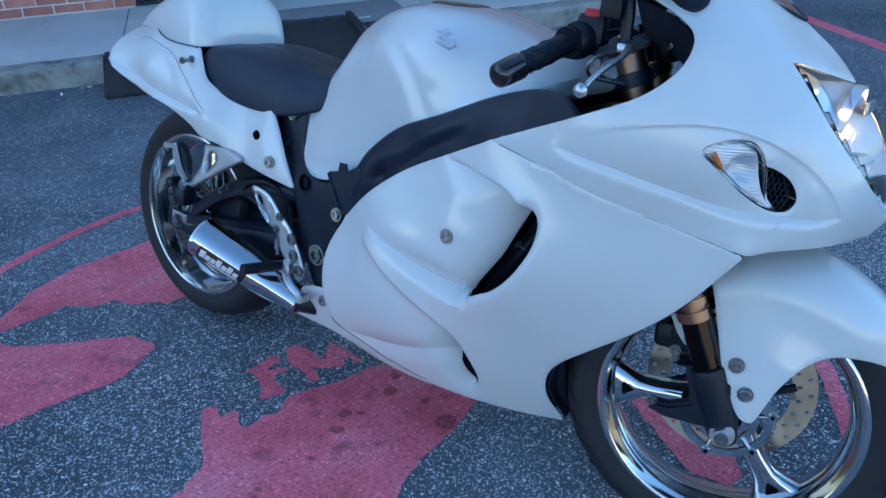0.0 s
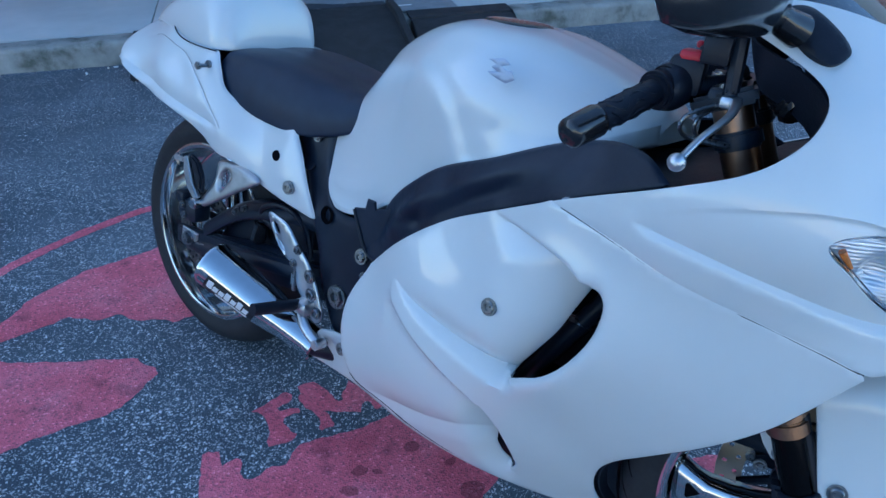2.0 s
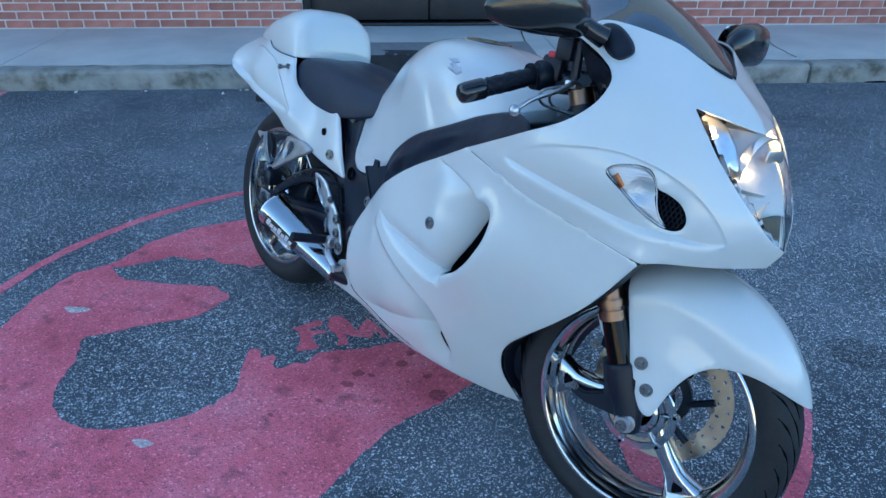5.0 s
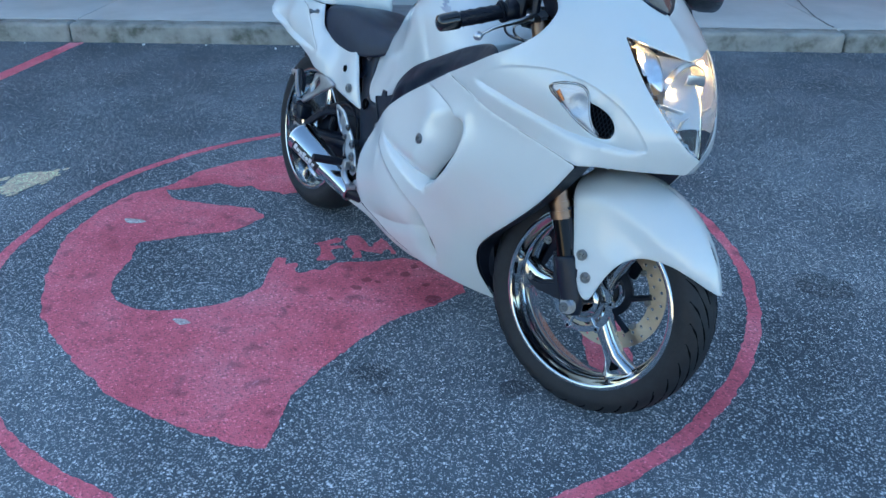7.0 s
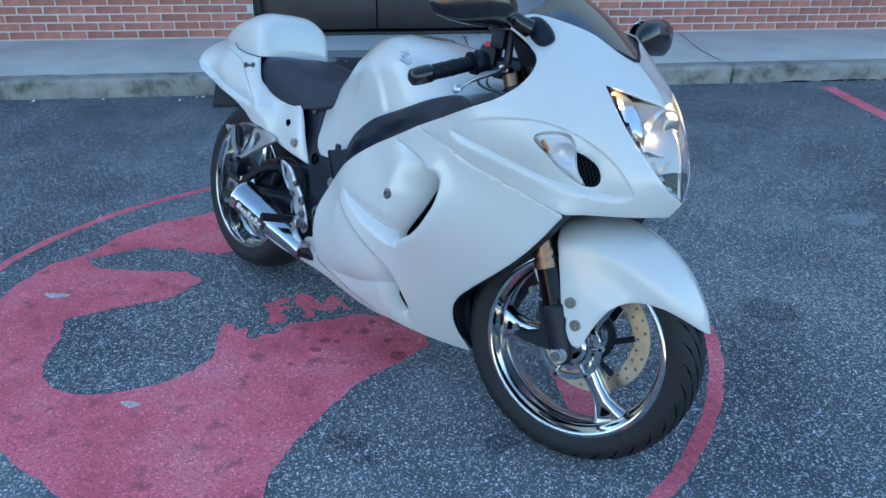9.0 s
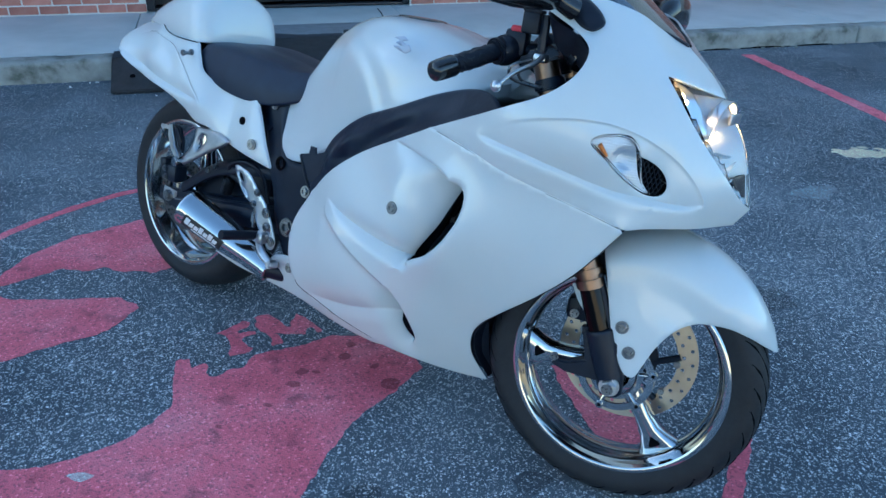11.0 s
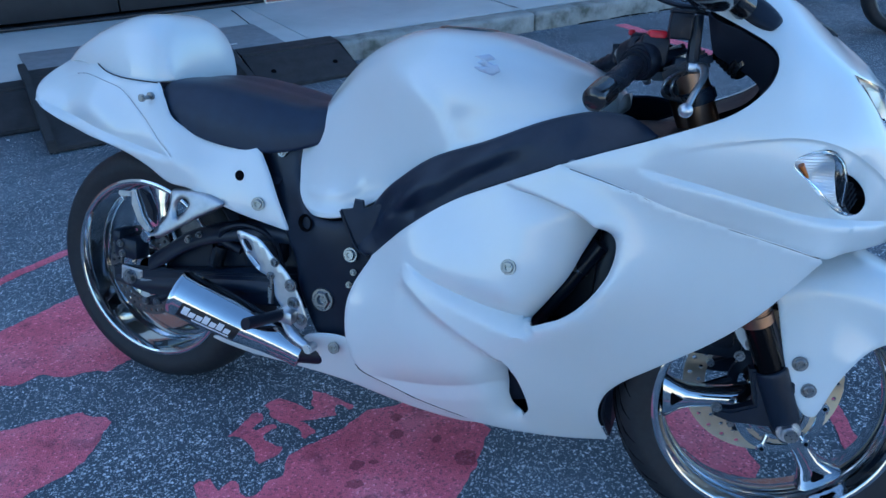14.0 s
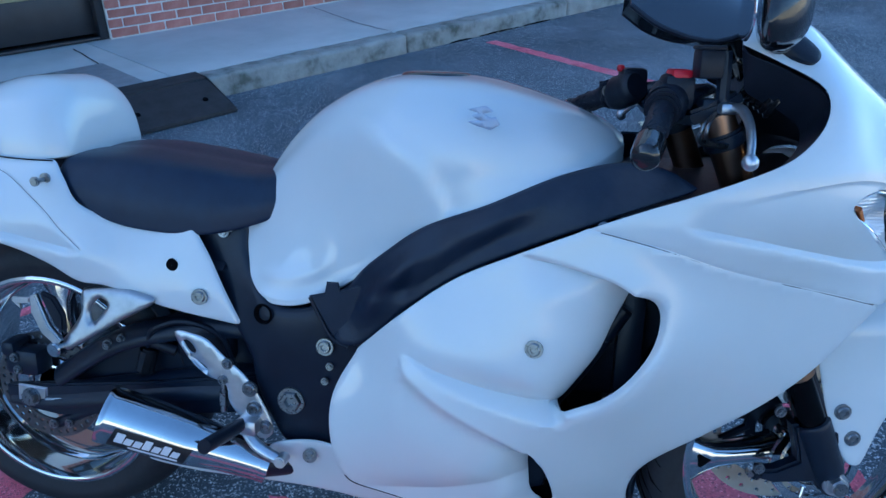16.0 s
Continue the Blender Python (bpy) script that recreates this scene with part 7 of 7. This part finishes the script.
# mirrors
for s in (-1, 1):
    mi = put("mirror", bpy.data.meshes.new("mirror"), None, bike, "glossy black rear-view mirror on a short stalk")
    rings = []
    for y, cx, cz, rx, rz in ((0.246, 1.262, 1.035, 0.012, 0.016), (0.262, 1.260, 1.042, 0.026, 0.032), (0.30, 1.255, 1.050, 0.036, 0.044), (0.36, 1.247, 1.054, 0.040, 0.050), (0.41, 1.238, 1.054, 0.036, 0.047), (0.442, 1.228, 1.050, 0.024, 0.036), (0.455, 1.222, 1.046, 0.008, 0.014)):
        ring = []
        for a in np.linspace(0, 2 * math.pi, 24, endpoint=False):
            ca, sa = math.cos(a), math.sin(a)
            fx = rx * (0.55 if ca < 0 else 1.0)
            ring.append((cx + fx * math.copysign(abs(ca) ** 0.8, ca), s * y, cz + rz * math.copysign(abs(sa) ** 0.85, sa)))
        rings.append(ring)
    bm = merge(loft(rings), tube([(1.262, s * 0.252, 1.036), (1.275, s * 0.235, 1.026), (1.288, s * 0.215, 1.018)], [0.016, 0.017, 0.020], 14, True, 5))
    bm.to_mesh(mi.data)
    bm.free()
    mi.data.polygons.foreach_set("use_smooth", [True] * len(mi.data.polygons))
    mi.data.set_sharp_from_angle(angle=radians(40))
    mi.data.materials.append(GLOSSBLACK)
    glass_ = spline([(0.275, 1.030), (0.36, 1.014), (0.425, 1.026), (0.438, 1.052), (0.41, 1.086), (0.34, 1.094), (0.285, 1.075)], 5, True)
    part("mirror_glass", thicken(shell(glass_, lambda q: -1.224 + 0.02 * (q[:, 0] - 0.3) * 4, lambda a, b, h, s=s: (-h - 0.006, s * a, b), 0.014, 0.002), (-1, 0, 0), 0.002), MIRROR, mi, "mirror glass")
    foot = spline([nose_plane(p)[:2] for p in ((1.340, 0.205, 0.992), (1.325, 0.213, 0.986), (1.30, 0.212, 0.994), (1.272, 0.205, 1.016), (1.262, 0.195, 1.04), (1.285, 0.180, 1.045), (1.32, 0.178, 1.025), (1.343, 0.190, 1.005))], 5, True)
    part("mirror_foot", thicken(shell(foot, lambda q: NOSE(q) + 0.014, nose_place(s), 0.008, 0.014), (0.7, 0.7 * s, 0), 0.010), BLACKPLASTIC, mi, "matt black mirror foot")

# emblem on the tank side: two plain slanted strokes
for k, pts in enumerate(([(0.862, 0.908), (0.890, 0.914), (0.902, 0.906), (0.886, 0.902), (0.906, 0.893), (0.890, 0.888), (0.868, 0.898), (0.880, 0.903)], [(0.880, 0.892), (0.905, 0.898), (0.912, 0.886), (0.898, 0.878), (0.875, 0.884), (0.862, 0.890)])):
    ring = np.array(pts, float)

    def tank_side(q):
        out = []
        for x, z in q:
            row = [np.interp(x, fine[:, 0], fine[:, j]) for j in range(7)]
            half = [(-p[1], p[2]) for p in tank_ring(x, *row[1:])[:36]]
            zz = np.array([p[1] for p in half])
            yy = np.array([p[0] for p in half])
            keep = zz > row[6] - 0.05
            o = np.argsort(zz[keep])
            out.append(np.interp(z, zz[keep][o], yy[keep][o]))
        return np.array(out) + 0.0045
    part("emblem", thicken(shell(ring, tank_side, side_place(-1), 0.006, 0.0008), (0, -1, 0), 0.0012), LOGOGREY, tank, "plain silver-grey emblem")


# ---- small things of the street ----
def chip(name, at, size, material, seed, flat=0.5):
    """A small broken lump, resting on the ground."""
    r_ = random.Random(seed)
    bm = bmesh.new()
    bmesh.ops.create_icosphere(bm, subdivisions=1, radius=1.0)
    for v in bm.verts:
        v.co *= r_.uniform(0.6, 1.15)
    bmesh.ops.scale(bm, vec=(size, size * r_.uniform(0.5, 0.9), size * flat), verts=bm.verts)
    low = min(v.co.z for v in bm.verts)
    bmesh.ops.translate(bm, vec=(0, 0, -low), verts=bm.verts)
    me = bpy.data.meshes.new(name)
    bm.to_mesh(me)
    bm.free()
    return put(name, me, material, None, m=STREET @ Matrix.Translation(at) @ pose(0, 0, 0, 0, 0, r_.uniform(0, 360)))


LITTER = mat("white_litter", (0.80, 0.80, 0.78), 0.6)

for u, v, sz in ((-1.75, 4.60, 0.016), (-1.31, 4.61, 0.012), (-0.80, 4.53, 0.016), (-0.70, 4.60, 0.012), (-0.66, 4.61, 0.016), (-0.31, 4.26, 0.010), (-2.6, 4.6, 0.011)):
    tagged(chip("litter_scrap", (u, v, 0.0), sz, LITTER, int(abs(u) * 100)), "small crumpled white scrap lying at the kerb foot", "litter", "litter at the kerb")
# broken foot of the kerb: loose lumps before dark hollows
for u0, u1, seed in ((3.58, 3.82, 1), (3.90, 4.35, 2), (4.42, 4.75, 3)):
    r_ = random.Random(seed)
    n = 14
    top = [(u0 + (u1 - u0) * k / n, 0.003 + 0.006 * math.sin(math.pi * k / n) + r_.uniform(0, 0.004)) for k in range(n + 1)]
    part("kerb_hollow", slab([(u0, 0.002)] + top + [(u1, 0.002)], 0.010, 0, Matrix.Translation((0, KERB_V - 0.012, 0))), GAPSHADE, kerb, "dark broken hollow at the kerb foot")
for k in range(16):
    r_ = random.Random(40 + k)
    u = 3.5 + 1.4 * r_.random()
    tagged(chip("kerb_crumb", (u, KERB_V - 0.02 - 0.05 * r_.random(), 0.0), r_.uniform(0.008, 0.022), KERBSTONE, 80 + k), "broken grey concrete crumb at the kerb foot", "rubble", "crumbs at the kerb")


def crack(points, wide, name="crack"):
    """A narrow, wandering dark joint on the sidewalk."""
    line = spline(points, 12)
    a, b = [], []
    for k, (u, v) in enumerate(line):
        w = wide * (0.6 + 0.7 * abs(noise.noise(Vector((k * 0.37, points[0][0], 0)))))
        j = 0.010 * noise.noise(Vector((k * 0.21, 3.0, points[0][0])))
        a.append((u - w + j, v, KERB_H + 0.0052))
        b.append((u + w + j, v, KERB_H + 0.0052))
    n = len(a)
    return put(name, mesh(name, a + b, [(i, i + n, i + n + 1, i + 1) for i in range(n - 1)], False), GAPSHADE, walkway)


crack([(1.36, 6.0), (1.32, 5.5), (1.25, 5.0), (1.22, 4.85)], 0.006)
crack([(3.34, 6.05), (3.25, 5.6), (3.18, 5.2), (3.16, 4.86)], 0.005)

# the lower part of a wheel of another parked motorcycle
pw = thing("parked_wheel", Matrix.Translation((4.08, 4.58, 0.0)) @ pose(0, 0, 0, 0, 0, -28), "black tyre and dark rim of another parked motorcycle", "wheel")
part("tyre", revolve([(r, o * 1.15) for r, o in map(tuple, TYRE_F)], 64), RUBBER, pw, "", Matrix.Translation((0, 0, 0.2995)))
rim2 = part("rim", revolve(rim_profile(0.055), 64), DARKSTEEL, pw, "dark grey rim", Matrix.Translation((0, 0, 0.2995)))
for ang in (30, 102, 174, 246, 318):
    part("spoke", spoke(ang, 0.016, 0.02), BLACKMETAL, rim2)
part("hub", revolve([(0.012, -0.07), (0.045, -0.065), (0.045, 0.065), (0.012, 0.07), (0.012, -0.07)], 24), BLACKMETAL, pw, "", Matrix.Translation((0, 0, 0.2995)))

# cockpit bits and a small plain mark under the nose
part("clutch_bracket", slab([(-0.385, 0.632), (-0.330, 0.636), (-0.327, 0.600), (-0.380, 0.598)], 0.006, 0.002, Matrix.Translation((0, 0.125, 0.0))), BLACKMETAL, bars, "black plate with round holes")
for x, z in ((-0.370, 0.616), (-0.345, 0.614)):
    part("bracket_eye", revolve([(0.006, -0.002), (0.010, -0.002), (0.010, 0.001), (0.006, 0.001), (0.006, -0.002)], 18), STEEL, bars, "", Matrix.Translation((x, 0.124, z)))
part("nose_mark", box(0.014, 0.003, 0.016, 0.001, (1.474, -0.105, 0.655)), LABELWHITE, bike, "small white mark on the dark inner panel")
for s in (-1, 1):
    part("vent_back", slab([(0.95, 0.36), (1.00, 0.36), (1.05, 0.27), (1.05, 0.21), (0.99, 0.215), (0.96, 0.28)], 0.004, 0.0, Matrix.Translation((0, s * 0.125 - 0.002, 0.0))), GAPSHADE, bike)

# stains on the ground; asphalt patches by the front wheel also paint shade in
DARKASPHALT = asphalt_material("stained_shaded_asphalt", 0.62)
STAINEDRED = paint_material("stained_red_road_paint", [(0.34, 0.058, 0.082), (0.44, 0.088, 0.118), (0.52, 0.12, 0.15)], 0.9)


def blot(at, size, material, label, z, seed):
    r_ = random.Random(seed)
    ring = [(at[0] + size * (0.7 + 0.5 * r_.random()) * math.cos(a), at[1] + size * (0.5 + 0.4 * r_.random()) * math.sin(a)) for a in np.linspace(0, 2 * math.pi, 11, endpoint=False)]
    flat_patch("oil_stain", [spline(ring, 4, True)], z, material, label, "stain", 0.012)


STAINS = [(-0.252, 1.446, 0.022), (-0.147, 1.514, 0.018), (-0.135, 1.568, 0.016), (-0.211, 1.441, 0.014), (-0.264, 1.388, 0.024), (0.0, 1.399, 0.030), (-0.05, 1.47, 0.016), (-0.32, 1.30, 0.012), (-0.42, 1.20, 0.010)]
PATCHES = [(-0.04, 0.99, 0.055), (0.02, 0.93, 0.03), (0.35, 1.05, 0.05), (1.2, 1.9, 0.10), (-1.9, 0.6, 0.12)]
for k, (x, y, r) in enumerate(STAINS):
    blot((x, y), r, STAINEDRED, "small dark oily blot on the red paint", 0.0030, 300 + k)
# darkened asphalt: oil, plus the front wheel's shade put into the colour
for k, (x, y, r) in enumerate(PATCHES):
    blot((x, y), r, DARKASPHALT, "dark patch of oil and painted shade on the asphalt", 0.0012, 400 + k)
